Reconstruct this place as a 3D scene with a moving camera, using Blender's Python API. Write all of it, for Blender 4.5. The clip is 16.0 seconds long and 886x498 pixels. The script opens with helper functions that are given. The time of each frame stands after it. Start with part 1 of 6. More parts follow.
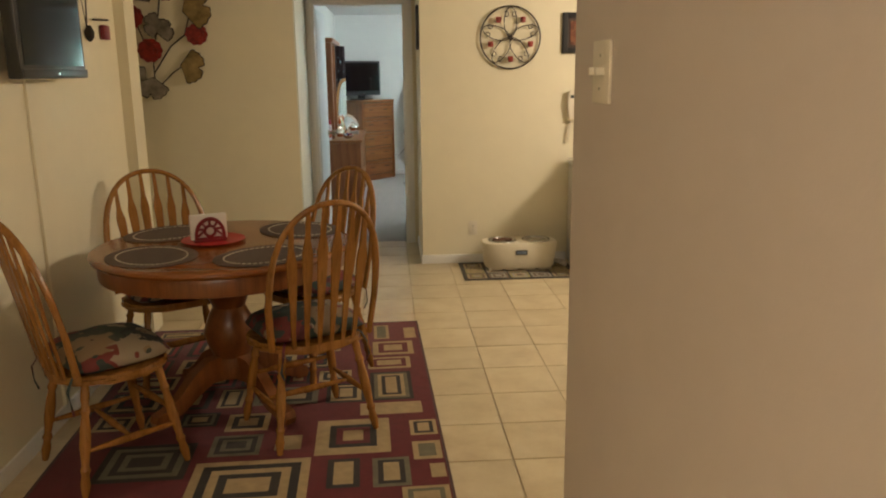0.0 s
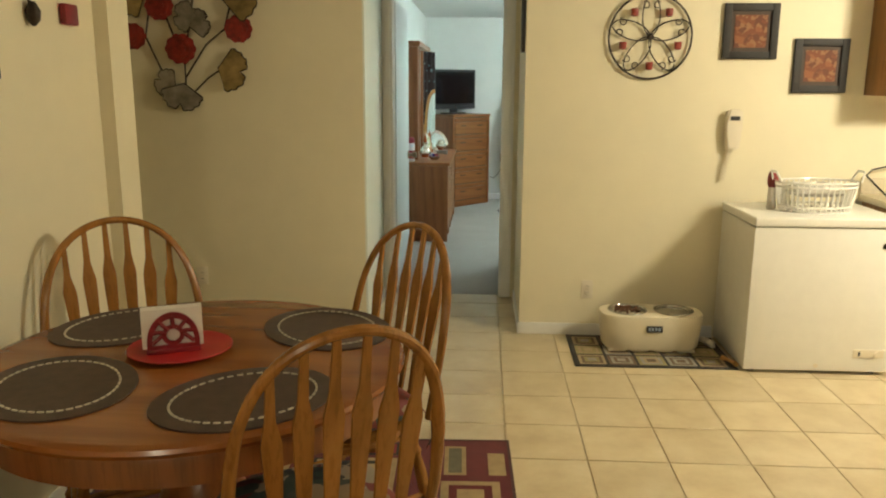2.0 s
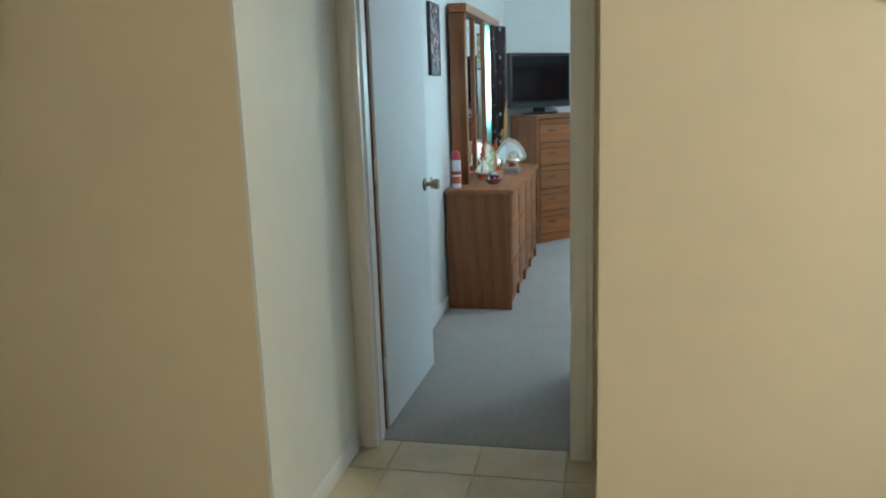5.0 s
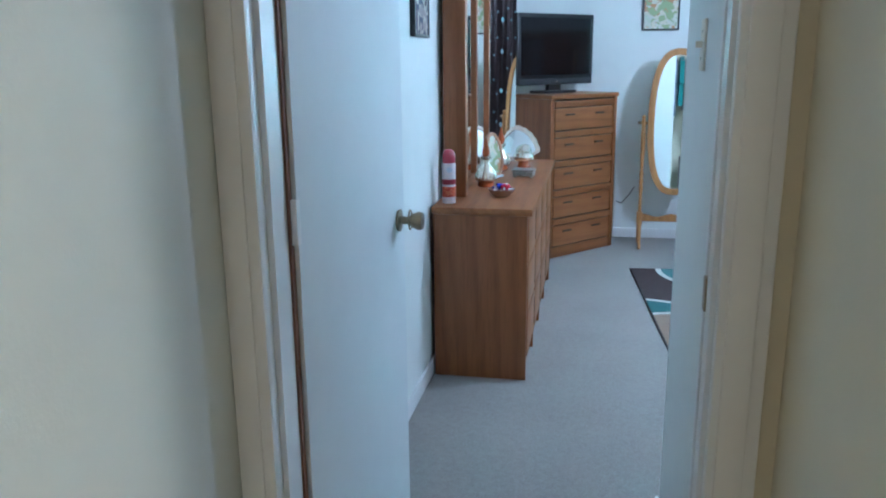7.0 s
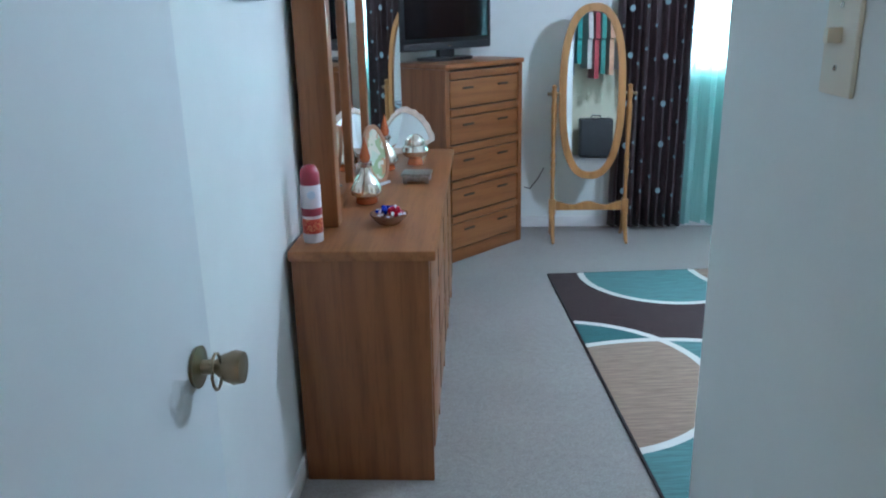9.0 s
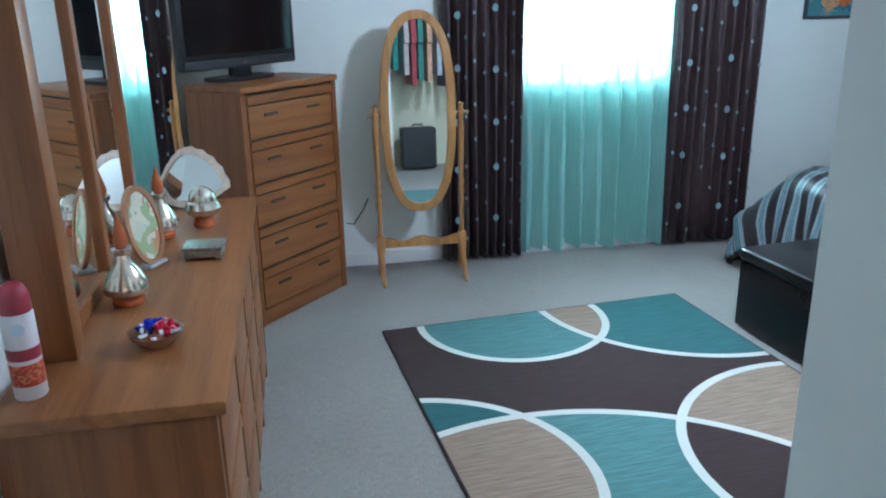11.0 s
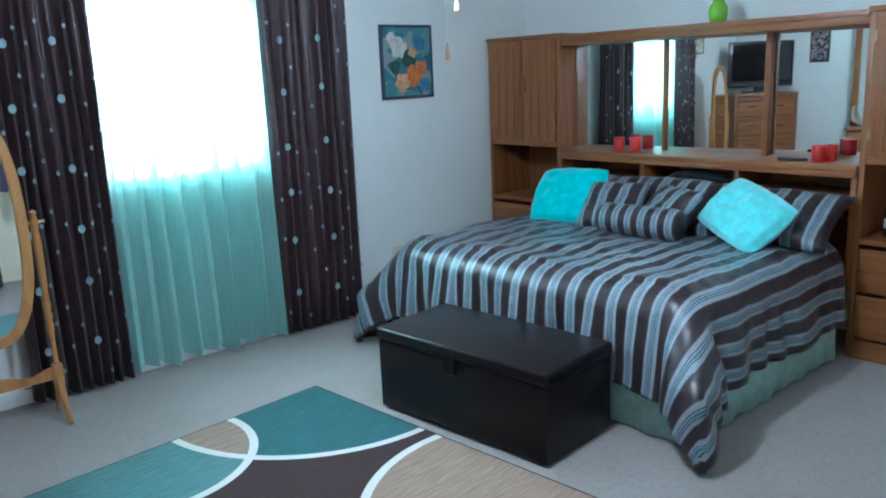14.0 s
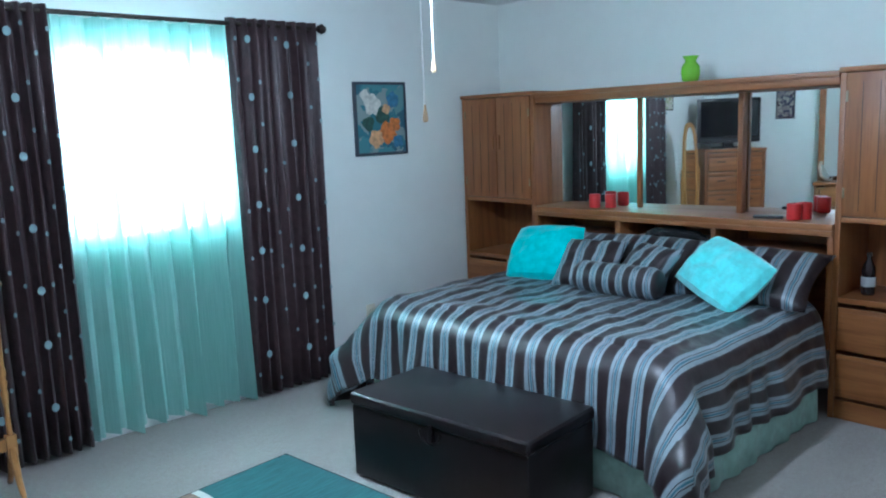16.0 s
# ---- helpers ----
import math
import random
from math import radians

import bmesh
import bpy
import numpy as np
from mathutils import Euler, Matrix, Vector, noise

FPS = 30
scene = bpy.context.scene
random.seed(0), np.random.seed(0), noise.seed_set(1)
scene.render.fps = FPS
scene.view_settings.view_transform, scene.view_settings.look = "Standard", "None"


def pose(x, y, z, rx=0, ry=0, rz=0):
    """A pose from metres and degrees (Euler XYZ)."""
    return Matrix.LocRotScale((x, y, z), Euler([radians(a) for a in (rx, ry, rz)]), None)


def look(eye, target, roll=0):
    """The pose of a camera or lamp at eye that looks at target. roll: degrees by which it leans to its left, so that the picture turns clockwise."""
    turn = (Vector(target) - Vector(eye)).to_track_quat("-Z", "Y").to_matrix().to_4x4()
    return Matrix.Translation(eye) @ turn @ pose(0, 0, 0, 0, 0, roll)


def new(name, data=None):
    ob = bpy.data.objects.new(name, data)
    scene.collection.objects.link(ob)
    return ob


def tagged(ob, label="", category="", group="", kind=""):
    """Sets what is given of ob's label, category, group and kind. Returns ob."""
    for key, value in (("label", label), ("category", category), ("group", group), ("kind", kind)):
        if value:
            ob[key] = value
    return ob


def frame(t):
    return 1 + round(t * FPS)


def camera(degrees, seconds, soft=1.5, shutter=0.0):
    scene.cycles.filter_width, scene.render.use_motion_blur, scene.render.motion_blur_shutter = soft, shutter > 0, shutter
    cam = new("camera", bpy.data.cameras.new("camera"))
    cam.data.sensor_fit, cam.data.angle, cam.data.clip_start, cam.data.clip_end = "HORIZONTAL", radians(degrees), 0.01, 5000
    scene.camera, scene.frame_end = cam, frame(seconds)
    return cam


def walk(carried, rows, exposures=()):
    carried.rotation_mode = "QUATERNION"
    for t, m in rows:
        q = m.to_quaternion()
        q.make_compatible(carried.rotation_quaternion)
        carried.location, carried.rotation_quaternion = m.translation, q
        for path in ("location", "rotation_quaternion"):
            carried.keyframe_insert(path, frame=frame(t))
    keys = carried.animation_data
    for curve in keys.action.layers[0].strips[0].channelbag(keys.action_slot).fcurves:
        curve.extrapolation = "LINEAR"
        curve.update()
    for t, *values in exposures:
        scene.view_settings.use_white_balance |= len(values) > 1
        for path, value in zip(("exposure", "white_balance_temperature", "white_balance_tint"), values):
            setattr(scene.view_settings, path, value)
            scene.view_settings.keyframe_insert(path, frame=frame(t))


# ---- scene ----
cam = camera(59.3, 16.0, soft=2.0)
PATH = [
    (0, (1.441, -1.245, 1.551), (1.574, 0.7, 1.108), -0.6),
    (0.5, (1.416, -0.813, 1.519), (1.386, 1.148, 1.125), -0.6),
    (1, (1.4, -0.386, 1.507), (1.281, 1.573, 1.127), -0.8),
    (1.5, (1.416, -0.026, 1.524), (1.306, 1.931, 1.125), 0.0),
    (2, (1.467, 0.311, 1.533), (1.366, 2.265, 1.12), 0.3),
    (2.5, (1.534, 0.673, 1.554), (1.501, 2.625, 1.117), 1.0),
    (3, (1.631, 1.204, 1.502), (1.722, 3.157, 1.082), 1.9),
    (3.5, (1.738, 1.689, 1.489), (1.766, 3.644, 1.067), 2.2),
    (4, (1.728, 2.121, 1.477), (1.624, 4.075, 1.063), 1.2),
    (4.5, (1.805, 2.616, 1.457), (1.507, 4.551, 1.051), -0.9),
    (5, (1.733, 3.073, 1.408), (1.313, 4.987, 1.01), -1.9),
    (5.2, (1.705, 3.216, 1.407), (1.253, 5.124, 1.014), -2.0),
    (7.5, (1.317, 4.957, 1.424), (0.976, 6.86, 0.913), -0.2),
    (8, (1.275, 5.211, 1.453), (0.996, 7.115, 0.908), -0.6),
    (10.5, (1.265, 6.363, 1.499), (1.498, 8.247, 0.871), -1.0),
    (11, (1.31, 6.49, 1.53), (1.659, 8.357, 0.917), -1.1),
    (11.5, (1.32, 6.625, 1.548), (1.811, 8.464, 0.966), -1.2),
    (12, (1.35, 6.698, 1.542), (1.983, 8.509, 1.0), -1.3),
    (12.5, (1.357, 6.745, 1.54), (2.153, 8.508, 1.035), -1.6),
    (13, (1.333, 6.781, 1.545), (2.311, 8.46, 1.07), -1.6),
    (13.5, (1.345, 6.814, 1.511), (2.48, 8.4, 1.068), -2.2),
    (14, (1.325, 6.845, 1.514), (2.602, 8.321, 1.075), -2.4),
    (14.5, (1.304, 6.87, 1.516), (2.655, 8.281, 1.088), -2.4),
    (15, (1.348, 6.873, 1.532), (2.69, 8.301, 1.132), -3.0),
    (15.5, (1.386, 6.902, 1.535), (2.725, 8.343, 1.174), -3.2),
    (16, (1.377, 6.928, 1.54), (2.727, 8.37, 1.227), -2.2),
]
walk(cam, [(t, look(eye, target, roll)) for t, eye, target, roll in PATH],
     exposures=[(0.0, 0.2, 6400, 11), (0.5, 0.48, 6550, 9), (1.0, 0.5, 6650, 7), (2.0, 0.46, 6450, -2), (3.0, 0.28, 5950, -5), (4.0, 0.3, 5450, -1), (5.0, 0.26, 5300, 4), (7.5, 0.5, 4600, 11), (8.0, 0.27, 4850, 12), (10.5, 0.25, 5100, 11), (12.0, 0.24, 5150, 10), (16.0, 0.2, 5050, 9)])

# ---- light ----
world = bpy.data.worlds.new("world")
scene.world = world
world.use_nodes = True
wn = world.node_tree.nodes
sky = wn.new("ShaderNodeTexSky")
sky.sky_type = "NISHITA"
sky.sun_disc = False
sky.sun_elevation, sky.sun_rotation = radians(50), radians(200)
wn["Background"].inputs[1].default_value = 0.12
world.node_tree.links.new(sky.outputs[0], wn["Background"].inputs[0])


def lamp(name, kind, energy, colour, m, size=0.3, size_y=0.0):
    data = bpy.data.lights.new(name, kind)
    data.energy, data.color = energy, colour
    if kind == "AREA":
        data.size = size
        if size_y:
            data.shape, data.size_y = "RECTANGLE", size_y
    elif kind == "SUN":
        data.angle = size
    else:
        data.shadow_soft_size = size
    ob = new(name, data)
    ob.matrix_world = m
    return ob


WARM = (1.0, 0.83, 0.62)
COOL = (1.0, 0.98, 0.95)
lamp("sun", "SUN", 2.5, (1.0, 0.95, 0.86), look((3, -20, 24), (3, 8, 0)), radians(0.5))
lamp("window_daylight", "AREA", 108, COOL, look((3.06, 11.06, 1.5), (3.06, 9.0, 1.45)), 0.92, 0.85)
lamp("kitchen_lamp", "POINT", 148, WARM, pose(4.3, 3.35, 2.27), 0.16)
# Fill added behind the walk's start to lift the dining wall; source unseen.
lamp("unseen_fill_lamp", "POINT", 34, (1.0, 0.82, 0.62), pose(0.9, -2.2, 2.15), 0.15)

lamp("fan_lamp", "POINT", 74, (0.93, 0.98, 1.0), pose(2.96, 8.65, 2.12), 0.07)

# ---- materials ----


def nodes(name):
    m = bpy.data.materials.new(name)
    m.use_nodes = True
    t = m.node_tree
    return m, t, t.nodes["Principled BSDF"]


def add(t, kind, **settings):
    n = t.nodes.new(kind)
    for k, v in settings.items():
        if k in n.inputs:
            n.inputs[k].default_value = v
    return n


def coords(t, scale=(1, 1, 1), which="Object", turn=(0, 0, 0)):
    c = t.nodes.new("ShaderNodeTexCoord")
    m = t.nodes.new("ShaderNodeMapping")
    m.inputs["Scale"].default_value = scale
    m.inputs["Rotation"].default_value = turn
    t.links.new(c.outputs[which], m.inputs[0])
    return m.outputs[0]


def ramp(t, fac, stops, constant=False):
    r = t.nodes.new("ShaderNodeValToRGB")
    if constant:
        r.color_ramp.interpolation = "CONSTANT"
    el = r.color_ramp.elements
    while len(el) < len(stops):
        el.new(0.5)
    for e, (p, c) in zip(el, stops):
        e.position, e.color = p, (*c, 1)
    t.links.new(fac, r.inputs[0])
    return r.outputs[0]


def noise_tex(t, vec, scale, detail=4.0, rough=0.55):
    n = t.nodes.new("ShaderNodeTexNoise")
    n.inputs["Scale"].default_value, n.inputs["Detail"].default_value, n.inputs["Roughness"].default_value = scale, detail, rough
    if vec is not None:
        t.links.new(vec, n.inputs["Vector"])
    return n.outputs["Fac"]


def bump(t, bsdf, fac, strength=0.2, distance=0.002):
    b = t.nodes.new("ShaderNodeBump")
    b.inputs["Strength"].default_value, b.inputs["Distance"].default_value = strength, distance
    t.links.new(fac, b.inputs["Height"])
    t.links.new(b.outputs[0], bsdf.inputs["Normal"])


def mix(t, fac, a, b, mode="MIX"):
    n = t.nodes.new("ShaderNodeMix")
    n.data_type, n.blend_type = "RGBA", mode
    for value, slot in ((fac, 0), (a, 6), (b, 7)):
        if isinstance(value, (int, float)):
            n.inputs[slot].default_value = value
        elif isinstance(value, tuple):
            n.inputs[slot].default_value = (*value, 1)
        else:
            t.links.new(value, n.inputs[slot])
    return n.outputs[2]


def math_node(t, op, a, b=0.0):
    n = t.nodes.new("ShaderNodeMath")
    n.operation = op
    for v, slot in ((a, 0), (b, 1)):
        if isinstance(v, (int, float)):
            n.inputs[slot].default_value = v
        else:
            t.links.new(v, n.inputs[slot])
    return n.outputs[0]


def shade(c, f):
    return tuple(min(1.0, x * f) for x in c)


def plain(name, c, rough=0.5, metal=0.0, var=0.12, scale=14.0, grain=180.0, depth=0.12, random_tone=0.0):
    m, t, b = nodes(name)
    v = coords(t)
    col = ramp(t, noise_tex(t, v, scale), [(0.3, shade(c, 1 - var)), (0.7, shade(c, 1 + var))])
    if random_tone:
        o = t.nodes.new("ShaderNodeObjectInfo")
        col = mix(t, 1.0, col, ramp(t, o.outputs["Random"], [(0, (1 - random_tone,) * 3), (1, (1, 1, 1))]), "MULTIPLY")
    t.links.new(col, b.inputs["Base Color"])
    b.inputs["Roughness"].default_value, b.inputs["Metallic"].default_value = rough, metal
    if depth:
        bump(t, b, noise_tex(t, v, grain, 2.0), depth, 0.001)
    return m


def paint(name, c, grain=110.0, depth=0.25, rough=0.6):
    m, t, b = nodes(name)
    v = coords(t)
    col = mix(t, 1.0, ramp(t, noise_tex(t, v, 0.9), [(0.25, shade(c, 0.95)), (0.75, shade(c, 1.03))]), ramp(t, noise_tex(t, v, 9), [(0.3, (0.975,) * 3), (0.7, (1, 1, 1))]), "MULTIPLY")
    t.links.new(col, b.inputs["Base Color"])
    b.inputs["Roughness"].default_value = rough
    bump(t, b, noise_tex(t, v, grain, 3.0), depth, 0.0015)
    return m


def wood(name, dark, light, axis="z", rough=0.35, scale=1.0, pores=0.5):
    m, t, b = nodes(name)
    s = [14 * scale] * 3
    s["xyz".index(axis)] = 0.9 * scale
    v = coords(t, tuple(s))
    o = t.nodes.new("ShaderNodeObjectInfo")
    shift = t.nodes.new("ShaderNodeVectorMath")
    shift.operation = "ADD"
    t.links.new(v, shift.inputs[0])
    sc = math_node(t, "MULTIPLY", o.outputs["Random"], 37.0)
    cx = t.nodes.new("ShaderNodeCombineXYZ")
    for i in range(3):
        t.links.new(sc, cx.inputs[i])
    t.links.new(cx.outputs[0], shift.inputs[1])
    vec = shift.outputs[0]
    broad = noise_tex(t, vec, 0.55, 5.0, 0.6)
    w = t.nodes.new("ShaderNodeTexWave")
    w.wave_type = "BANDS"
    w.bands_direction = "DIAGONAL"
    w.inputs["Scale"].default_value, w.inputs["Distortion"].default_value, w.inputs["Detail"].default_value = 0.55, 7.0, 3.0
    t.links.new(vec, w.inputs["Vector"])
    fine = noise_tex(t, vec, 6.0, 3.0, 0.7)
    col = ramp(t, broad, [(0.28, dark), (0.72, light)])
    col = mix(t, 0.25, col, ramp(t, w.outputs["Fac"], [(0.0, shade(dark, 0.8)), (0.55, light), (1.0, shade(light, 1.12))]))
    col = mix(t, pores, col, ramp(t, fine, [(0.36, (0.45, 0.4, 0.36)), (0.5, (1, 1, 1))]), "MULTIPLY")
    t.links.new(col, b.inputs["Base Color"])
    b.inputs["Roughness"].default_value = rough
    bump(t, b, fine, 0.12, 0.0008)
    return m


M_WALL_K = paint("cream_wall_paint", (0.80, 0.74, 0.56))
# Partition: the weaker, cooler light there is put into the paint colour.
M_WALL_DULL = paint("dull_lit_wall_paint", (0.60, 0.53, 0.48))
M_WALL_B = paint("pale_wall_paint", (0.82, 0.85, 0.82))
M_CEIL = paint("ceiling_paint", (0.82, 0.82, 0.80), 60, 0.5)
M_TRIM = paint("white_trim_paint", (0.84, 0.84, 0.83), 30, 0.06, 0.35)
M_DOOR = paint("white_door_paint", (0.76, 0.79, 0.79), 40, 0.05, 0.62)
M_GROUT = plain("grey_grout", (0.57, 0.485, 0.34), 0.9)
M_WHITE = plain("white_enamel", (0.80, 0.79, 0.75), 0.28, var=0.02, depth=0.03)
M_PLASTIC = plain("ivory_plastic", (0.76, 0.70, 0.58), 0.4, var=0.02, depth=0.02)
M_BLACK = plain("black_plastic", (0.012, 0.012, 0.013), 0.3, var=0.2, depth=0.03)
M_RUBBER = plain("dark_grey_plastic", (0.03, 0.03, 0.033), 0.5)
M_BRASS = plain("antique_brass", (0.30, 0.235, 0.15), 0.3, 1.0, 0.1)
M_STEEL = plain("brushed_steel", (0.62, 0.62, 0.60), 0.22, 1.0, 0.06)
M_IRON = plain("dark_wrought_iron", (0.045, 0.035, 0.028), 0.45, 0.6, 0.3, 60)
M_CHROME = plain("chrome", (0.8, 0.8, 0.8), 0.08, 1.0, 0.02, depth=0)
M_RED = plain("red_enamel", (0.42, 0.018, 0.022), 0.35, var=0.12)
M_DARKRED = plain("dark_red_metal", (0.20, 0.010, 0.018), 0.4, var=0.25)
M_REDCUP = plain("bright_red_wax", (0.55, 0.02, 0.02), 0.4, var=0.15)
M_OAK = wood("golden_oak", (0.225, 0.092, 0.018), (0.375, 0.172, 0.04), "z", 0.25, 1.0, 0.35)
M_TABLE = wood("reddish_oak_tabletop", (0.18, 0.055, 0.012), (0.29, 0.10, 0.022), "x", 0.2, 0.55, 0.18)
M_TABLE_LEG = wood("reddish_oak_turned", (0.15, 0.046, 0.012), (0.24, 0.082, 0.02), "z", 0.28, 0.9, 0.35)
M_BOAK = wood("bedroom_oak", (0.205, 0.070, 0.019), (0.335, 0.135, 0.042), "y", 0.38, 1.0, 0.32)
# Darker than the other oak: the dresser end's shade put into colour.
M_BOAKZ = wood("bedroom_oak_upright_shaded", (0.19, 0.060, 0.017), (0.305, 0.12, 0.037), "z", 0.38, 1.0, 0.32)
M_BOAKX = wood("bedroom_oak_cross", (0.205, 0.070, 0.019), (0.335, 0.135, 0.042), "x", 0.38, 1.0, 0.32)
M_CHEVAL = wood("honey_oak", (0.36, 0.17, 0.05), (0.52, 0.27, 0.09), "z", 0.32, 1.2, 0.3)
M_CABINET = wood("kitchen_cabinet_oak", (0.24, 0.11, 0.03), (0.38, 0.19, 0.06), "z", 0.4)
M_COUNTER = plain("beige_laminate", (0.60, 0.53, 0.40), 0.35, var=0.06, scale=60)
# Brown of the shade in the door's hinge gap.
M_GAP_SHADE = plain("hinge_gap_shade", (0.20, 0.09, 0.05), 0.7)
# For dark parts, and for the shade in cut pulls and drawer gaps.
M_DARK_AND_SHADE = plain("dark_parts_and_recess_shade", (0.05, 0.035, 0.025), 0.7)


def tile_material():
    m, t, b = nodes("beige_ceramic_tile")
    v = coords(t)
    o = t.nodes.new("ShaderNodeObjectInfo")
    sh = t.nodes.new("ShaderNodeVectorMath")
    sh.operation = "ADD"
    cx = t.nodes.new("ShaderNodeCombineXYZ")
    k = math_node(t, "MULTIPLY", o.outputs["Random"], 50.0)
    t.links.new(k, cx.inputs[0])
    t.links.new(k, cx.inputs[1])
    t.links.new(v, sh.inputs[0])
    t.links.new(cx.outputs[0], sh.inputs[1])
    f = noise_tex(t, sh.outputs[0], 5.0, 6.0, 0.6)
    col = ramp(t, f, [(0.3, (0.56, 0.45, 0.28)), (0.55, (0.66, 0.56, 0.37)), (0.75, (0.72, 0.63, 0.45))])
    col = mix(t, 1.0, col, ramp(t, o.outputs["Random"], [(0, (0.9, 0.9, 0.9)), (1, (1, 1, 1))]), "MULTIPLY")
    t.links.new(col, b.inputs["Base Color"])
    b.inputs["Roughness"].default_value = 0.28
    bump(t, b, noise_tex(t, sh.outputs[0], 25, 3.0), 0.06, 0.001)
    return m


M_TILE = tile_material()


def carpet_material():
    m, t, b = nodes("grey_beige_carpet")
    v = coords(t)
    col = ramp(t, noise_tex(t, v, 120, 4.0, 0.75), [(0.28, (0.25, 0.228, 0.205)), (0.72, (0.475, 0.44, 0.40))])
    col = mix(t, 1.0, col, ramp(t, noise_tex(t, v, 2.2, 4), [(0.3, (0.88, 0.87, 0.86)), (0.7, (1, 1, 1))]), "MULTIPLY")
    col = mix(t, 1.0, col, ramp(t, noise_tex(t, v, 38, 3), [(0.35, (0.86, 0.86, 0.86)), (0.65, (1, 1, 1))]), "MULTIPLY")
    t.links.new(col, b.inputs["Base Color"])
    b.inputs["Roughness"].default_value = 0.95
    b.inputs["Sheen Weight"].default_value = 0.25
    bump(t, b, noise_tex(t, v, 320, 2.0, 0.8), 0.8, 0.004)
    return m


M_CARPET = carpet_material()


def mirror_material():
    m, t, b = nodes("mirror_glass")
    b.inputs["Base Color"].default_value = (0.90, 0.93, 0.92, 1)
    b.inputs["Metallic"].default_value, b.inputs["Roughness"].default_value = 1.0, 0.015
    return m


M_MIRROR = mirror_material()


def glass_material(name, c=(1, 1, 1), rough=0.02):
    m, t, b = nodes(name)
    b.inputs["Base Color"].default_value = (*c, 1)
    b.inputs["Roughness"].default_value, b.inputs["Transmission Weight"].default_value, b.inputs["IOR"].default_value = rough, 1.0, 1.45
    return m


M_GLASS = glass_material("clear_glass")


def sheer_material():
    m, t, b = nodes("sheer_aqua_fabric")
    out = t.nodes["Material Output"]
    tr, tl, df, m1, m2 = (t.nodes.new("ShaderNode" + k) for k in ("BsdfTransparent", "BsdfTranslucent", "BsdfDiffuse", "MixShader", "MixShader"))
    v = coords(t, (60, 60, 1.5))
    c = ramp(t, noise_tex(t, v, 3.0), [(0.3, (0.42, 0.69, 0.64)), (0.7, (0.55, 0.82, 0.77))])
    t.links.new(c, tl.inputs[0])
    t.links.new(c, df.inputs[0])
    tr.inputs[0].default_value = (0.94, 0.99, 1.0, 1)
    m1.inputs[0].default_value, m2.inputs[0].default_value = 0.62, 0.8
    t.links.new(tl.outputs[0], m1.inputs[1])
    t.links.new(df.outputs[0], m1.inputs[2])
    t.links.new(tr.outputs[0], m2.inputs[1])
    t.links.new(m1.outputs[0], m2.inputs[2])
    t.links.new(m2.outputs[0], out.inputs[0])
    return m


M_SHEER = sheer_material()


def fabric(name, c, sheen=0.2, rough=0.8, grain=400.0, var=0.15):
    m, t, b = nodes(name)
    v = coords(t)
    t.links.new(ramp(t, noise_tex(t, v, 25, 4.0), [(0.3, shade(c, 1 - var)), (0.7, shade(c, 1 + var))]), b.inputs["Base Color"])
    b.inputs["Roughness"].default_value, b.inputs["Sheen Weight"].default_value = rough, sheen
    bump(t, b, noise_tex(t, v, grain, 2.0), 0.4, 0.0015)
    return m


M_CURTAIN = fabric("dark_brown_satin", (0.040, 0.021, 0.023), 0.08, 0.45, 300, 0.3)
M_DOT = fabric("pale_aqua_embroidery", (0.21, 0.32, 0.34), 0.2, 0.6)
M_SKIRT = fabric("sage_bed_skirt", (0.35, 0.54, 0.48), 0.1)
M_TEAL = fabric("turquoise_plush", (0.02, 0.56, 0.58), 0.6, 0.95, 120)
M_TEAL2 = fabric("light_turquoise_plush", (0.17, 0.70, 0.71), 0.6, 0.95, 120)
M_LEATHER = plain("dark_brown_leather", (0.0075, 0.005, 0.006), 0.3, var=0.3, grain=160, depth=0.14)
M_LEATHER.node_tree.nodes["Principled BSDF"].inputs["Specular IOR Level"].default_value = 0.28
M_NAPKIN = plain("white_paper", (0.82, 0.80, 0.76), 0.9, var=0.03)
M_PLACEMAT = fabric("brown_woven_mat", (0.060, 0.033, 0.021), 0.03, 0.6, 250, 0.3)
M_BEADS = plain("silver_beads", (0.66, 0.62, 0.52), 0.3, 0.4)


def stripe_material(name, uv=True):
    m, t, b = nodes(name)
    tc = t.nodes.new("ShaderNodeTexCoord")
    sep = t.nodes.new("ShaderNodeSeparateXYZ")
    t.links.new(tc.outputs["UV"], sep.inputs[0])
    fac = math_node(t, "FRACT", math_node(t, "DIVIDE", sep.outputs["Y"], 0.11))
    brown, black, silver, grey, teal = (0.026, 0.016, 0.018), (0.012, 0.012, 0.02), (0.28, 0.33, 0.37), (0.09, 0.095, 0.11), (0.04, 0.16, 0.22)
    col = ramp(t, fac, [(0.0, brown), (0.40, grey), (0.425, silver), (0.56, black), (0.59, silver), (0.63, teal), (0.69, silver), (0.735, black), (0.765, silver), (0.90, grey), (0.93, brown)], True)
    v = coords(t)
    col = mix(t, 1.0, col, ramp(t, noise_tex(t, v, 30, 4), [(0.3, (0.8,) * 3), (0.7, (1, 1, 1))]), "MULTIPLY")
    t.links.new(col, b.inputs["Base Color"])
    b.inputs["Roughness"].default_value, b.inputs["Sheen Weight"].default_value = 0.36, 0.05
    bump(t, b, noise_tex(t, v, 22, 3.0), 0.35, 0.006)
    return m


M_STRIPE = stripe_material("striped_satin")


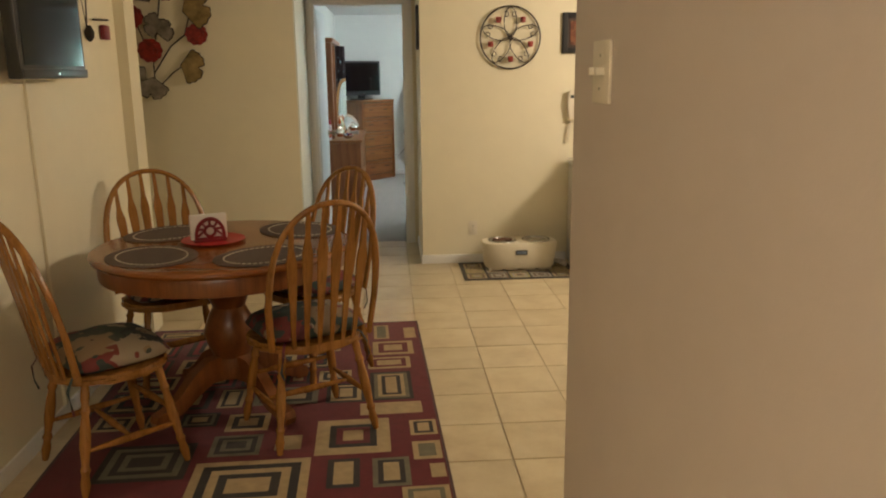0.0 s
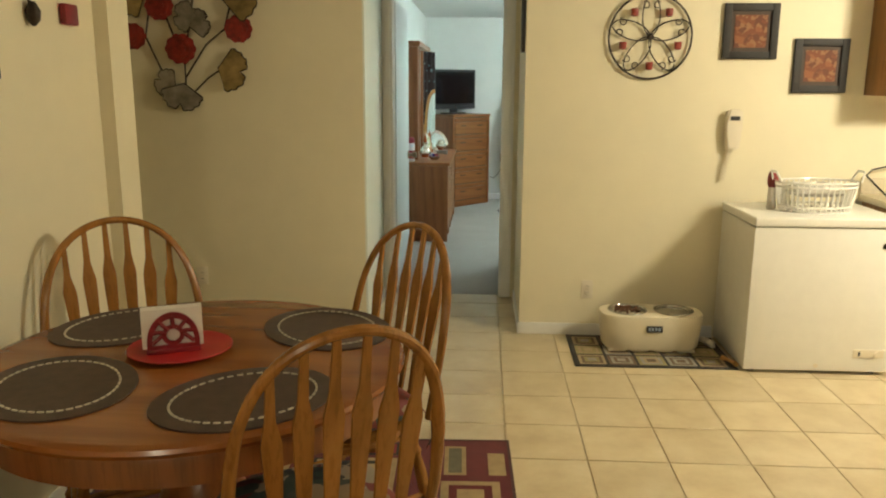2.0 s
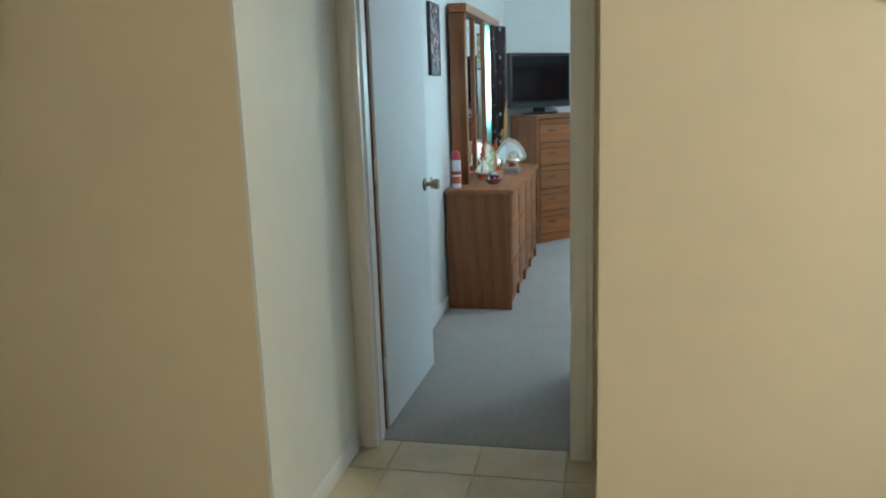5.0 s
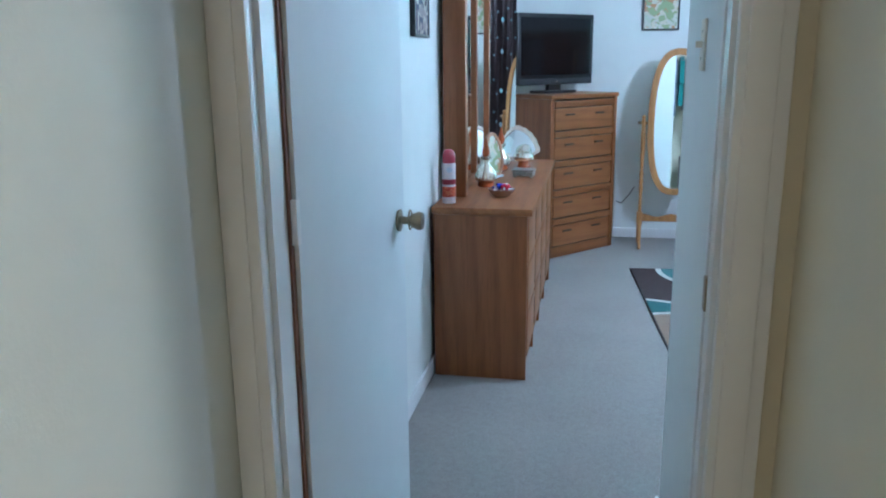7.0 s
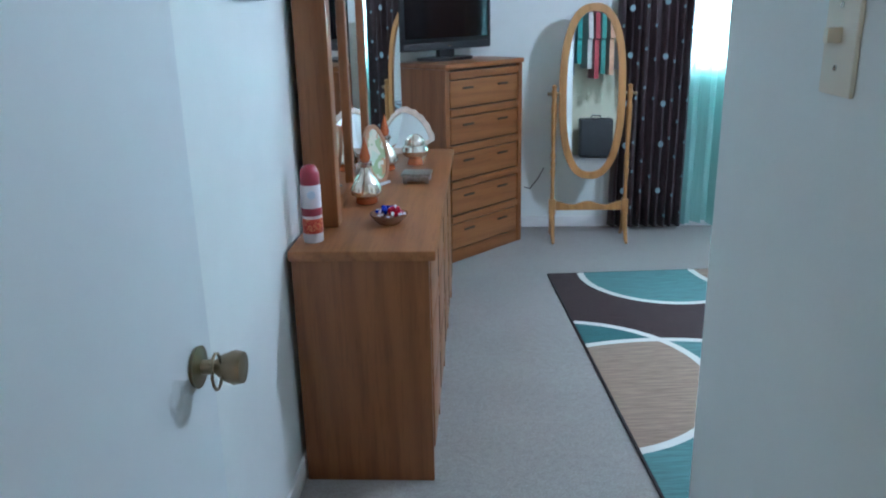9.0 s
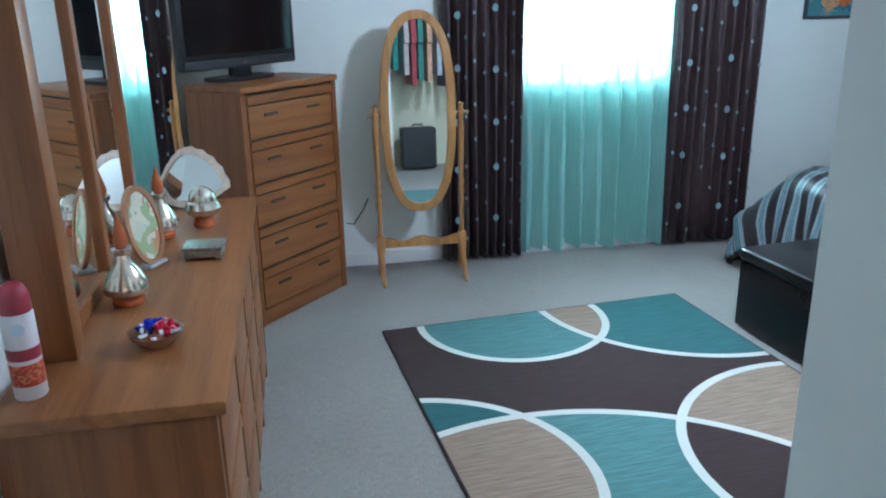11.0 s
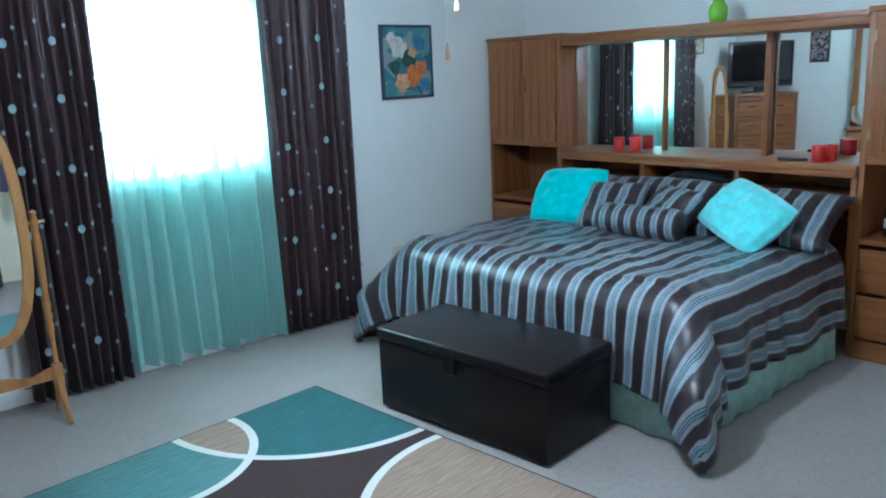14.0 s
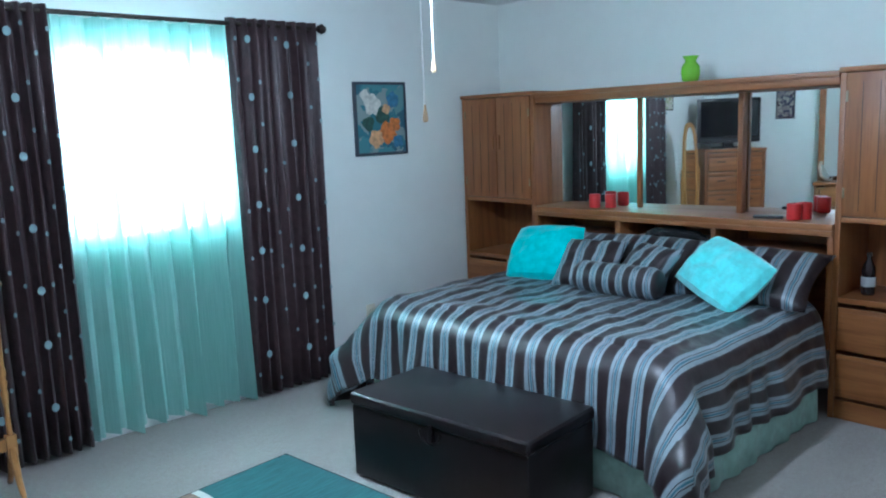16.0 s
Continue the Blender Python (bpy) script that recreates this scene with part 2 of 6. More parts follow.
def blotch_material(name, colours, scale, rough=0.7, which="Object"):
    m, t, b = nodes(name)
    v = coords(t, which=which)
    vo = t.nodes.new("ShaderNodeTexVoronoi")
    vo.inputs["Scale"].default_value = scale
    n = t.nodes.new("ShaderNodeTexNoise")
    n.inputs["Scale"].default_value = scale * 0.8
    t.links.new(v, n.inputs["Vector"])
    t.links.new(mix(t, 0.35, v, n.outputs["Color"]), vo.inputs["Vector"])
    sep = t.nodes.new("ShaderNodeSeparateColor")
    t.links.new(vo.outputs["Color"], sep.inputs[0])
    k = len(colours)
    t.links.new(ramp(t, sep.outputs[0], [(i / k, c) for i, c in enumerate(colours)], True), b.inputs["Base Color"])
    b.inputs["Roughness"].default_value = rough
    bump(t, b, noise_tex(t, v, 200, 2.0), 0.2, 0.001)
    return m


M_CUSHION = blotch_material("floral_cushion_print", [(0.02, 0.03, 0.033), (0.03, 0.05, 0.042), (0.24, 0.17, 0.10), (0.02, 0.026, 0.032), (0.17, 0.03, 0.028), (0.05, 0.06, 0.05), (0.28, 0.23, 0.17), (0.10, 0.02, 0.025)], 11)
M_PRINT = blotch_material("pastel_print", [(0.55, 0.60, 0.48), (0.35, 0.42, 0.22), (0.62, 0.62, 0.55), (0.50, 0.26, 0.12), (0.66, 0.62, 0.5)], 16)
M_PICWARM = blotch_material("rust_print", [(0.17, 0.05, 0.02), (0.23, 0.085, 0.035), (0.12, 0.035, 0.016), (0.26, 0.13, 0.06)], 17)
M_KIBBLE = blotch_material("dry_dog_food", [(0.10, 0.04, 0.015), (0.16, 0.07, 0.03), (0.07, 0.03, 0.012)], 90)

# ---- mesh helpers ----


def box(bm, x0, y0, z0, x1, y1, z1, bevel=0.0, seg=2):
    r = bmesh.ops.create_cube(bm, size=1.0, matrix=Matrix.Translation(((x0 + x1) / 2, (y0 + y1) / 2, (z0 + z1) / 2)) @ Matrix.Diagonal((abs(x1 - x0), abs(y1 - y0), abs(z1 - z0), 1)))
    if bevel:
        vs = set(r["verts"])
        es = [e for e in bm.edges if e.verts[0] in vs and e.verts[1] in vs]
        bmesh.ops.bevel(bm, geom=es, offset=bevel, segments=seg, affect="EDGES", profile=0.6)
    return bm


def rod(bm, a, b, r0, r1=None, seg=12):
    a, b = Vector(a), Vector(b)
    m = Matrix.Translation((a + b) / 2) @ (b - a).to_track_quat("Z", "Y").to_matrix().to_4x4()
    bmesh.ops.create_cone(bm, cap_ends=True, segments=seg, radius1=r0, radius2=r0 if r1 is None else r1, depth=(b - a).length, matrix=m)
    return bm


def lathe(bm, profile, at=(0, 0, 0), seg=24, m=None):
    """Turn (radius, height) pairs round the z axis."""
    rings = []
    for r, z in profile:
        ring = []
        for i in range(seg):
            a = 2 * math.pi * i / seg
            p = Vector((r * math.cos(a), r * math.sin(a), z))
            p = (m @ p) if m is not None else p + Vector(at)
            ring.append(bm.verts.new(p))
        rings.append(ring)
    for lo, hi in zip(rings, rings[1:]):
        for i in range(seg):
            j = (i + 1) % seg
            bm.faces.new((lo[i], lo[j], hi[j], hi[i]))
    if profile[0][0] > 1e-4:
        bm.faces.new(list(reversed(rings[0])))
    if profile[-1][0] > 1e-4:
        bm.faces.new(rings[-1])
    return bm


def spindle(bm, a, b, profile, seg=12):
    """A turned rod from a to b; profile pairs are (radius, fraction of the length)."""
    a, b = Vector(a), Vector(b)
    m = Matrix.Translation(a) @ (b - a).to_track_quat("Z", "Y").to_matrix().to_4x4()
    n = (b - a).length
    return lathe(bm, [(r, f * n) for r, f in profile], seg=seg, m=m)


def tube(bm, pts, r, seg=8, closed=False, flat=1.0):
    """A bent rod along pts; flat squeezes it along the bend's side."""
    pts = [Vector(p) for p in pts]
    n = len(pts)
    rings = []
    for i, p in enumerate(pts):
        nxt = pts[(i + 1) % n] if closed or i < n - 1 else p
        prv = pts[i - 1] if closed or i > 0 else p
        d = (nxt - prv).normalized()
        q = d.to_track_quat("Z", "Y")
        rr = r[i] if isinstance(r, (list, tuple)) else r
        rings.append([bm.verts.new(p + q @ Vector((rr * math.cos(2 * math.pi * k / seg), flat * rr * math.sin(2 * math.pi * k / seg), 0))) for k in range(seg)])
    for i in range(n if closed else n - 1):
        lo, hi = rings[i], rings[(i + 1) % n]
        for k in range(seg):
            j = (k + 1) % seg
            bm.faces.new((lo[k], lo[j], hi[j], hi[k]))
    if not closed:
        bm.faces.new(list(reversed(rings[0])))
        bm.faces.new(rings[-1])
    return bm


def prism(bm, outline, z0, z1, m=None):
    """Raise a flat outline of (x, y) pairs from z0 to z1."""
    m = m or Matrix()
    lo = [bm.verts.new(m @ Vector((x, y, z0))) for x, y in outline]
    hi = [bm.verts.new(m @ Vector((x, y, z1))) for x, y in outline]
    n = len(outline)
    bm.faces.new(list(reversed(lo)))
    bm.faces.new(hi)
    for i in range(n):
        j = (i + 1) % n
        bm.faces.new((lo[i], lo[j], hi[j], hi[i]))
    return bm


def ring_plate(bm, outer, inner, z0, z1, m=None):
    """A flat band between two outlines with the same number of points."""
    m = m or Matrix()
    q = [[bm.verts.new(m @ Vector((x, y, z))) for x, y in o] for o, z in ((outer, z0), (outer, z1), (inner, z1), (inner, z0))]
    n = len(outer)
    for a, b in ((0, 1), (1, 2), (2, 3), (3, 0)):
        for i in range(n):
            j = (i + 1) % n
            bm.faces.new((q[a][i], q[a][j], q[b][j], q[b][i]))
    return bm


def oval(rx, ry, n=32, cx=0.0, cy=0.0, power=2.0):
    pts = []
    for i in range(n):
        a = 2 * math.pi * i / n
        c, s = math.cos(a), math.sin(a)
        pts.append((cx + rx * math.copysign(abs(c) ** (2 / power), c), cy + ry * math.copysign(abs(s) ** (2 / power), s)))
    return pts


def mesh_of(name, bm, material, smooth=None):
    bmesh.ops.recalc_face_normals(bm, faces=bm.faces)
    me = bpy.data.meshes.new(name)
    bm.to_mesh(me)
    bm.free()
    for m in material if isinstance(material, (list, tuple)) else [material]:
        me.materials.append(m)
    if smooth:
        me.shade_smooth()
        me.set_sharp_from_angle(angle=radians(smooth))
    return me


def part(name, bm, material, parent, label="", smooth=35):
    ob = new(name, mesh_of(name, bm, material, smooth))
    ob.parent = parent
    if label:
        ob["label"] = label
    return ob


def solo(name, bm, material, label, category, kind="", group="", m=None, smooth=35):
    ob = new(name, mesh_of(name, bm, material, smooth))
    if m is not None:
        ob.matrix_world = m
    return tagged(ob, label, category, group, kind)


def thing(name, label, category, m=None, group="", kind=""):
    ob = new(name)
    ob.empty_display_size = 0.1
    if m is not None:
        ob.matrix_world = m
    return tagged(ob, label, category, group, kind)


def B():
    return bmesh.new()


def cube(*a, bevel=0.0):
    return box(bmesh.new(), *a, bevel=bevel)


def picture(name, label, w, h, m, frame_mat, art_mat, rim=0.03, mat_mat=None, mat_w=0.0, depth=0.022):
    """Hangs with its back on the plane y = 0, face towards -y."""
    p = thing(name, label, "picture", m)
    bm = B()
    for b in ((-w / 2, -depth, -h / 2, -w / 2 + rim, 0, h / 2), (w / 2 - rim, -depth, -h / 2, w / 2, 0, h / 2), (-w / 2 + rim, -depth, -h / 2, w / 2 - rim, 0, -h / 2 + rim), (-w / 2 + rim, -depth, h / 2 - rim, w / 2 - rim, 0, h / 2)):
        box(bm, *b, bevel=0.003)
    part("picture_frame", bm, frame_mat, p)
    if mat_mat:
        part("mount", cube(-w / 2 + rim, -0.009, -h / 2 + rim, w / 2 - rim, -0.001, h / 2 - rim), mat_mat, p, smooth=0)
        part("print", cube(-w / 2 + rim + mat_w, -0.0125, -h / 2 + rim + mat_w, w / 2 - rim - mat_w, -0.009, h / 2 - rim - mat_w), art_mat, p, smooth=0)
    else:
        part("print", cube(-w / 2 + rim, -depth + 0.004, -h / 2 + rim, w / 2 - rim, -0.001, h / 2 - rim), art_mat, p, smooth=0)
    return p


def wall_plate(name, label, m, mat=M_PLASTIC, outlet=False, double=False):
    """A cover plate on the plane y = 0, facing -y."""
    p = thing(name, label, "outlet" if outlet else "light switch", m)
    w = 0.115 if double else 0.07
    part("plate", box(B(), -w / 2, -0.006, -0.057, w / 2, 0, 0.057, bevel=0.003), mat, p)
    if outlet:
        for z in (-0.02, 0.02):
            s = part("socket", cube(-0.017, -0.008, z - 0.014, 0.017, -0.005, z + 0.014, bevel=0.004), mat, p)
            for x in (-0.006, 0.006):
                part("slot", cube(x - 0.0012, -0.0086, z - 0.005, x + 0.0012, -0.0078, z + 0.005), M_BLACK, s, smooth=0)
    else:
        for x in ((-0.023, 0.023) if double else (0.0,)):
            part("toggle", box(B(), x - 0.005, -0.02, -0.006, x + 0.005, -0.004, 0.009, bevel=0.002), mat, p)
    for z in ((0,) if outlet else (-0.03, 0.03)):
        part("screw", rod(B(), (0, -0.0075, z), (0, -0.005, z), 0.003, seg=8), M_STEEL, p)
    return p


# ---- setting ----
YK, YD0, YD1 = 5.035, 5.90, 6.02      # kitchen back wall, door wall
XH0, XH1 = 0.745, 1.705               # hall sides
YW, XE, XW = 10.96, 5.80, 0.68        # bedroom: window wall, east wall, west wall
CEIL = 2.40


def wall(name, label, material, *boxes):
    bm = B()
    for b in boxes:
        box(bm, *b)
    return solo(name, bm, material, label, "wall", "structure", smooth=0)


wall("wall_dining_west", "cream painted dining room wall with a boxed corner post", M_WALL_K, (-0.2, -3.4, 0, -0.08, 3.42, CEIL), (-0.2, 3.42, 0, -0.02, 3.6, CEIL))
wall("wall_passage_west", "cream painted passage wall", M_WALL_K, (-1.72, 3.48, 0, -1.6, 5.07, CEIL))
wall("wall_passage_south", "cream painted passage wall", M_WALL_K, (-1.6, 3.48, 0, -0.2, 3.6, CEIL))
wall("wall_kitchen_north_a", "cream painted wall beside the bedroom hall", M_WALL_K, (-1.72, 5.07, 0, XH0 - 0.012, YD0, CEIL))
# This skim is paler: cool light from the bedroom put into the colour.
wall("wall_hall_west", "pale grey-green hall wall beside the bedroom door, bedroom light painted in", paint("bedroom_glow_hall_paint", (0.82, 0.86, 0.82)), (XH0 - 0.012, 5.07, 0, XH0, YD0, CEIL))
wall("wall_kitchen_north_b", "cream painted kitchen wall", M_WALL_K, (XH1, YK, 0, 6.12, YD0, CEIL))
wall("wall_kitchen_east", "cream painted kitchen wall", M_WALL_K, (6.0, -3.4, 0, 6.12, YK, CEIL))
wall("wall_south", "cream painted living room wall", M_WALL_K, (-0.2, -3.52, 0, 6.12, -3.4, CEIL))
wall("wall_partition", "grey-beige partition wall with a light switch, dim light painted in", M_WALL_DULL, (1.89, -3.4, 0, 2.01, 0.635, CEIL))
wall("wall_door", "painted wall round the bedroom doorway", M_WALL_K, (XW - 0.12, YD0, 0, 0.795, YD1, CEIL), (1.615, YD0, 0, 6.12, YD1, CEIL), (0.795, YD0, 2.15, 1.615, YD1, CEIL))
wall("wall_bedroom_west", "pale painted bedroom wall", M_WALL_B, (XW - 0.12, YD1, 0, XW, YW + 0.12, CEIL))
wall("wall_bedroom_entry", "pale painted wall beside the bedroom entry", M_WALL_B, (1.625, YD1, 0, 1.74, 6.90, CEIL))
wall("wall_bedroom_south", "pale painted bedroom wall with a closet opening", M_WALL_B, (1.74, 6.80, 0, 2.28, 6.90, CEIL), (3.7, 6.80, 0, XE, 6.90, CEIL), (2.28, 6.80, 2.1, 3.7, 6.90, CEIL))
wall("wall_bedroom_east", "pale painted bedroom wall", M_WALL_B, (XE, YD1, 0, XE + 0.12, YW + 0.12, CEIL))
wall("wall_bedroom_north", "pale painted bedroom wall round the window", M_WALL_B, (XW, YW, 0, 2.58, YW + 0.14, CEIL), (3.54, YW, 0, XE, YW + 0.14, CEIL), (2.58, YW, 0, 3.54, YW + 0.14, 1.06), (2.58, YW, 1.95, 3.54, YW + 0.14, CEIL))
solo("ceiling", cube(-1.8, -3.6, CEIL, 6.2, 11.2, CEIL + 0.1), M_CEIL, "white textured ceiling", "ceiling", "structure", smooth=0)
solo("carpet", cube(XW - 0.1, 5.955, -0.06, XE + 0.1, YW + 0.1, 0.0), M_CARPET, "grey-beige cut pile bedroom carpet", "carpet", "structure", smooth=0)
ground = solo("ground", cube(-60, -60, -0.5, 60, 60, -0.35), plain("bare_ground", (0.16, 0.15, 0.10), 0.95, scale=2), "bare ground outside the house", "ground", "structure", smooth=0)


def baseboards(name, material, *runs):
    bm = B()
    for b in runs:
        box(bm, *b, bevel=0.004)
    return solo(name, bm, material, "white painted baseboard along the wall", "baseboard", "structure")


H = 0.075
baseboards("baseboard_dining", M_TRIM, (-0.08, -3.3, 0, -0.067, 3.41, H), (-1.59, 5.056, 0, XH0 + 0.013, 5.07, H), (XH0, 5.07, 0, XH0 + 0.013, 5.83, H), (XH1 - 0.013, YK - 0.013, 0, XH1, 5.83, H), (XH1, YK - 0.013, 0, 2.9, YK, H), (1.877, -3.3, 0, 1.89, 0.648, H), (1.89, 0.635, 0, 2.01, 0.648, H))
baseboards("baseboard_bedroom", M_TRIM, (XW, 6.05, 0, XW + 0.013, YW, H), (XW + 0.013, YW - 0.013, 0, XE - 0.02, YW, H), (1.612, 6.1, 0, 1.625, 6.913, H), (XE - 0.013, 6.9, 0, XE, 10.9, H))


def casing(y0, y1):
    bm = B()
    for x0, x1 in ((0.747, 0.82), (1.592, 1.673)):
        box(bm, x0, y0, 0, x1, y1, 2.2, bevel=0.005)
        box(bm, x0 + 0.014, y0 - 0.006, 0, x1 - 0.022, y0 + 0.002, 2.19, bevel=0.003)
    box(bm, 0.747, y0, 2.14, 1.673, y1, 2.215, bevel=0.005)
    return bm


frame_thing = thing("door_frame", "white painted bedroom door frame with moulded casing", "door frame", kind="structure")
part("casing", casing(5.875, 5.90), M_TRIM, frame_thing)
bm = B()
for x0, x1 in ((0.795, 0.81), (1.60, 1.615)):
    box(bm, x0, 5.9, 0, x1, 6.025, 2.15)
box(bm, 0.81, 5.9, 2.135, 1.6, 6.025, 2.15)
box(bm, 0.81, 5.93, 0, 0.822, 5.975, 2.135)
box(bm, 1.588, 5.93, 0, 1.60, 5.975, 2.135)
part("jamb", bm, M_TRIM, frame_thing)
# A dark strip stands in the gap for the shade behind the door edge.
part("hinge_gap_strip", cube(0.8, 6.0265, 0.01, 0.815, 6.042, 2.12), M_GAP_SHADE, frame_thing, "dark brown strip painted as the hinge gap's shade", 0)
part("strike_plate", cube(1.585, 5.978, 0.985, 1.6, 6.004, 1.045, bevel=0.002), M_BRASS, frame_thing, "tarnished brass strike plate")
bm = B()
for x0, x1 in ((0.755, 0.80), (1.59, 1.625)):
    box(bm, x0, 6.02, 0, x1, 6.04, 2.2, bevel=0.004)
part("inner_casing", bm, M_TRIM, frame_thing)

bedroom_door = thing("door_1", "white flush bedroom door standing open against the wall", "door", pose(0.824, 6.045, 0.012, 0, 0, 89.0), kind="structure")
part("leaf", box(B(), 0, 0, 0, 0.80, 0.035, 2.1, bevel=0.003), M_DOOR, bedroom_door)
bm = B()
spindle(bm, (0.735, 0, 0.95), (0.735, -0.075, 0.95), [(0.031, 0), (0.033, 0.08), (0.012, 0.14), (0.011, 0.4), (0.02, 0.55), (0.027, 0.8), (0.024, 0.97), (0.0001, 1.0)], 18)
part("knob", bm, M_BRASS, bedroom_door, "antique brass knob")
bm = B()
for z in (0.22, 1.05, 1.85):
    box(bm, -0.012, -0.004, z, 0.006, 0.03, z + 0.09, bevel=0.002)
part("hinge", bm, M_TRIM, bedroom_door, "hinges painted over in white")
bm = B()
tube(bm, [(0.70 + 0.02 * math.sin(a), -0.045, 0.96 + 0.028 * math.cos(a)) for a in [i * 2 * math.pi / 12 for i in range(12)]], 0.0025, 6, True)
part("hanging_cord", bm, M_BRASS, bedroom_door)

# ---- kitchen floor ----
TS, TX0, TY0 = 0.338, 1.243, 5.03
floor = solo("floor", cube(-1.75, -3.5, -0.08, 6.1, 5.955, -0.005), M_GROUT, "grey grouted bed of the tiled kitchen floor", "floor", "structure", smooth=0)
tile_mesh = mesh_of("tile", box(B(), 0.003, 0.003, -0.02, TS - 0.003, TS - 0.003, 0.0, bevel=0.002, seg=1), M_TILE, 40)


# ---- bright sky beyond the window ----
glow, gt, gb = nodes("bright_sky_glow")
gb.inputs["Base Color"].default_value = (0.8, 0.9, 1, 1)
gb.inputs["Emission Color"].default_value, gb.inputs["Emission Strength"].default_value = (0.9, 0.97, 1.0, 1), 1.8
solo("backdrop", cube(0.5, 12.2, -0.3, 5.6, 12.25, 4.5), glow, "bright daylight sky outside the window", "sky", "structure", smooth=0)

# ---- dining area ----
def rug_layers():
    """Nested rectangles woven on a red ground, laid out in an uneven grid."""
    rnd = random.Random(21)
    tan, black, olive, red2 = (0.36, 0.27, 0.14), (0.018, 0.014, 0.013), (0.13, 0.12, 0.075), (0.20, 0.012, 0.02)
    mats = [fabric("rug_red", (0.105, 0.006, 0.012), 0.1, 0.95), fabric("rug_tan", tan, 0.1, 0.95), fabric("rug_black", black, 0.1, 0.95), fabric("rug_olive", olive, 0.1, 0.95), fabric("rug_deep_red", red2, 0.1, 0.95)]
    bm = B()

    def slab(x0, y0, x1, y1, level, k):
        z = 0.0085 + 0.0007 * level
        f = bm.faces.new([bm.verts.new(p) for p in ((x0, y0, z), (x1, y0, z), (x1, y1, z), (x0, y1, z))])
        f.material_index = k
    W, L = 1.60, 2.45
    taken = []

    def cell(x0, y0, x1, y1, scheme):
        step = min(x1 - x0, y1 - y0) / (2 * len(scheme) + 1.0)
        for n, k in enumerate(scheme):
            o = n * step
            slab(x0 + o, y0 + o, x1 - o, y1 - o, n + 1, k)
        taken.append((x0, y0, x1, y1))
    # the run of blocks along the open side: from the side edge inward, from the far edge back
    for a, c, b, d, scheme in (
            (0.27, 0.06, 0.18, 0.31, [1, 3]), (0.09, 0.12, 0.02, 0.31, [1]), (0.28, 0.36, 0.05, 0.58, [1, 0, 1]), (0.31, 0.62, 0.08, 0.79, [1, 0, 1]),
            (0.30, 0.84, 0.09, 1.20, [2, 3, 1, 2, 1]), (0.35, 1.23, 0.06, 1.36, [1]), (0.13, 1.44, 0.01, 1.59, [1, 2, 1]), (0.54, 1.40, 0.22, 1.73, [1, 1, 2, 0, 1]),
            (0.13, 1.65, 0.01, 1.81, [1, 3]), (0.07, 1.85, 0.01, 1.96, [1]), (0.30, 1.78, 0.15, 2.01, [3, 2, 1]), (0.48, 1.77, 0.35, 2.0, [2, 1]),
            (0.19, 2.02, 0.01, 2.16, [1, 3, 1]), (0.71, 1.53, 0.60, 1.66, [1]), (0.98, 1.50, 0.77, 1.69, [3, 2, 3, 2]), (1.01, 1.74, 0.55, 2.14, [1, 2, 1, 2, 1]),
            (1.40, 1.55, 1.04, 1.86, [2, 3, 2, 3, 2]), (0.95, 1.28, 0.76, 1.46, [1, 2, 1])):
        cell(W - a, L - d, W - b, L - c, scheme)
    y = 0.03
    while y < L - 0.08:
        x = 0.03
        row = min(rnd.choice((0.20, 0.26, 0.34)), L - 0.02 - y)
        while x < W - 0.08:
            w = min(rnd.choice((0.16, 0.22, 0.30, 0.36)), W - 0.02 - x)
            if w < 0.08:
                break
            g = rnd.choice((0.014, 0.02, 0.026))
            x0, y0, x1, y1 = x + g, y + g, x + w - g, y + row - g
            scheme = rnd.choice(([2, 1, 2, 0], [2, 1, 2, 1], [2, 0, 1], [3, 2, 1], [1, 2, 0, 1], [2, 3, 2, 1], [2, 4, 2, 1], [1, 2, 1]))
            if not any(x0 < c and a < x1 and y0 < d and b < y1 for a, b, c, d in taken):
                cell(x0, y0, x1, y1, scheme)
            x += w
        y += row
    return W, L, bm, mats


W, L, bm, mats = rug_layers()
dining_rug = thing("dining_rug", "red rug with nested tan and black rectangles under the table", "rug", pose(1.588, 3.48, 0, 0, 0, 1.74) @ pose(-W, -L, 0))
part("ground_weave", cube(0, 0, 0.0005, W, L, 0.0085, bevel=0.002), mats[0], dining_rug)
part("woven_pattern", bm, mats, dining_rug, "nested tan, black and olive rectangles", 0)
part("binding", ring_plate(B(), [(-0.008, -0.008), (W + 0.008, -0.008), (W + 0.008, L + 0.008), (-0.008, L + 0.008)], [(0.004, 0.004), (W - 0.004, 0.004), (W - 0.004, L - 0.004), (0.004, L - 0.004)], 0.0004, 0.0098), fabric("rug_edge", (0.05, 0.008, 0.01)), dining_rug, smooth=0)

TCX, TCY, TR, TZ = 0.67, 2.345, 0.585, 0.79


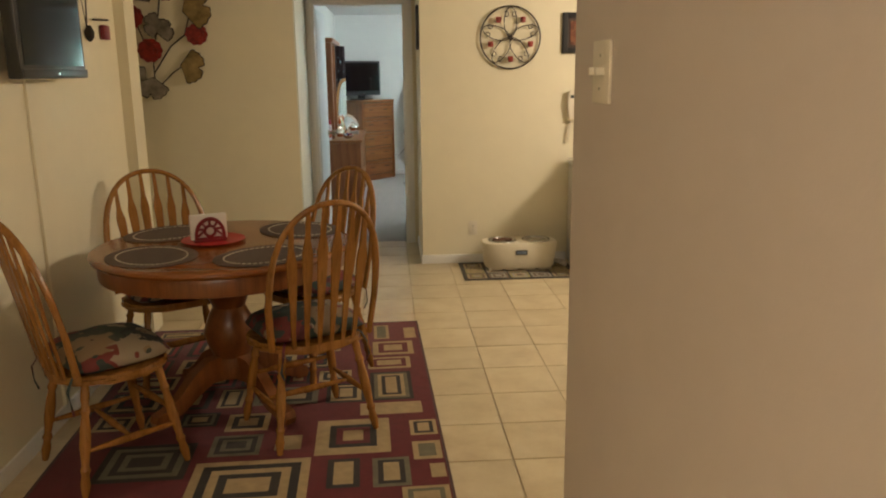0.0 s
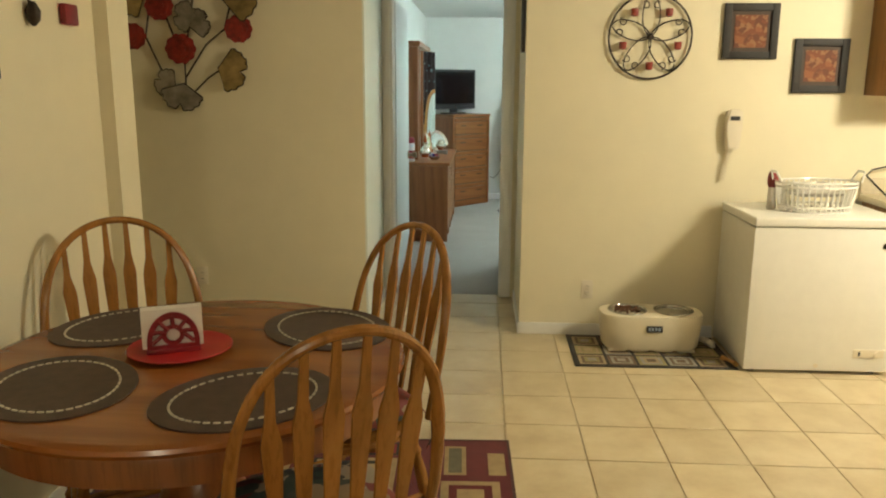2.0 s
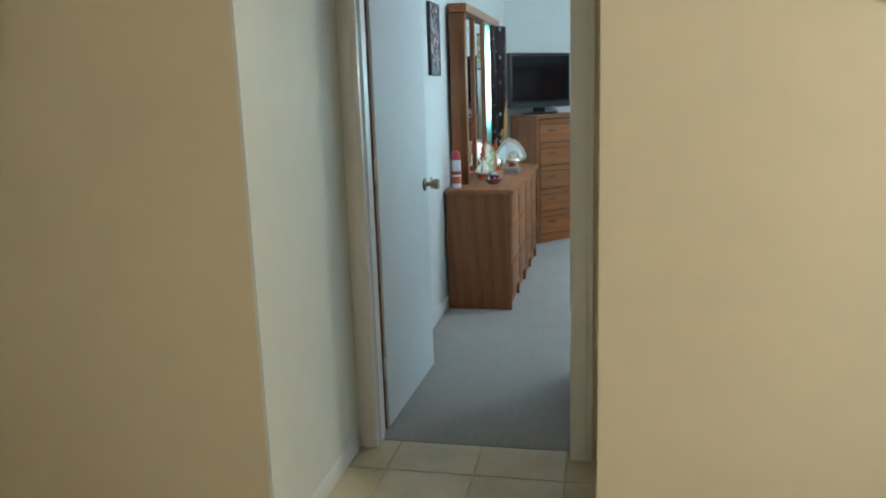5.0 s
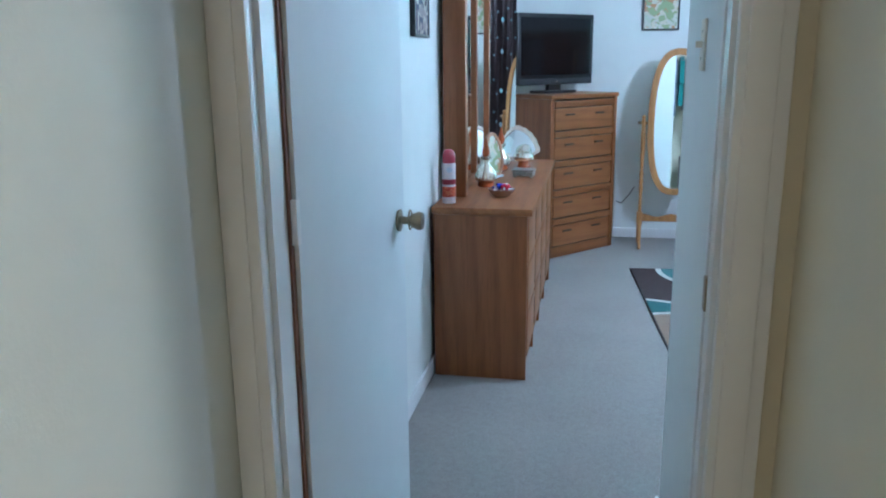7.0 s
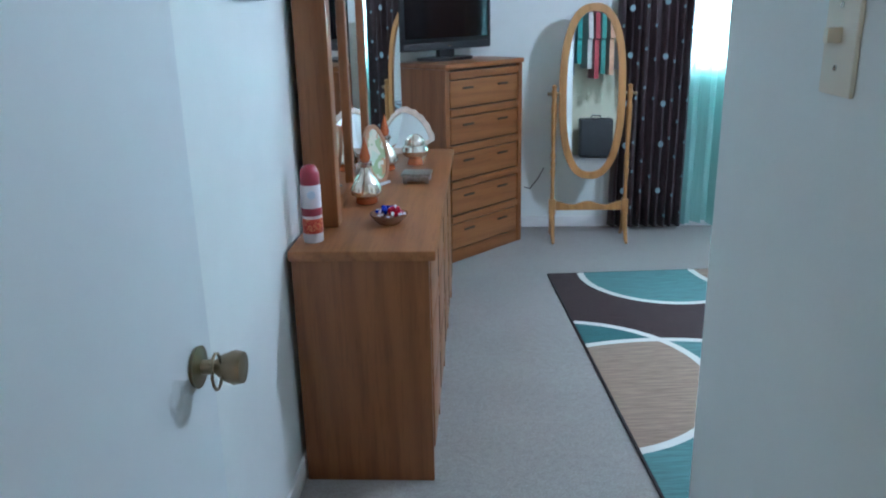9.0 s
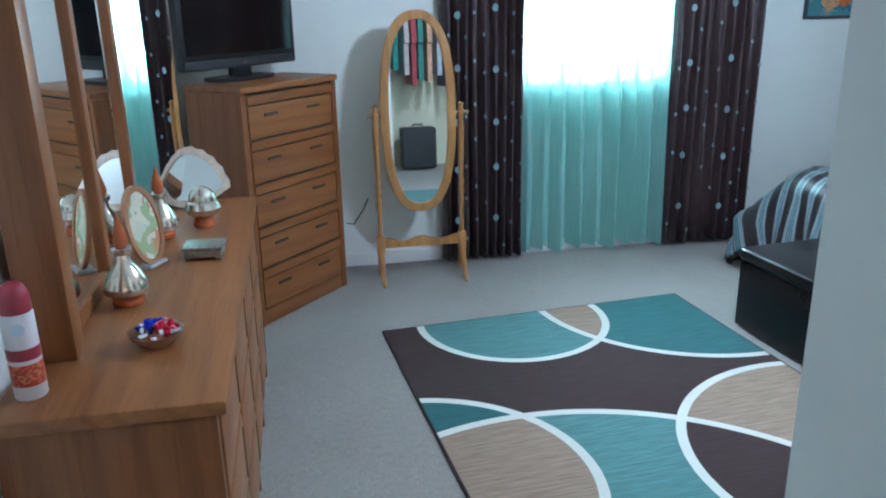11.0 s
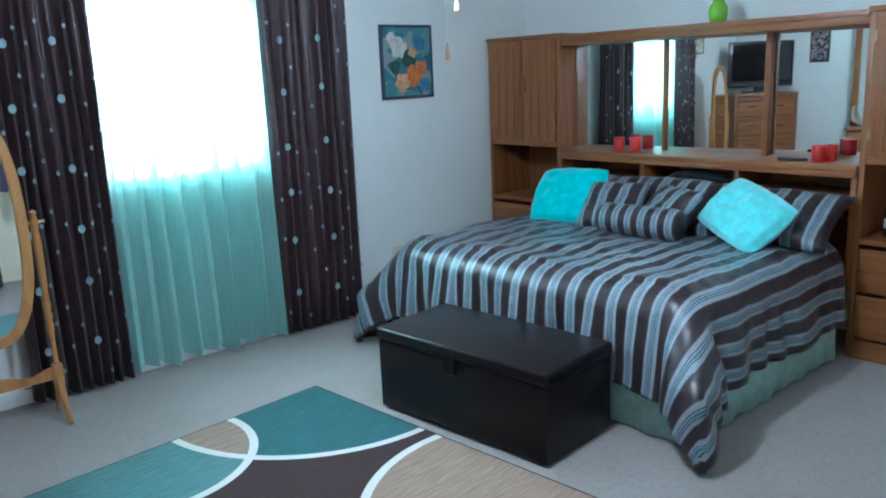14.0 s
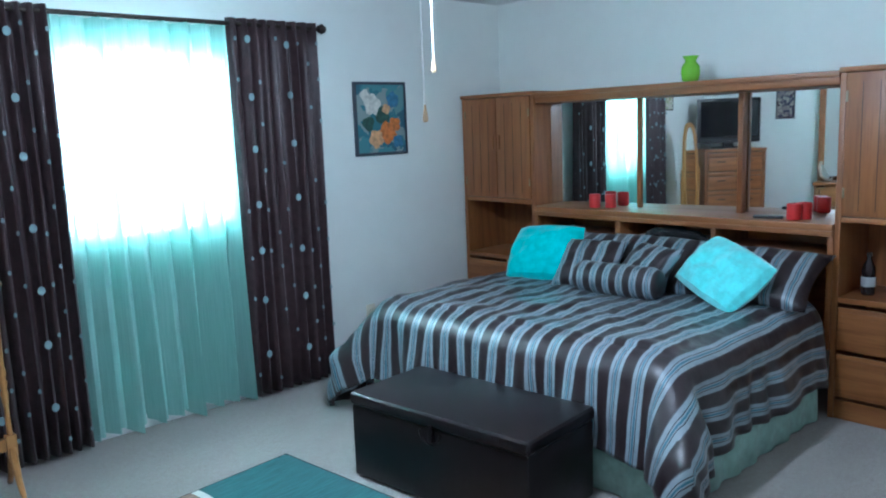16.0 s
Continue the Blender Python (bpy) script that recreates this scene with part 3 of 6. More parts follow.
def table():
    t = thing("dining_table", "round reddish oak pedestal dining table", "table", pose(TCX, TCY, 0.009))
    z = TZ - 0.009
    part("tabletop", lathe(B(), [(TR - 0.03, z - 0.034), (TR - 0.008, z - 0.028), (TR, z - 0.016), (TR - 0.004, z - 0.006), (TR - 0.016, z - 0.001), (TR - 0.03, z), (0.02, z)], seg=72), M_TABLE, t)
    part("apron", lathe(B(), [(TR - 0.05, z - 0.115), (TR - 0.035, z - 0.11), (TR - 0.032, z - 0.05), (TR - 0.04, z - 0.032)], seg=64), M_TABLE_LEG, t)
    part("pedestal", lathe(B(), [(0.09, 0.14), (0.10, 0.18), (0.085, 0.24), (0.11, 0.30), (0.125, 0.36), (0.10, 0.43), (0.075, 0.48), (0.09, 0.52), (0.11, 0.56), (0.12, z - 0.12), (0.2, z - 0.113)], seg=28), M_TABLE_LEG, t)
    for k in range(4):
        a = math.radians(45 + 90 * k)
        out = [(0.07, 0.13), (0.07, 0.25), (0.14, 0.245), (0.22, 0.20), (0.30, 0.12), (0.37, 0.075), (0.42, 0.06), (0.43, 0.03), (0.42, 0.0), (0.36, 0.0), (0.35, 0.02), (0.28, 0.045), (0.2, 0.10), (0.13, 0.135)]
        part("foot", prism(B(), out, -0.028, 0.028, pose(0, 0, 0, 0, 0, math.degrees(a)) @ pose(0, 0, 0, 90, 0, 0)), M_TABLE_LEG, t)
    return t


table()


def chair(label, x, y, facing, wide=1.0, tall=0.62):
    """Bow-back chair; its back's foot stands at x, y and it faces the angle given."""
    c = thing("dining_chair", label, "chair", pose(x, y, 0.0095, 0, 0, facing - 90) @ pose(0, 0.19, 0), group="chairs round the table")
    o = oval(0.225 * wide, 0.215, 36, 0, 0, 2.7)
    bm = B()
    prism(bm, [(px * (0.9 if py < 0 else 1.0), py) for px, py in o], 0.415, 0.45)
    bmesh.ops.bevel(bm, geom=[e for e in bm.edges if abs(e.verts[0].co.z - e.verts[1].co.z) < 1e-5], offset=0.012, segments=3, affect="EDGES")
    part("seat", bm, M_OAK, c)

    def back(s, h):
        """A point on the back's sheet: s across, h up from the seat."""
        return Vector((s, -0.175 - 0.20 * h - 0.035 * (1 - (s / 0.22) ** 2), 0.445 + h))
    bow = []
    for k in range(33):
        a = math.pi * k / 32
        s = -0.215 * wide * math.cos(a) * (1 + 0.08 * math.sin(a))
        h = tall * math.sin(a) ** 0.52
        if k in (0, 32):
            s *= 0.93
        bow.append(back(s, h))
    part("bow", tube(B(), bow, 0.0155, 10, False, 0.8), M_OAK, c)
    for i in range(6):
        s = (-0.14 + 0.056 * i) * wide
        top = 0.992 * tall * max(0.05, 1 - (abs(s * 1.03) / (0.215 * wide * 1.06)) ** 2.4) ** 0.30
        bm = B()
        spine = [back(s * 0.86, 0), back(s * 0.9, 0.06), back(s * 0.93, 0.2), back(s * 0.98, 0.62 * top), back(s, 0.70 * top), back(s * 1.02, 0.8 * top), back(s * 1.03, top)]
        wid = [0.008, 0.009, 0.014, 0.021, 0.022, 0.011, 0.008]
        lo = []
        for p, w in zip(spine, wid):
            lo.append([bm.verts.new(p + Vector((dx, dy, 0))) for dx, dy in ((-w, -0.005), (w, -0.005), (w, 0.005), (-w, 0.005))])
        for a, b in zip(lo, lo[1:]):
            for k in range(4):
                j = (k + 1) % 4
                bm.faces.new((a[k], a[j], b[j], b[k]))
        bm.faces.new(lo[0][::-1])
        bm.faces.new(lo[-1])
        part("slat", bm, M_OAK, c)
    turned = [(0.011, 0), (0.015, 0.05), (0.019, 0.12), (0.014, 0.2), (0.02, 0.24), (0.014, 0.28), (0.021, 0.45), (0.02, 0.6), (0.014, 0.72), (0.02, 0.76), (0.014, 0.8), (0.017, 0.9), (0.014, 1.0)]
    feet = {}
    for sx in (-1, 1):
        for sy in (-1, 1):
            top = Vector((sx * 0.15 * wide, sy * 0.14, 0.425))
            foot = Vector((sx * 0.205 * wide, sy * 0.205, 0.002))
            feet[sx, sy] = (foot, top)
            part("leg", spindle(B(), foot, top, turned), M_OAK, c)
    rung = [(0.007, 0), (0.009, 0.1), (0.015, 0.45), (0.016, 0.5), (0.015, 0.55), (0.009, 0.9), (0.007, 1)]

    def on_leg(k, f):
        return feet[k][0].lerp(feet[k][1], f)
    for sx in (-1, 1):
        part("stretcher", spindle(B(), on_leg((sx, -1), 0.40), on_leg((sx, 1), 0.40), rung, 10), M_OAK, c)
    part("stretcher", spindle(B(), (on_leg((-1, -1), 0.40) + on_leg((-1, 1), 0.40)) / 2, (on_leg((1, -1), 0.40) + on_leg((1, 1), 0.40)) / 2, rung, 10), M_OAK, c)
    part("stretcher", spindle(B(), on_leg((-1, 1), 0.55), on_leg((1, 1), 0.55), rung, 10), M_OAK, c)
    bm = cushion_mesh_flat(0.41 * wide, 0.39, 0.095)
    part("seat_pad", bm, M_CUSHION, c, "dark floral print tie-on seat pad", 180)
    for sx in (-1, 1):
        pts = [(sx * 0.15, -0.15, 0.47), (sx * 0.175, -0.19, 0.46), (sx * 0.19, -0.215, 0.42), (sx * 0.2, -0.21, 0.36), (sx * 0.185, -0.2, 0.32)]
        part("pad_tie", tube(B(), pts, 0.006, 6, False, 0.4), M_CUSHION, c)
    return c


def cushion_mesh_flat(w, d, t, n=16):
    bm = B()
    for side in (0, 1):
        g = []
        for i in range(n + 1):
            row = []
            for j in range(n + 1):
                a, b = 2 * i / n - 1, 2 * j / n - 1
                k = max(0.0, (1 - abs(a) ** 3) * (1 - abs(b) ** 3)) ** 0.4
                ra = 1 - 0.10 * abs(b) ** 4
                rb = 1 - 0.10 * abs(a) ** 4
                z = 0.4505 + t * (0.32 + (0.68 * k if side else -0.32 * k)) + (0.006 * noise.noise((a * 3, b * 3, 1)) * k if side else 0)
                row.append(bm.verts.new((a * w / 2 * ra, b * d / 2 * rb + 0.01, z)))
            g.append(row)
        for r0, r1 in zip(g, g[1:]):
            for j in range(n):
                q = (r0[j], r0[j + 1], r1[j + 1], r1[j])
                bm.faces.new(q if side else q[::-1])
    bmesh.ops.remove_doubles(bm, verts=bm.verts, dist=0.001)
    return bm


chair("golden oak bow-back chair with floral pad, out by the wall", 0.15, 1.645, 41, 1.04, 0.60)
chair("golden oak bow-back chair with floral pad, turned from table", 1.15, 1.87, 119, 1.1, 0.61)
chair("golden oak bow-back chair pushed in beside the wall", 0.225, 2.87, -58, 1.2, 0.60)
chair("golden oak bow-back chair pushed in beside the hall", 1.15, 2.865, 226, 1.1, 0.60)


def placemat(x, y, turn):
    p = thing("placemat", "oval dark brown woven placemat with a beaded ring", "placemat", pose(x, y, TZ + 0.0005, 0, 0, turn), group="placemats")
    o = oval(0.225, 0.185, 48)
    part("mat", prism(B(), o, 0, 0.004), M_PLACEMAT, p, smooth=0)
    bm = B()
    n = 44
    for k in range(n):
        a = 2 * math.pi * (k + 0.2) / n
        q, tq = (0.178 * math.cos(a), 0.142 * math.sin(a)), math.degrees(math.atan2(0.142 * math.cos(a), -0.178 * math.sin(a)))
        box(bm, -0.0075, -0.0028, 0, 0.0075, 0.0028, 0.0025)
        bmesh.ops.transform(bm, matrix=pose(q[0], q[1], 0.004, 0, 0, tq), verts=bm.verts[-8:])
    part("bead_ring", bm, M_BEADS, p, "ring of pale silver beads", 0)
    return p


placemat(0.99, 2.605, -52)
placemat(0.36, 2.585, 51)
placemat(0.415, 2.09, -55)
placemat(0.90, 2.05, 40)


def napkins():
    p = thing("serving_plate", "flat red plate in the middle of the table", "plate", pose(0.615, 2.375, TZ))
    part("dish", lathe(B(), [(0.09, 0), (0.10, 0.002), (0.135, 0.009), (0.145, 0.013), (0.143, 0.015), (0.10, 0.007), (0.001, 0.006)], seg=48), M_RED, p)
    h = thing("napkin_holder", "red cast metal napkin holder with cut-out front full of napkins", "napkin holder", pose(0.60, 2.365, TZ + 0.0075, 0, 0, 24))
    outer = [(0.07 * math.cos(math.pi * k / 20), 0.03 + 0.085 * math.sin(math.pi * k / 20)) for k in range(21)]
    outer = [(0.07, 0.0)] + outer + [(-0.07, 0.0)]
    inner = [(0.056 * math.cos(math.pi * k / 20), 0.03 + 0.068 * math.sin(math.pi * k / 20)) for k in range(21)]
    inner = [(0.056, 0.022)] + inner + [(-0.056, 0.022)]
    for y in (-0.025, 0.025):
        m = pose(0, y, 0, 90, 0, 0)
        bm = ring_plate(B(), outer, inner, -0.004, 0.004, m)
        ring_plate(bm, [(0.03 * px, 0.05 + 0.03 * py) for px, py in oval(1, 1, 16)], [(0.018 * px, 0.05 + 0.018 * py) for px, py in oval(1, 1, 16)], -0.003, 0.003, m)
        for a in (20, 55, 90, 125, 160):
            c, s = math.cos(math.radians(a)), math.sin(math.radians(a))
            tube(bm, [m @ Vector((0.02 * c, 0.05 + 0.02 * s, 0)), m @ Vector((0.04 * c, 0.05 + 0.03 * s, 0)), m @ Vector((0.062 * c, 0.034 + 0.07 * s, 0))], 0.006, 6)
        tube(bm, [m @ Vector((-0.03, 0.05, 0)), m @ Vector((-0.055, 0.028, 0))], 0.006, 6)
        tube(bm, [m @ Vector((0.03, 0.05, 0)), m @ Vector((0.055, 0.028, 0))], 0.006, 6)
        part("end_plate", bm, M_DARKRED, h)
    part("tray", cube(-0.072, -0.035, 0, 0.072, 0.035, 0.012, bevel=0.003), M_DARKRED, h)
    for k in range(5):
        part("napkin", cube(-0.082, -0.016 + k * 0.007, 0.012, 0.08, -0.0105 + k * 0.007, 0.124 + 0.002 * (k % 2)), M_NAPKIN, h, smooth=0)
    return h


napkins()

# television on the dining room wall


def wall_tv():
    t = thing("wall_television", "black flat television on a wall bracket in the dining area", "television", pose(-0.08, 2.24, 1.54))
    scr, tt, b = nodes("wall_tv_glass")
    b.inputs["Base Color"].default_value, b.inputs["Roughness"].default_value = (0.01, 0.01, 0.011, 1), 0.1
    part("housing", box(B(), 0.075, -0.33, 0, 0.13, 0.33, 0.46, bevel=0.012), M_BLACK, t)
    part("screen", cube(0.1295, -0.30, 0.055, 0.1325, 0.30, 0.435), scr, t, "glossy dark screen", 0)
    part("speaker_bar", cube(0.129, -0.325, 0.003, 0.139, 0.325, 0.04, bevel=0.005), M_BLACK, t)
    part("badge", cube(0.139, -0.012, 0.016, 0.1405, 0.012, 0.024), M_STEEL, t, smooth=0)
    part("bracket", cube(0.0, -0.12, 0.1, 0.076, 0.12, 0.34, bevel=0.004), M_RUBBER, t)
    return t


wall_tv()
solo("cable_cover", cube(-0.08, 2.2, 0.075, -0.066, 2.225, 1.64, bevel=0.003), M_WALL_K, "cream painted cable cover running down the wall", "cable cover")


def keys_holder():
    p = thing("key_hanger", "small red wall ornament hung on cords with keys", "wall ornament", pose(-0.08, 3.115, 1.77))
    part("red_pouch", cube(0.003, 0.05, -0.03, 0.03, 0.14, 0.045, bevel=0.008), M_DARKRED, p, "red hanging pouch")
    part("bar", rod(B(), (0.016, -0.06, 0.065), (0.016, 0.16, 0.075), 0.005, seg=8), M_IRON, p)
    part("cord", tube(B(), [(0.012, -0.15, 0.02), (0.012, -0.12, 0.2), (0.006, -0.07, 0.42)], 0.004, 6), M_IRON, p)
    part("cord", tube(B(), [(0.012, -0.15, 0.02), (0.012, -0.2, 0.2), (0.006, -0.07, 0.42)], 0.004, 6), M_IRON, p)
    part("tassel", lathe(B(), [(0.006, -0.05), (0.022, -0.03), (0.025, 0.0), (0.01, 0.03)], at=(0.022, -0.15, 0.0), seg=14), M_IRON, p)
    part("nail", rod(B(), (0.0, -0.07, 0.42), (0.02, -0.07, 0.42), 0.004, seg=8), M_STEEL, p)
    return p


keys_holder()


def flower_art():
    p = thing("metal_wall_art", "metal wall sculpture of red flowers, leaves and stems", "wall art", pose(-0.345, 5.066, 1.345, 0, 0, 0) @ Matrix.Diagonal((1.15, 1, 1.1, 1)))
    stemm = M_IRON
    leafm = plain("patinated_leaf_metal", (0.33, 0.24, 0.10), 0.45, 0.3, 0.45, 14)
    smoke = plain("grey_leaf_metal", (0.27, 0.24, 0.20), 0.45, 0.3, 0.4, 14)
    redm = plain("red_flower_metal", (0.25, 0.022, 0.016), 0.5, 0.1, 0.5, 30)

    def ginkgo(x, z, s, turn, mat):
        out = [(0, -0.02)]
        for k in range(29):
            a = math.radians(-72 + 144 * k / 28)
            r = s * (1.0 + 0.035 * math.sin(k * 1.7) - 0.28 * math.exp(-((k - 14) / 1.6) ** 2)) * (0.82 + 0.18 * math.cos(a * 1.1))
            out.append((r * math.sin(a), r * math.cos(a)))
        m = pose(x, -0.028, z, 90, 0, 0) @ pose(0, 0, 0, 6, -6, turn)
        part("leaf", prism(B(), out[::-1], -0.004, 0.004, m), mat, p, smooth=0)
        rim = tube(B(), [m @ Vector((a, b, 0)) for a, b in out], 0.005, 6, True)
        part("leaf_rim", rim, stemm, p)

    def bloom(x, z, s):
        bm = B()
        for ring, (n, r) in enumerate(((10, s), (8, s * 0.66), (5, s * 0.36))):
            o = []
            for k in range(n * 4):
                a = 2 * math.pi * k / (n * 4) + ring * 0.4
                rr = r * (1 + 0.05 * math.cos(n * a))
                o.append((rr * math.cos(a), rr * math.sin(a)))
            prism(bm, o, 0.006 * ring, 0.006 * ring + 0.005, pose(x, -0.035, z, 90, 0, 0))
        part("flower", bm, redm, p, "red enamelled flower", 0)
    # x right along the wall, z up from the lowest tip
    ginkgo(0.20, 0.25, 0.14, -100, leafm)
    ginkgo(0.24, 0.62, 0.17, -75, leafm)
    ginkgo(-0.20, 0.66, 0.16, 95, leafm)
    for x, z, s in ((-0.26, 0.42, 0.07), (-0.11, 0.58, 0.075), (-0.01, 0.355, 0.08), (0.30, 0.46, 0.072), (0.12, 0.76, 0.075)):
        bloom(x, z, s)
    for x, z, s, a in ((-0.01, 0.15, 0.13, 168), (-0.07, 0.16, 0.095, 60), (0.06, 0.52, 0.10, 80), (0.06, 0.48, 0.095, -70), (0.0, 0.70, 0.10, 20)):
        ginkgo(x, z, s, a, smoke)
    for pts in (((-0.03, 0.1), (-0.13, 0.25), (-0.2, 0.42), (-0.17, 0.58), (-0.2, 0.66)), ((0.0, 0.08), (0.0, 0.3), (0.04, 0.5), (0.08, 0.74)), ((0.02, 0.1), (0.12, 0.2), (0.18, 0.24), (0.22, 0.25)), ((0.0, 0.2), (0.12, 0.38), (0.22, 0.46), (0.26, 0.6)), ((-0.01, 0.3), (-0.06, 0.45), (-0.1, 0.57))):
        part("stem", tube(B(), [(a, -0.014, b) for a, b in pts], 0.005, 6), stemm, p)
    part("wall_hook", rod(B(), (0.0, -0.02, 0.5), (0.0, 0.0, 0.5), 0.006, seg=8), stemm, p)
    return p


flower_art()


M_CUP = plain("dark_red_glass", (0.26, 0.035, 0.025), 0.3, var=0.2)


def wreath():
    p = thing("wall_wreath", "round wrought iron wall ornament with red candle cups", "wall art", pose(2.415, YK, 1.81))
    R = 0.237

    def circle(cx, cz, r, y=-0.02, n=28):
        return [(cx + r * math.cos(2 * math.pi * k / n), y, cz + r * math.sin(2 * math.pi * k / n)) for k in range(n)]
    part("outer_ring", tube(B(), circle(0, 0, R, n=48), 0.0062, 8, True), M_IRON, p)
    for k in range(5):
        a = math.radians(-90 + 72 * k)
        d, s = Vector((math.cos(a), 0, math.sin(a))), Vector((-math.sin(a), 0, math.cos(a)))

        def at(r, t):
            v = d * r + s * t
            return (v.x, -0.02, v.z)
        d2, s2 = Vector((math.cos(a + 0.628), 0, math.sin(a + 0.628))), Vector((-math.sin(a + 0.628), 0, math.cos(a + 0.628)))
        loop = []
        for i in range(24):
            f = 2 * math.pi * i / 24
            v = d2 * (0.118 - 0.11 * math.cos(f)) + s2 * (0.05 * math.sin(f))
            loop.append((v.x, -0.02, v.z))
        part("petal_loop", tube(B(), loop, 0.004, 6, True), M_IRON, p)
        for sg in (-1, 1):
            sc = [at(0.16 + 0.025 * math.cos(f) * (1 - f / 9), sg * (0.075 + 0.025 * math.sin(f) * (1 - f / 9))) for f in [i * 0.35 for i in range(18)]]
            part("scroll", tube(B(), sc, 0.0035, 6), M_IRON, p)
        q = at(0.165, 0)
        part("candle_cup", lathe(B(), [(0.012, -0.022), (0.02, -0.018), (0.022, 0.02), (0.019, 0.022), (0.001, 0.016)], at=(q[0], -0.036, q[2]), seg=14), M_CUP, p, "small dark red glass cup")
    part("hub", lathe(B(), [(0.004, 0.0), (0.018, 0.004), (0.02, 0.012), (0.004, 0.02)], m=pose(0, -0.008, 0, 90, 0, 0), seg=14), M_IRON, p)
    part("wall_hook", rod(B(), (0, -0.02, R), (0, 0, R), 0.004, seg=8), M_IRON, p)
    return p


wreath()
M_MOUNT = plain("dark_brown_mount", (0.05, 0.028, 0.018), 0.6)
M_FRAME = plain("matt_black_frame", (0.014, 0.012, 0.012), 0.62, var=0.25)
picture("framed_cup_print", "rust coloured cup print in a wide black frame", 0.31, 0.31, pose(2.985, YK, 1.842), M_FRAME, M_PICWARM, 0.042, M_MOUNT, 0.022)
picture("framed_cup_print", "rust coloured cup print in a wide black frame", 0.305, 0.305, pose(3.395, YK, 1.65), M_FRAME, M_PICWARM, 0.042, M_MOUNT, 0.022)
picture("hall_picture", "narrow dark framed picture on the hall wall", 0.12, 0.34, pose(XH1, 5.22, 1.90, 0, 0, -90), M_BLACK, M_MOUNT, 0.02)

wall_plate("outlet", "ivory wall outlet above the dog bowls", pose(2.12, YK, 0.295), outlet=True)
wall_plate("outlet", "ivory wall outlet low on the dining wall", pose(-0.32, 5.07, 0.33), outlet=True)
wall_plate("light_switch", "ivory double light switch on the partition wall", pose(1.89, 0.38, 1.548, 0, 0, -90) @ Matrix.Diagonal((1.1, 1.3, 1.12, 1)), M_PLASTIC, double=True)
hook = thing("wall_hook", "small dark coat hook on the partition wall", "hook", pose(1.89, -0.36, 1.635))
part("plate", cube(-0.006, -0.012, 0.0, 0, 0.012, 0.07, bevel=0.002), M_IRON, hook)
part("prong", tube(B(), [(-0.004, 0, 0.05), (-0.03, 0, 0.02), (-0.045, 0, 0.015), (-0.055, 0, 0.035)], 0.006, 8), M_IRON, hook)


def phone():
    p = thing("wall_telephone", "ivory wall telephone handset hanging on the kitchen wall", "telephone", pose(2.925, YK, 1.28) @ Matrix.Diagonal((1.35, 1.1, 1.05, 1)))
    out = [(-0.028, -0.11), (0.028, -0.11), (0.034, 0.02), (0.036, 0.08), (0.028, 0.115), (-0.028, 0.115), (-0.036, 0.08), (-0.034, 0.02)]
    bm = prism(B(), out, 0.012, 0.05, pose(0, 0, 0, 90, 0, 0))
    bmesh.ops.bevel(bm, geom=list(bm.edges), offset=0.009, segments=2, affect="EDGES")
    part("handset", bm, M_PLASTIC, p)
    part("cradle", cube(-0.03, -0.016, -0.09, 0.03, 0, 0.1, bevel=0.004), M_PLASTIC, p)
    part("display", cube(-0.02, -0.0525, 0.055, 0.02, -0.049, 0.078), M_RUBBER, p, smooth=0)
    cord = [(-0.01 + 0.012 * math.cos(k * 1.3) - 0.02 * k / 60, -0.018 + 0.012 * math.sin(k * 1.3), -0.11 - 0.17 * k / 60) for k in range(61)]
    part("coiled_cord", tube(B(), cord, 0.003, 5), M_PLASTIC, p, "pale coiled cord")
    return p


phone()


def freezer():
    f = thing("chest_freezer", "white chest freezer with a closed lid", "freezer", pose(2.90, 4.42, 0))
    w, d, h = 0.765, 0.585, 0.86
    part("cabinet", box(B(), 0, 0.0, 0.02, w, d, h - 0.055, bevel=0.006), M_WHITE, f)
    part("gasket", cube(0.01, 0.01, h - 0.057, w - 0.01, d - 0.01, h - 0.047), M_GREYK, f, smooth=0)
    part("lid", box(B(), -0.004, -0.008, h - 0.048, w + 0.004, d, h, bevel=0.012, seg=3), M_WHITE, f, "thick white lid")
    part("lock", rod(B(), (w - 0.09, -0.004, 0.715), (w - 0.09, 0.004, 0.715), 0.012), M_STEEL, f, "small round lock")
    part("lock_key_plate", cube(w - 0.1, -0.004, 0.70, w - 0.08, 0.003, 0.73), M_STEEL, f, smooth=0)
    panel = part("control_panel", cube(w - 0.19, -0.005, 0.10, w - 0.03, 0.004, 0.145, bevel=0.002), M_PLASTIC, f, "small control panel")
    part("dial", rod(B(), (w - 0.07, -0.012, 0.122), (w - 0.07, -0.004, 0.122), 0.014), M_PLASTIC, panel)
    part("panel_mark", cube(w - 0.165, -0.0065, 0.11, w - 0.155, -0.004, 0.135), M_RUBBER, panel, smooth=0)
    part("drain_plug", rod(B(), (w * 0.5, -0.006, 0.05), (w * 0.5, 0.002, 0.05), 0.012), M_PLASTIC, f)
    for x in (0.06, w - 0.06):
        for y in (0.06, d - 0.06):
            part("foot", rod(B(), (x, y, 0), (x, y, 0.022), 0.02), M_BLACK, f)
    return f


M_GREYK = plain("grey_gasket", (0.35, 0.34, 0.31), 0.6)
freezer()


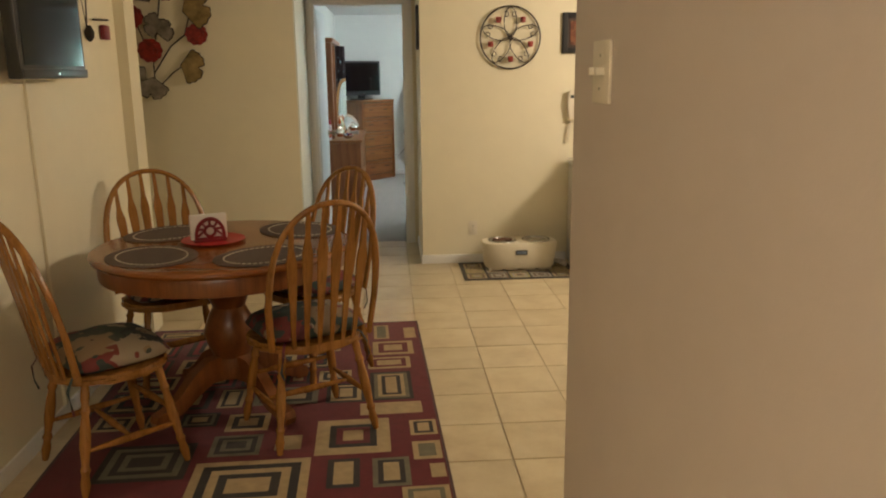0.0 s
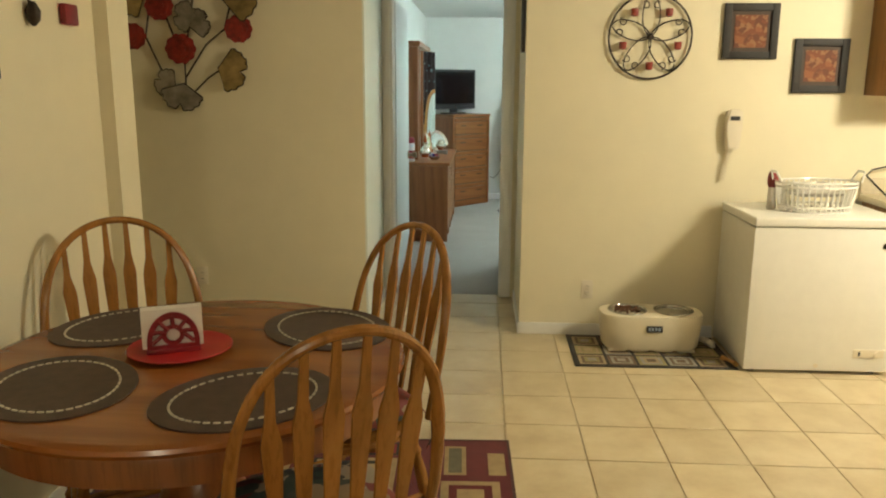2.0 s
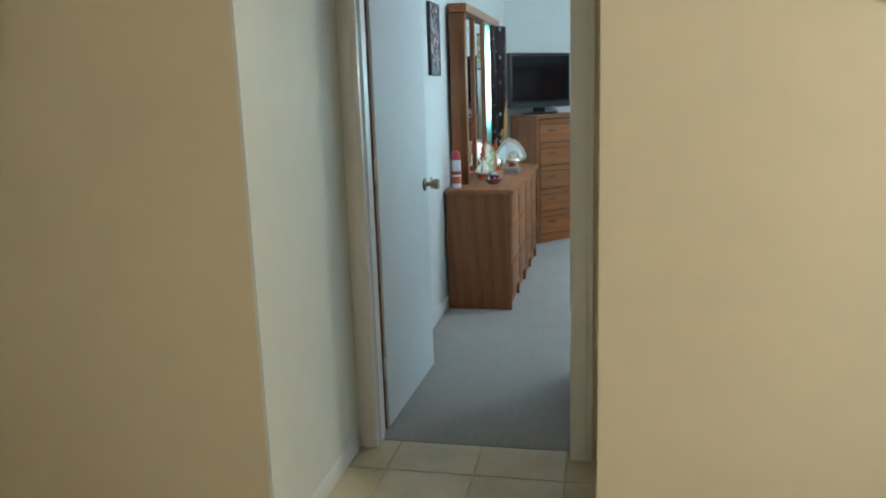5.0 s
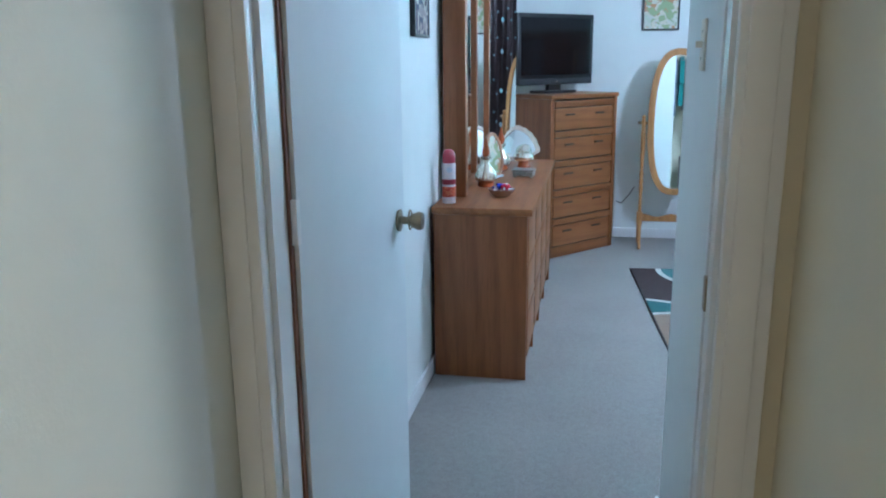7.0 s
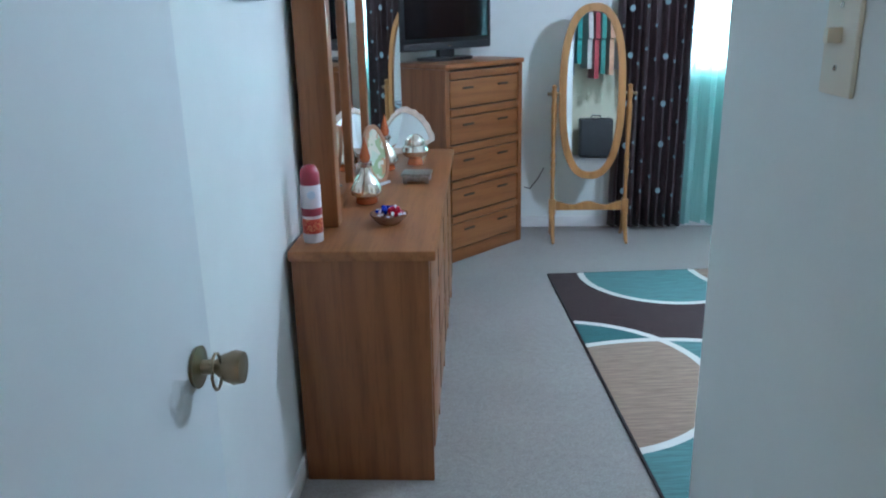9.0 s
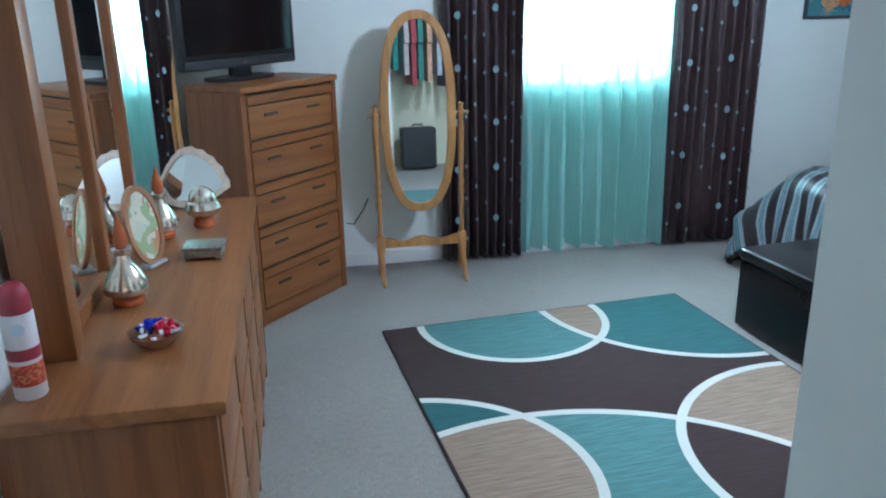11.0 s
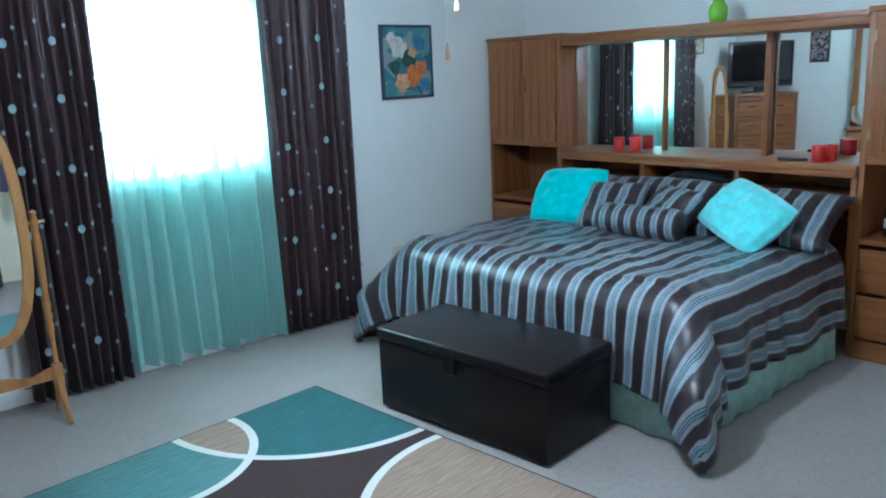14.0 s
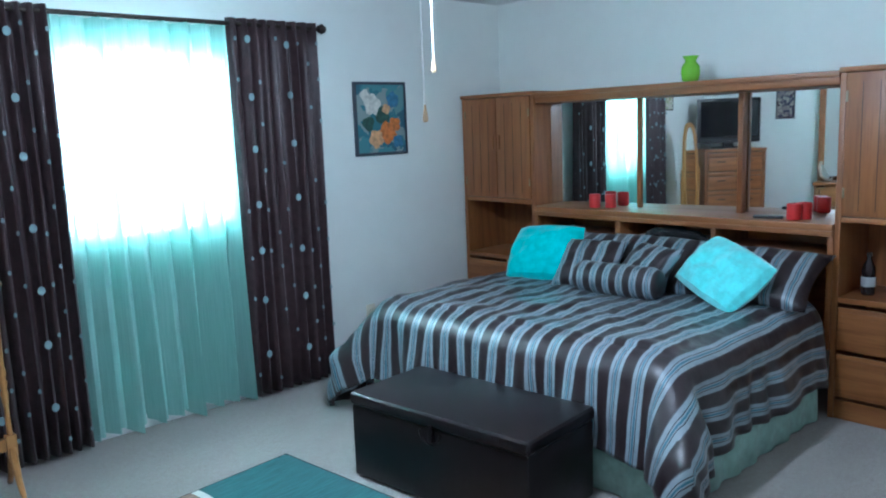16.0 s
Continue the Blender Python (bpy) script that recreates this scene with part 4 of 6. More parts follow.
def bowls():
    p = thing("dog_feeder", "cream raised dog feeder with two steel bowls", "dog feeder", pose(2.465, 4.80, 0.008))
    cream = plain("cream_plastic", (0.72, 0.66, 0.52), 0.4, var=0.03)
    o = oval(0.30, 0.145, 48, 0, 0, 3.2)
    bm = B()
    rings = [[(x * k, y * k2, z) for x, y in o] for k, k2, z in ((0.9, 0.85, 0.018), (0.93, 0.9, 0.03), (0.97, 0.95, 0.12), (1.0, 1.0, 0.205), (0.985, 0.97, 0.222), (0.95, 0.91, 0.226))]
    vs = [[bm.verts.new(q) for q in r] for r in rings]
    for a, b in zip(vs, vs[1:]):
        for k in range(48):
            j = (k + 1) % 48
            bm.faces.new((a[k], a[j], b[j], b[k]))
    bm.faces.new(vs[0][::-1])
    bm.faces.new(vs[-1])
    part("stand", bm, cream, p)
    bm = B()
    for x in (-0.2, -0.07, 0.07, 0.2):
        box(bm, x - 0.05, -0.10, 0.0, x + 0.05, 0.10, 0.02, bevel=0.006)
    part("base_feet", bm, cream, p)
    for x, fill in ((-0.135, M_KIBBLE), (0.135, None)):
        bowl = part("steel_bowl", lathe(B(), [(0.112, 0.226), (0.116, 0.23), (0.114, 0.234), (0.104, 0.233), (0.098, 0.222), (0.085, 0.2275), (0.001, 0.2272)], at=(x, 0, 0), seg=36), M_STEEL, p, "stainless steel bowl")
        if fill:
            rnd = random.Random(8)
            bm = B()
            for k in range(60):
                a, r = rnd.uniform(0, 6.28), 0.078 * math.sqrt(rnd.random())
                bmesh.ops.create_icosphere(bm, subdivisions=1, radius=0.009, matrix=Matrix.Translation((x + r * math.cos(a), r * math.sin(a), 0.23 + rnd.uniform(0, 0.006))) @ Matrix.Diagonal((1, 1, 0.6, 1)))
            k = part("dog_food", bm, fill, bowl, "dry brown dog food", 0)
            k["kind"] = "stuff"
    lab = part("name_plate", cube(-0.045, -0.1495, 0.135, 0.045, -0.138, 0.172, bevel=0.002), M_RUBBER, p, "dark name plate with unreadable letters")
    for k, x in enumerate((-0.03, -0.012, 0.008, 0.026)):
        part("letter_bar", cube(x - 0.006, -0.1505, 0.144, x + 0.006, -0.149, 0.164), plain("blue_grey_print", (0.25, 0.33, 0.45), 0.5), lab, smooth=0)
    return p


bowls()


def mat():
    p = thing("feeding_mat", "black bordered mat with framed tan squares under the feeder", "mat", pose(1.995, 4.455, 0))
    W, L = 0.895, 0.555
    part("backing", cube(0, 0, 0.0005, W, L, 0.006, bevel=0.002), fabric("black_mat", (0.02, 0.016, 0.014), 0.1, 0.9), p)
    tones = [fabric("mat_" + n, c, 0.1, 0.9) for n, c in (("tan", (0.36, 0.27, 0.16)), ("brown", (0.13, 0.08, 0.045)), ("olive", (0.28, 0.24, 0.10)), ("grey", (0.30, 0.28, 0.24)))]
    nx, ny = 5, 3
    for i in range(nx):
        for j in range(ny):
            x0, y0 = 0.03 + i * (W - 0.06) / nx, 0.03 + j * (L - 0.06) / ny
            x1, y1 = x0 + (W - 0.06) / nx - 0.016, y0 + (L - 0.06) / ny - 0.016
            bm = B()
            for n in range(4):
                o = n * 0.017
                k = (i + 2 * j + n * (1 + (i + j) % 2)) % 4
                f = bm.faces.new([bm.verts.new(q) for q in ((x0 + o, y0 + o, 0.0064 + n * 0.0005), (x1 - o, y0 + o, 0.0064 + n * 0.0005), (x1 - o, y1 - o, 0.0064 + n * 0.0005), (x0 + o, y1 - o, 0.0064 + n * 0.0005))])
                f.material_index = k
            part("square", bm, tones, p, smooth=0)
    return p


mat()
toy = thing("rope_toy", "knotted white and black rope dog toy on the mat", "dog toy", pose(2.81, 4.83, 0.008))
M_ROPE = fabric("white_rope", (0.62, 0.58, 0.52), 0.1, 0.9, 200)
part("rope", tube(B(), [(-0.05, 0.1, 0.02), (-0.02, 0.05, 0.03), (0.01, 0.0, 0.028), (0.03, -0.06, 0.02)], [0.02, 0.016, 0.022, 0.014], 10), M_ROPE, toy)
part("knot", lathe(B(), [(0.004, -0.024), (0.022, -0.014), (0.028, 0), (0.022, 0.014), (0.004, 0.024)], at=(0.02, -0.03, 0.03), seg=12), M_ROPE, toy)
part("dark_knot", lathe(B(), [(0.004, -0.02), (0.02, -0.012), (0.024, 0), (0.02, 0.012), (0.004, 0.02)], at=(-0.05, 0.1, 0.024), seg=12), M_BLACK, toy)
solo("chew_bone", tube(B(), [(2.84, 4.60, 0.022), (2.86, 4.57, 0.021), (2.875, 4.53, 0.021), (2.885, 4.49, 0.022)], [0.015, 0.009, 0.009, 0.015], 10), plain("tan_rawhide", (0.55, 0.30, 0.10), 0.6), "tan rawhide chew bone on the mat", "dog toy")


def basket():
    p = thing("serving_basket", "clear ribbed oval basket with napkins on the freezer", "basket", pose(3.30, 4.68, 0.86, 0, 0, 4) @ Matrix.Diagonal((1.1, 1.1, 1.55, 1)))
    wire = plain("clear_white_plastic", (0.80, 0.79, 0.75), 0.15, var=0.03)
    rx, ry = 0.20, 0.13
    part("base", prism(B(), oval(rx * 0.86, ry * 0.86, 40), 0, 0.008), wire, p)
    for z, k in ((0.02, 0.9), (0.105, 1.0), (0.09, 0.99)):
        part("hoop", tube(B(), [(x, y, z) for x, y in oval(rx * k, ry * k, 40)], 0.004, 6, True), wire, p)
    for n in range(40):
        a = 2 * math.pi * n / 40
        c, s = math.cos(a), math.sin(a)
        part("rib", rod(B(), (rx * 0.87 * c, ry * 0.87 * s, 0.004), (rx * c, ry * s, 0.105), 0.0045, seg=6), wire, p)
    for sx in (-1, 1):
        part("handle", tube(B(), [(sx * rx, -0.05, 0.105), (sx * (rx + 0.02), -0.03, 0.14), (sx * (rx + 0.02), 0.03, 0.14), (sx * rx, 0.05, 0.105)], 0.005, 6), wire, p)
    bm = cushion_mesh_flat(0.26, 0.16, 0.05)
    bmesh.ops.translate(bm, vec=(0, 0, -0.4), verts=bm.verts)
    part("folded_cloth", bm, plain("pale_grey_cloth", (0.48, 0.47, 0.44), 0.9), p)
    return p


basket()
shaker = thing("glass_shaker", "small glass shaker with a dark red cap on the freezer", "shaker", pose(3.085, 4.74, 0.86) @ Matrix.Diagonal((1.1, 1.1, 1.35, 1)))
part("jar", lathe(B(), [(0.02, 0), (0.023, 0.003), (0.021, 0.06), (0.018, 0.09)], seg=16), plain("milky_glass", (0.6, 0.56, 0.5), 0.15), shaker)
part("cap", lathe(B(), [(0.02, 0.09), (0.026, 0.1), (0.028, 0.13), (0.02, 0.155), (0.001, 0.16)], seg=14), plain("dark_red_cap", (0.2, 0.02, 0.02), 0.4), shaker)

# kitchen run beside the freezer
base_cab = thing("base_cabinet", "oak kitchen base cabinet with a dark toe kick", "cabinet", pose(3.72, 4.47, 0))
part("body", cube(0, 0.0, 0.1, 2.2, 0.56, 0.87, bevel=0.003), M_CABINET, base_cab)
part("toe_kick", cube(0.02, 0.06, 0, 2.2, 0.55, 0.1), M_DARK_AND_SHADE, base_cab, smooth=0)
for k in range(4):
    x = 0.02 + k * 0.54
    d = part("door", box(B(), x, -0.018, 0.14, x + 0.5, 0.001, 0.66, bevel=0.004), M_CABINET, base_cab)
    part("handle", cube(x + 0.44, -0.035, 0.55, x + 0.455, -0.017, 0.64, bevel=0.004), M_BRASS, d)
    part("drawer_front", box(B(), x, -0.018, 0.69, x + 0.5, 0.001, 0.84, bevel=0.004), M_CABINET, base_cab)
top = thing("countertop", "beige laminate countertop with a low backsplash", "countertop")
part("slab", cube(3.70, 4.42, 0.87, 5.95, 5.03, 0.91, bevel=0.006), M_COUNTER, top)
part("backsplash", cube(3.70, 5.012, 0.91, 5.95, 5.032, 1.01, bevel=0.003), M_COUNTER, top)
upper = thing("upper_cabinet", "oak kitchen wall cabinet", "cabinet", pose(3.66, 4.73, 1.485))
part("body", cube(0, 0, 0, 2.3, 0.303, 0.88, bevel=0.003), M_CABINET, upper)
for k in range(4):
    x = 0.02 + k * 0.56
    d = part("door", box(B(), x, -0.018, 0.03, x + 0.53, 0.001, 0.85, bevel=0.005), M_CABINET, upper)
    part("door_panel", box(B(), x + 0.06, -0.024, 0.09, x + 0.47, -0.017, 0.79, bevel=0.006), M_CABINET, d)
    part("handle", cube(x + 0.49, -0.035, 0.06, x + 0.505, -0.017, 0.15, bevel=0.004), M_BRASS, d)
hp = thing("cordless_phone", "black cordless phone on its charging base", "telephone", pose(3.80, 4.76, 0.91))
part("charging_base", box(B(), -0.05, -0.055, 0, 0.05, 0.055, 0.03, bevel=0.012), M_BLACK, hp)
part("handset", box(B(), -0.024, -0.012, 0.02, 0.024, 0.022, 0.17, bevel=0.009), M_BLACK, hp)
solo("phone_cord", tube(B(), [(3.75, 4.78, 0.915), (3.70, 4.86, 0.99), (3.69, 4.95, 1.03), (3.74, 4.99, 1.06), (3.82, 5.005, 1.075), (3.95, 5.01, 1.08)], 0.005, 6), M_BLACK, "black cord running from the phone along the wall", "cable")
solo("note_box", box(B(), 3.87, 4.78, 0.91, 3.98, 4.88, 0.99, bevel=0.004), plain("cream_card", (0.62, 0.55, 0.38), 0.7), "cream note box on the countertop", "box")
can = thing("blue_canister", "pale blue canister on the countertop", "canister", pose(4.06, 4.80, 0.91))
part("body", lathe(B(), [(0.048, 0), (0.05, 0.004), (0.05, 0.15), (0.046, 0.155)], seg=24), plain("pale_blue_tin", (0.15, 0.42, 0.52), 0.35), can)
part("lid", lathe(B(), [(0.051, 0.153), (0.052, 0.157), (0.052, 0.172), (0.045, 0.178), (0.001, 0.179)], seg=24), M_WHITE, can)
lf = thing("ceiling_light", "round white glass ceiling light, lit", "ceiling light", pose(4.3, 3.35, 0))
part("rim", lathe(B(), [(0.30, 2.36), (0.31, 2.365), (0.31, 2.40)], seg=32), M_TRIM, lf)

# ---- bedroom ----
window = thing("window_1", "white framed bedroom window with bright daylight behind sheers", "window", kind="structure")
bm = B()
for b in ((2.58, 11.0, 1.06, 2.62, 11.05, 1.95), (3.50, 11.0, 1.06, 3.54, 11.05, 1.95), (2.62, 11.0, 1.06, 3.5, 11.05, 1.10), (2.62, 11.0, 1.91, 3.5, 11.05, 1.95), (2.62, 11.005, 1.48, 3.5, 11.045, 1.52)):
    box(bm, *b, bevel=0.003)
part("window_frame", bm, M_TRIM, window)
part("window_sill", cube(2.56, 10.935, 1.035, 3.56, 11.09, 1.06, bevel=0.004), M_TRIM, window)
for z0, z1 in ((1.10, 1.48), (1.52, 1.91)):
    p = part("pane", cube(2.62, 11.022, z0, 3.5, 11.026, z1), M_GLASS, window, smooth=0)
    p.visible_shadow = False


def pleats(x0, x1, y, z0, z1, count, depth, rows=10, flare=0.0, seed=1, per=8, hem=0.0, crease=0.0):
    """A hanging cloth gathered in soft folds between x0 and x1."""
    rnd = random.Random(seed)
    bm = B()
    n = count * per
    jit = [rnd.uniform(-0.3, 0.3) for _ in range(count + 2)]
    amp = [rnd.uniform(0.7, 1.25) for _ in range(count + 2)]
    grid = []
    for r in range(rows + 1):
        f = r / rows
        row = []
        for i in range(n + 1):
            s = i / per
            k = int(s)
            ph = 2 * math.pi * (s + jit[k] * 0.25 * math.sin(math.pi * (s - k)))
            d = depth * amp[k] * (0.55 + 0.45 * f) * (math.cos(ph) + crease * math.sin(2 * ph)) + 0.006 * math.sin(ph * 2.3 + f * 3)
            x = x0 + (x1 - x0) * i / n
            x = (x0 + x1) / 2 + (x - (x0 + x1) / 2) * (1 + flare * f) + 0.006 * math.sin(f * 4 + k) - 0.45 * crease * depth * (0.4 + 0.6 * f) * math.sin(2 * ph)
            row.append(bm.verts.new((x, y + d, z1 + (z0 - z1) * f + (hem * math.cos(ph * 0.5 + k) if r == rows else 0))))
        grid.append(row)
    for a, b in zip(grid, grid[1:]):
        for i in range(n):
            bm.faces.new((a[i], a[i + 1], b[i + 1], b[i]))
    return bm


curtain_rod = thing("curtain_rod", "black metal curtain rod with ball finials above the window", "curtain rod")
part("pole", rod(B(), (2.08, 10.86, 2.13), (4.12, 10.86, 2.13), 0.012), M_IRON, curtain_rod)
for x in (2.06, 4.14):
    bm = B()
    lathe(bm, [(0.004, -0.03), (0.02, -0.022), (0.03, 0), (0.02, 0.022), (0.004, 0.03)], m=pose(x, 10.86, 2.13, 0, 90, 0))
    part("finial", bm, M_IRON, curtain_rod)
for x in (2.14, 4.05):
    part("bracket", cube(x - 0.008, 10.86, 2.105, x + 0.008, 10.958, 2.12), M_IRON, curtain_rod)


def solid(ob, thick):
    s = ob.modifiers.new("thickness", "SOLIDIFY")
    s.thickness = thick
    return ob


DOTS = [mesh_of("embroidered_dot", prism(B(), oval(rx, rz, 10), -0.002, 0.004, pose(0, 0, 0, 90, 0, 0)), M_DOT) for rx, rz in ((0.0075, 0.0115), (0.0175, 0.021))]
for x0, x1, count, seed in ((2.14, 2.62, 9, 3), (3.52, 4.10, 9, 7)):
    curtain = thing("curtain", "dark brown satin curtain panel with embroidered pale dots", "curtain", group="curtain panels")
    fold = pleats(x0, x1, 10.855, 0.03, 2.16, count, 0.034, 12, 0.02, seed)
    solid(part("panel", fold, M_CURTAIN, curtain, smooth=80), 0.003)
    rnd = random.Random(seed)
    jit = [rnd.uniform(-0.3, 0.3) for _ in range(count + 2)]
    amp = [rnd.uniform(0.7, 1.25) for _ in range(count + 2)]
    for c in range(count):
        for k in range(10):
            big = c % 4 == 1
            z = 0.14 + (k + (0.5 if c % 2 else 0.0)) * (0.29 if big else 0.24) + rnd.uniform(-0.03, 0.03)
            if z > 2.08 or (not big and rnd.random() < 0.25):
                continue
            f = (2.16 - z) / 2.13
            x = x0 + (x1 - x0) * (c + 0.5 - 0.25 * jit[c]) / count
            x = (x0 + x1) / 2 + (x - (x0 + x1) / 2) * (1 + 0.02 * f) + 0.006 * math.sin(f * 4 + c)
            y = 10.855 - 0.034 * amp[c] * (0.55 + 0.45 * f) - 0.006
            dot = new("embroidered_dot", DOTS[big])
            dot.parent = curtain
            dot.location = (x, y, z)
sheer = solo("sheer_curtain", pleats(2.58, 3.56, 10.905, 0.04, 2.12, 9, 0.066, 10, 0.0, 11, 16, 0.014, 0.62), M_SHEER, "sheer aqua curtain glowing with daylight", "curtain", smooth=80)


M_NAVY = plain("dark_blue_grey_paint", (0.045, 0.055, 0.075), 0.5)
def flower_painting():
    p = picture("flower_painting", "canvas of white and orange flowers on teal in a dark frame", 0.43, 0.47, pose(4.63, YW, 1.60), M_NAVY, M_TEALCANVAS, 0.018)
    tones = {"white": plain("white_petal_paint", (0.62, 0.60, 0.55), 0.6, var=0.25, scale=40), "orange": plain("orange_petal_paint", (0.58, 0.17, 0.035), 0.6, var=0.4, scale=35), "peach": plain("peach_petal_paint", (0.62, 0.34, 0.17), 0.6, var=0.3, scale=35), "dark": plain("dark_leaf_paint", (0.03, 0.09, 0.07), 0.6, var=0.4, scale=35), "blue": plain("blue_petal_paint", (0.05, 0.17, 0.30), 0.6, var=0.3, scale=35)}
    rnd = random.Random(6)
    for n, (x, z, r, tone, k) in enumerate(((-0.07, 0.09, 0.072, "white", 5), (-0.13, 0.15, 0.04, "white", 4), (0.01, 0.02, 0.06, "dark", 3), (0.10, 0.12, 0.055, "blue", 5), (0.05, -0.09, 0.078, "orange", 5), (-0.05, -0.13, 0.062, "peach", 5), (0.11, -0.04, 0.05, "orange", 4), (-0.11, -0.03, 0.05, "dark", 3), (0.13, -0.15, 0.045, "blue", 4), (0.04, 0.06, 0.035, "peach", 4))):
        turn = rnd.uniform(0, 6)
        o = []
        for q in range(30):
            a = 2 * math.pi * q / 30
            rr = r * (0.74 + 0.26 * abs(math.cos(k * (a + turn) / 2)) + rnd.uniform(-0.05, 0.05))
            o.append((rr * math.cos(a), rr * math.sin(a)))
        part("painted_flower", prism(B(), o, 0.018, 0.0195 + 0.0004 * n, pose(x, 0, z, 90, 0, 0)), tones[tone], p, smooth=0)
    return p


M_TEALCANVAS = blotch_material("teal_canvas", [(0.05, 0.18, 0.22), (0.08, 0.24, 0.27), (0.04, 0.12, 0.17), (0.13, 0.26, 0.27), (0.24, 0.30, 0.30)], 10)
flower_painting()
picture("framed_print", "small pastel print in a dark narrow frame", 0.27, 0.36, pose(1.835, YW, 1.79), M_BLACK, M_PRINT, 0.012)


def dresser():
    d = thing("dresser", "long oak dresser with drawers against the wall", "dresser", pose(0, 0, 0))
    x0, x1, y0, y1 = 0.70, 1.115, 7.905, 9.62
    part("side_panel", cube(x0, y0 + 0.012, 0.0, x1, y0 + 0.034, 0.755, bevel=0.003), M_BOAKZ, d)
    part("side_panel", cube(x0, y1 - 0.034, 0.0, x1, y1 - 0.012, 0.755, bevel=0.003), M_BOAKZ, d)
    part("back_panel", cube(x0, y0 + 0.034, 0.02, x0 + 0.015, y1 - 0.034, 0.755), M_BOAKZ, d)
    part("plinth", cube(x0 + 0.015, y0 + 0.034, 0.0, x1 - 0.02, y1 - 0.034, 0.09), M_BOAK, d)
    part("top", cube(x0 - 0.008, y0, 0.755, x1 + 0.022, y1, 0.788, bevel=0.009), M_BOAK, d)
    cols = 4
    w = (y1 - y0 - 0.08) / cols
    for c in range(cols + 1):
        y = y0 + 0.034 + (w + 0.003) * c
        part("stile", cube(x1 - 0.02, y - 0.006, 0.0, x1 - 0.002, y + 0.014, 0.755, bevel=0.002), M_BOAKZ, d)
    for c in range(cols):
        ya = y0 + 0.05 + (w + 0.003) * c
        yb = ya + w - 0.02
        for r in range(3):
            z0 = 0.1 + r * 0.217
            dr = part("drawer_front", box(B(), x1 - 0.018, ya, z0, x1 + 0.004, yb, z0 + 0.205, bevel=0.006), M_BOAK, d)
            # The routed channel's shade is a dark strip laid on the front.
            part("handle", box(B(), x1 + 0.0015, yb - 0.032, z0 + 0.03, x1 + 0.0062, yb - 0.022, z0 + 0.175, bevel=0.002), M_DARK_AND_SHADE, dr, "upright finger pull, its shade a dark strip")
    return d


dresser()


def dresser_mirror():
    d = thing("dresser_mirror", "tall three-part oak framed mirror standing on the dresser", "mirror")
    x0, x1 = 0.70, 0.775
    for y, fwd in ((8.20, 0.0), (9.60, 0.075)):
        part("post", cube(x0, y - 0.035, 0.788, x1 + 0.03 + fwd, y + 0.035, 1.90, bevel=0.006), M_BOAKZ, d)
    for y in (8.66, 9.12):
        part("divider", cube(x0, y - 0.022, 0.83, x1 + 0.008, y + 0.022, 1.90, bevel=0.005), M_BOAKZ, d)
    part("bottom_rail", cube(x0, 8.235, 0.788, x1, 9.565, 0.835, bevel=0.004), M_BOAK, d)
    part("crown", cube(x0, 8.15, 1.90, x1 + 0.05, 9.65, 1.955, bevel=0.012), M_BOAK, d)
    for a, b in ((8.235, 8.638), (8.682, 9.098), (9.142, 9.565)):
        bm = cube(x1 - 0.02, a, 0.835, x1 - 0.008, b, 1.90)
        if a > 9.1:
            # the end wing is folded in towards the room
            for v in bm.verts:
                v.co.x += 0.04 + 0.38 * (v.co.y - 9.354)
        part("mirror_glass", bm, M_MIRROR, d, smooth=0)
    part("backing", cube(x0 - 0.006, 8.235, 0.79, x0 + 0.018, 9.565, 1.9), M_DARK_AND_SHADE, d, smooth=0)
    return d


dresser_mirror()


def chest():
    a = math.degrees(math.atan2(10.64 - 10.121, 1.534 - 1.078))
    c = thing("chest_of_drawers", "tall oak chest of five drawers set across the corner", "chest of drawers", pose(1.078, 10.121, 0, 0, 0, a))
    w, d, h = 0.69, 0.36, 1.165
    part("side_panel", cube(0, 0.0, 0, 0.035, d, h - 0.03, bevel=0.004), M_BOAKZ, c)
    part("side_panel", cube(w - 0.035, 0.0, 0, w, d, h - 0.03, bevel=0.004), M_BOAKZ, c)
    part("back_panel", cube(0.035, d - 0.012, 0.02, w - 0.035, d, h - 0.03), M_BOAKZ, c)
    part("plinth", cube(0.035, 0.006, 0.0, w - 0.035, d - 0.012, 0.075, bevel=0.003), M_BOAKX, c)
    part("top", cube(-0.006, -0.012, h - 0.03, w + 0.006, d, h, bevel=0.008), M_BOAKX, c)
    # A dark block fills the carcass for the shade between the drawers.
    part("drawer_gap_shade", cube(0.035, 0.02, 0.075, w - 0.035, d - 0.012, h - 0.03), M_DARK_AND_SHADE, c, smooth=0)
    for r in range(5):
        z0 = 0.085 + r * 0.209
        dr = part("drawer_front", box(B(), 0.044, 0.002, z0, w - 0.044, 0.02, z0 + 0.150, bevel=0.004), M_BOAKX, c)
        part("drawer_rail", box(B(), 0.040, -0.004, z0 + 0.157, w - 0.040, 0.018, z0 + 0.200, bevel=0.006), M_BOAKX, dr)
        for x in (0.19, 0.50):
            bm = B()
            # Shade of the cut pull, drawn as a dark bar on the drawer.
            box(bm, x - 0.045, -0.006, z0 + 0.098, x + 0.045, 0.004, z0 + 0.111, bevel=0.003)
            part("pull", bm, M_DARK_AND_SHADE, dr, "cut finger pull, its shade a dark strip")
    return c


chest()


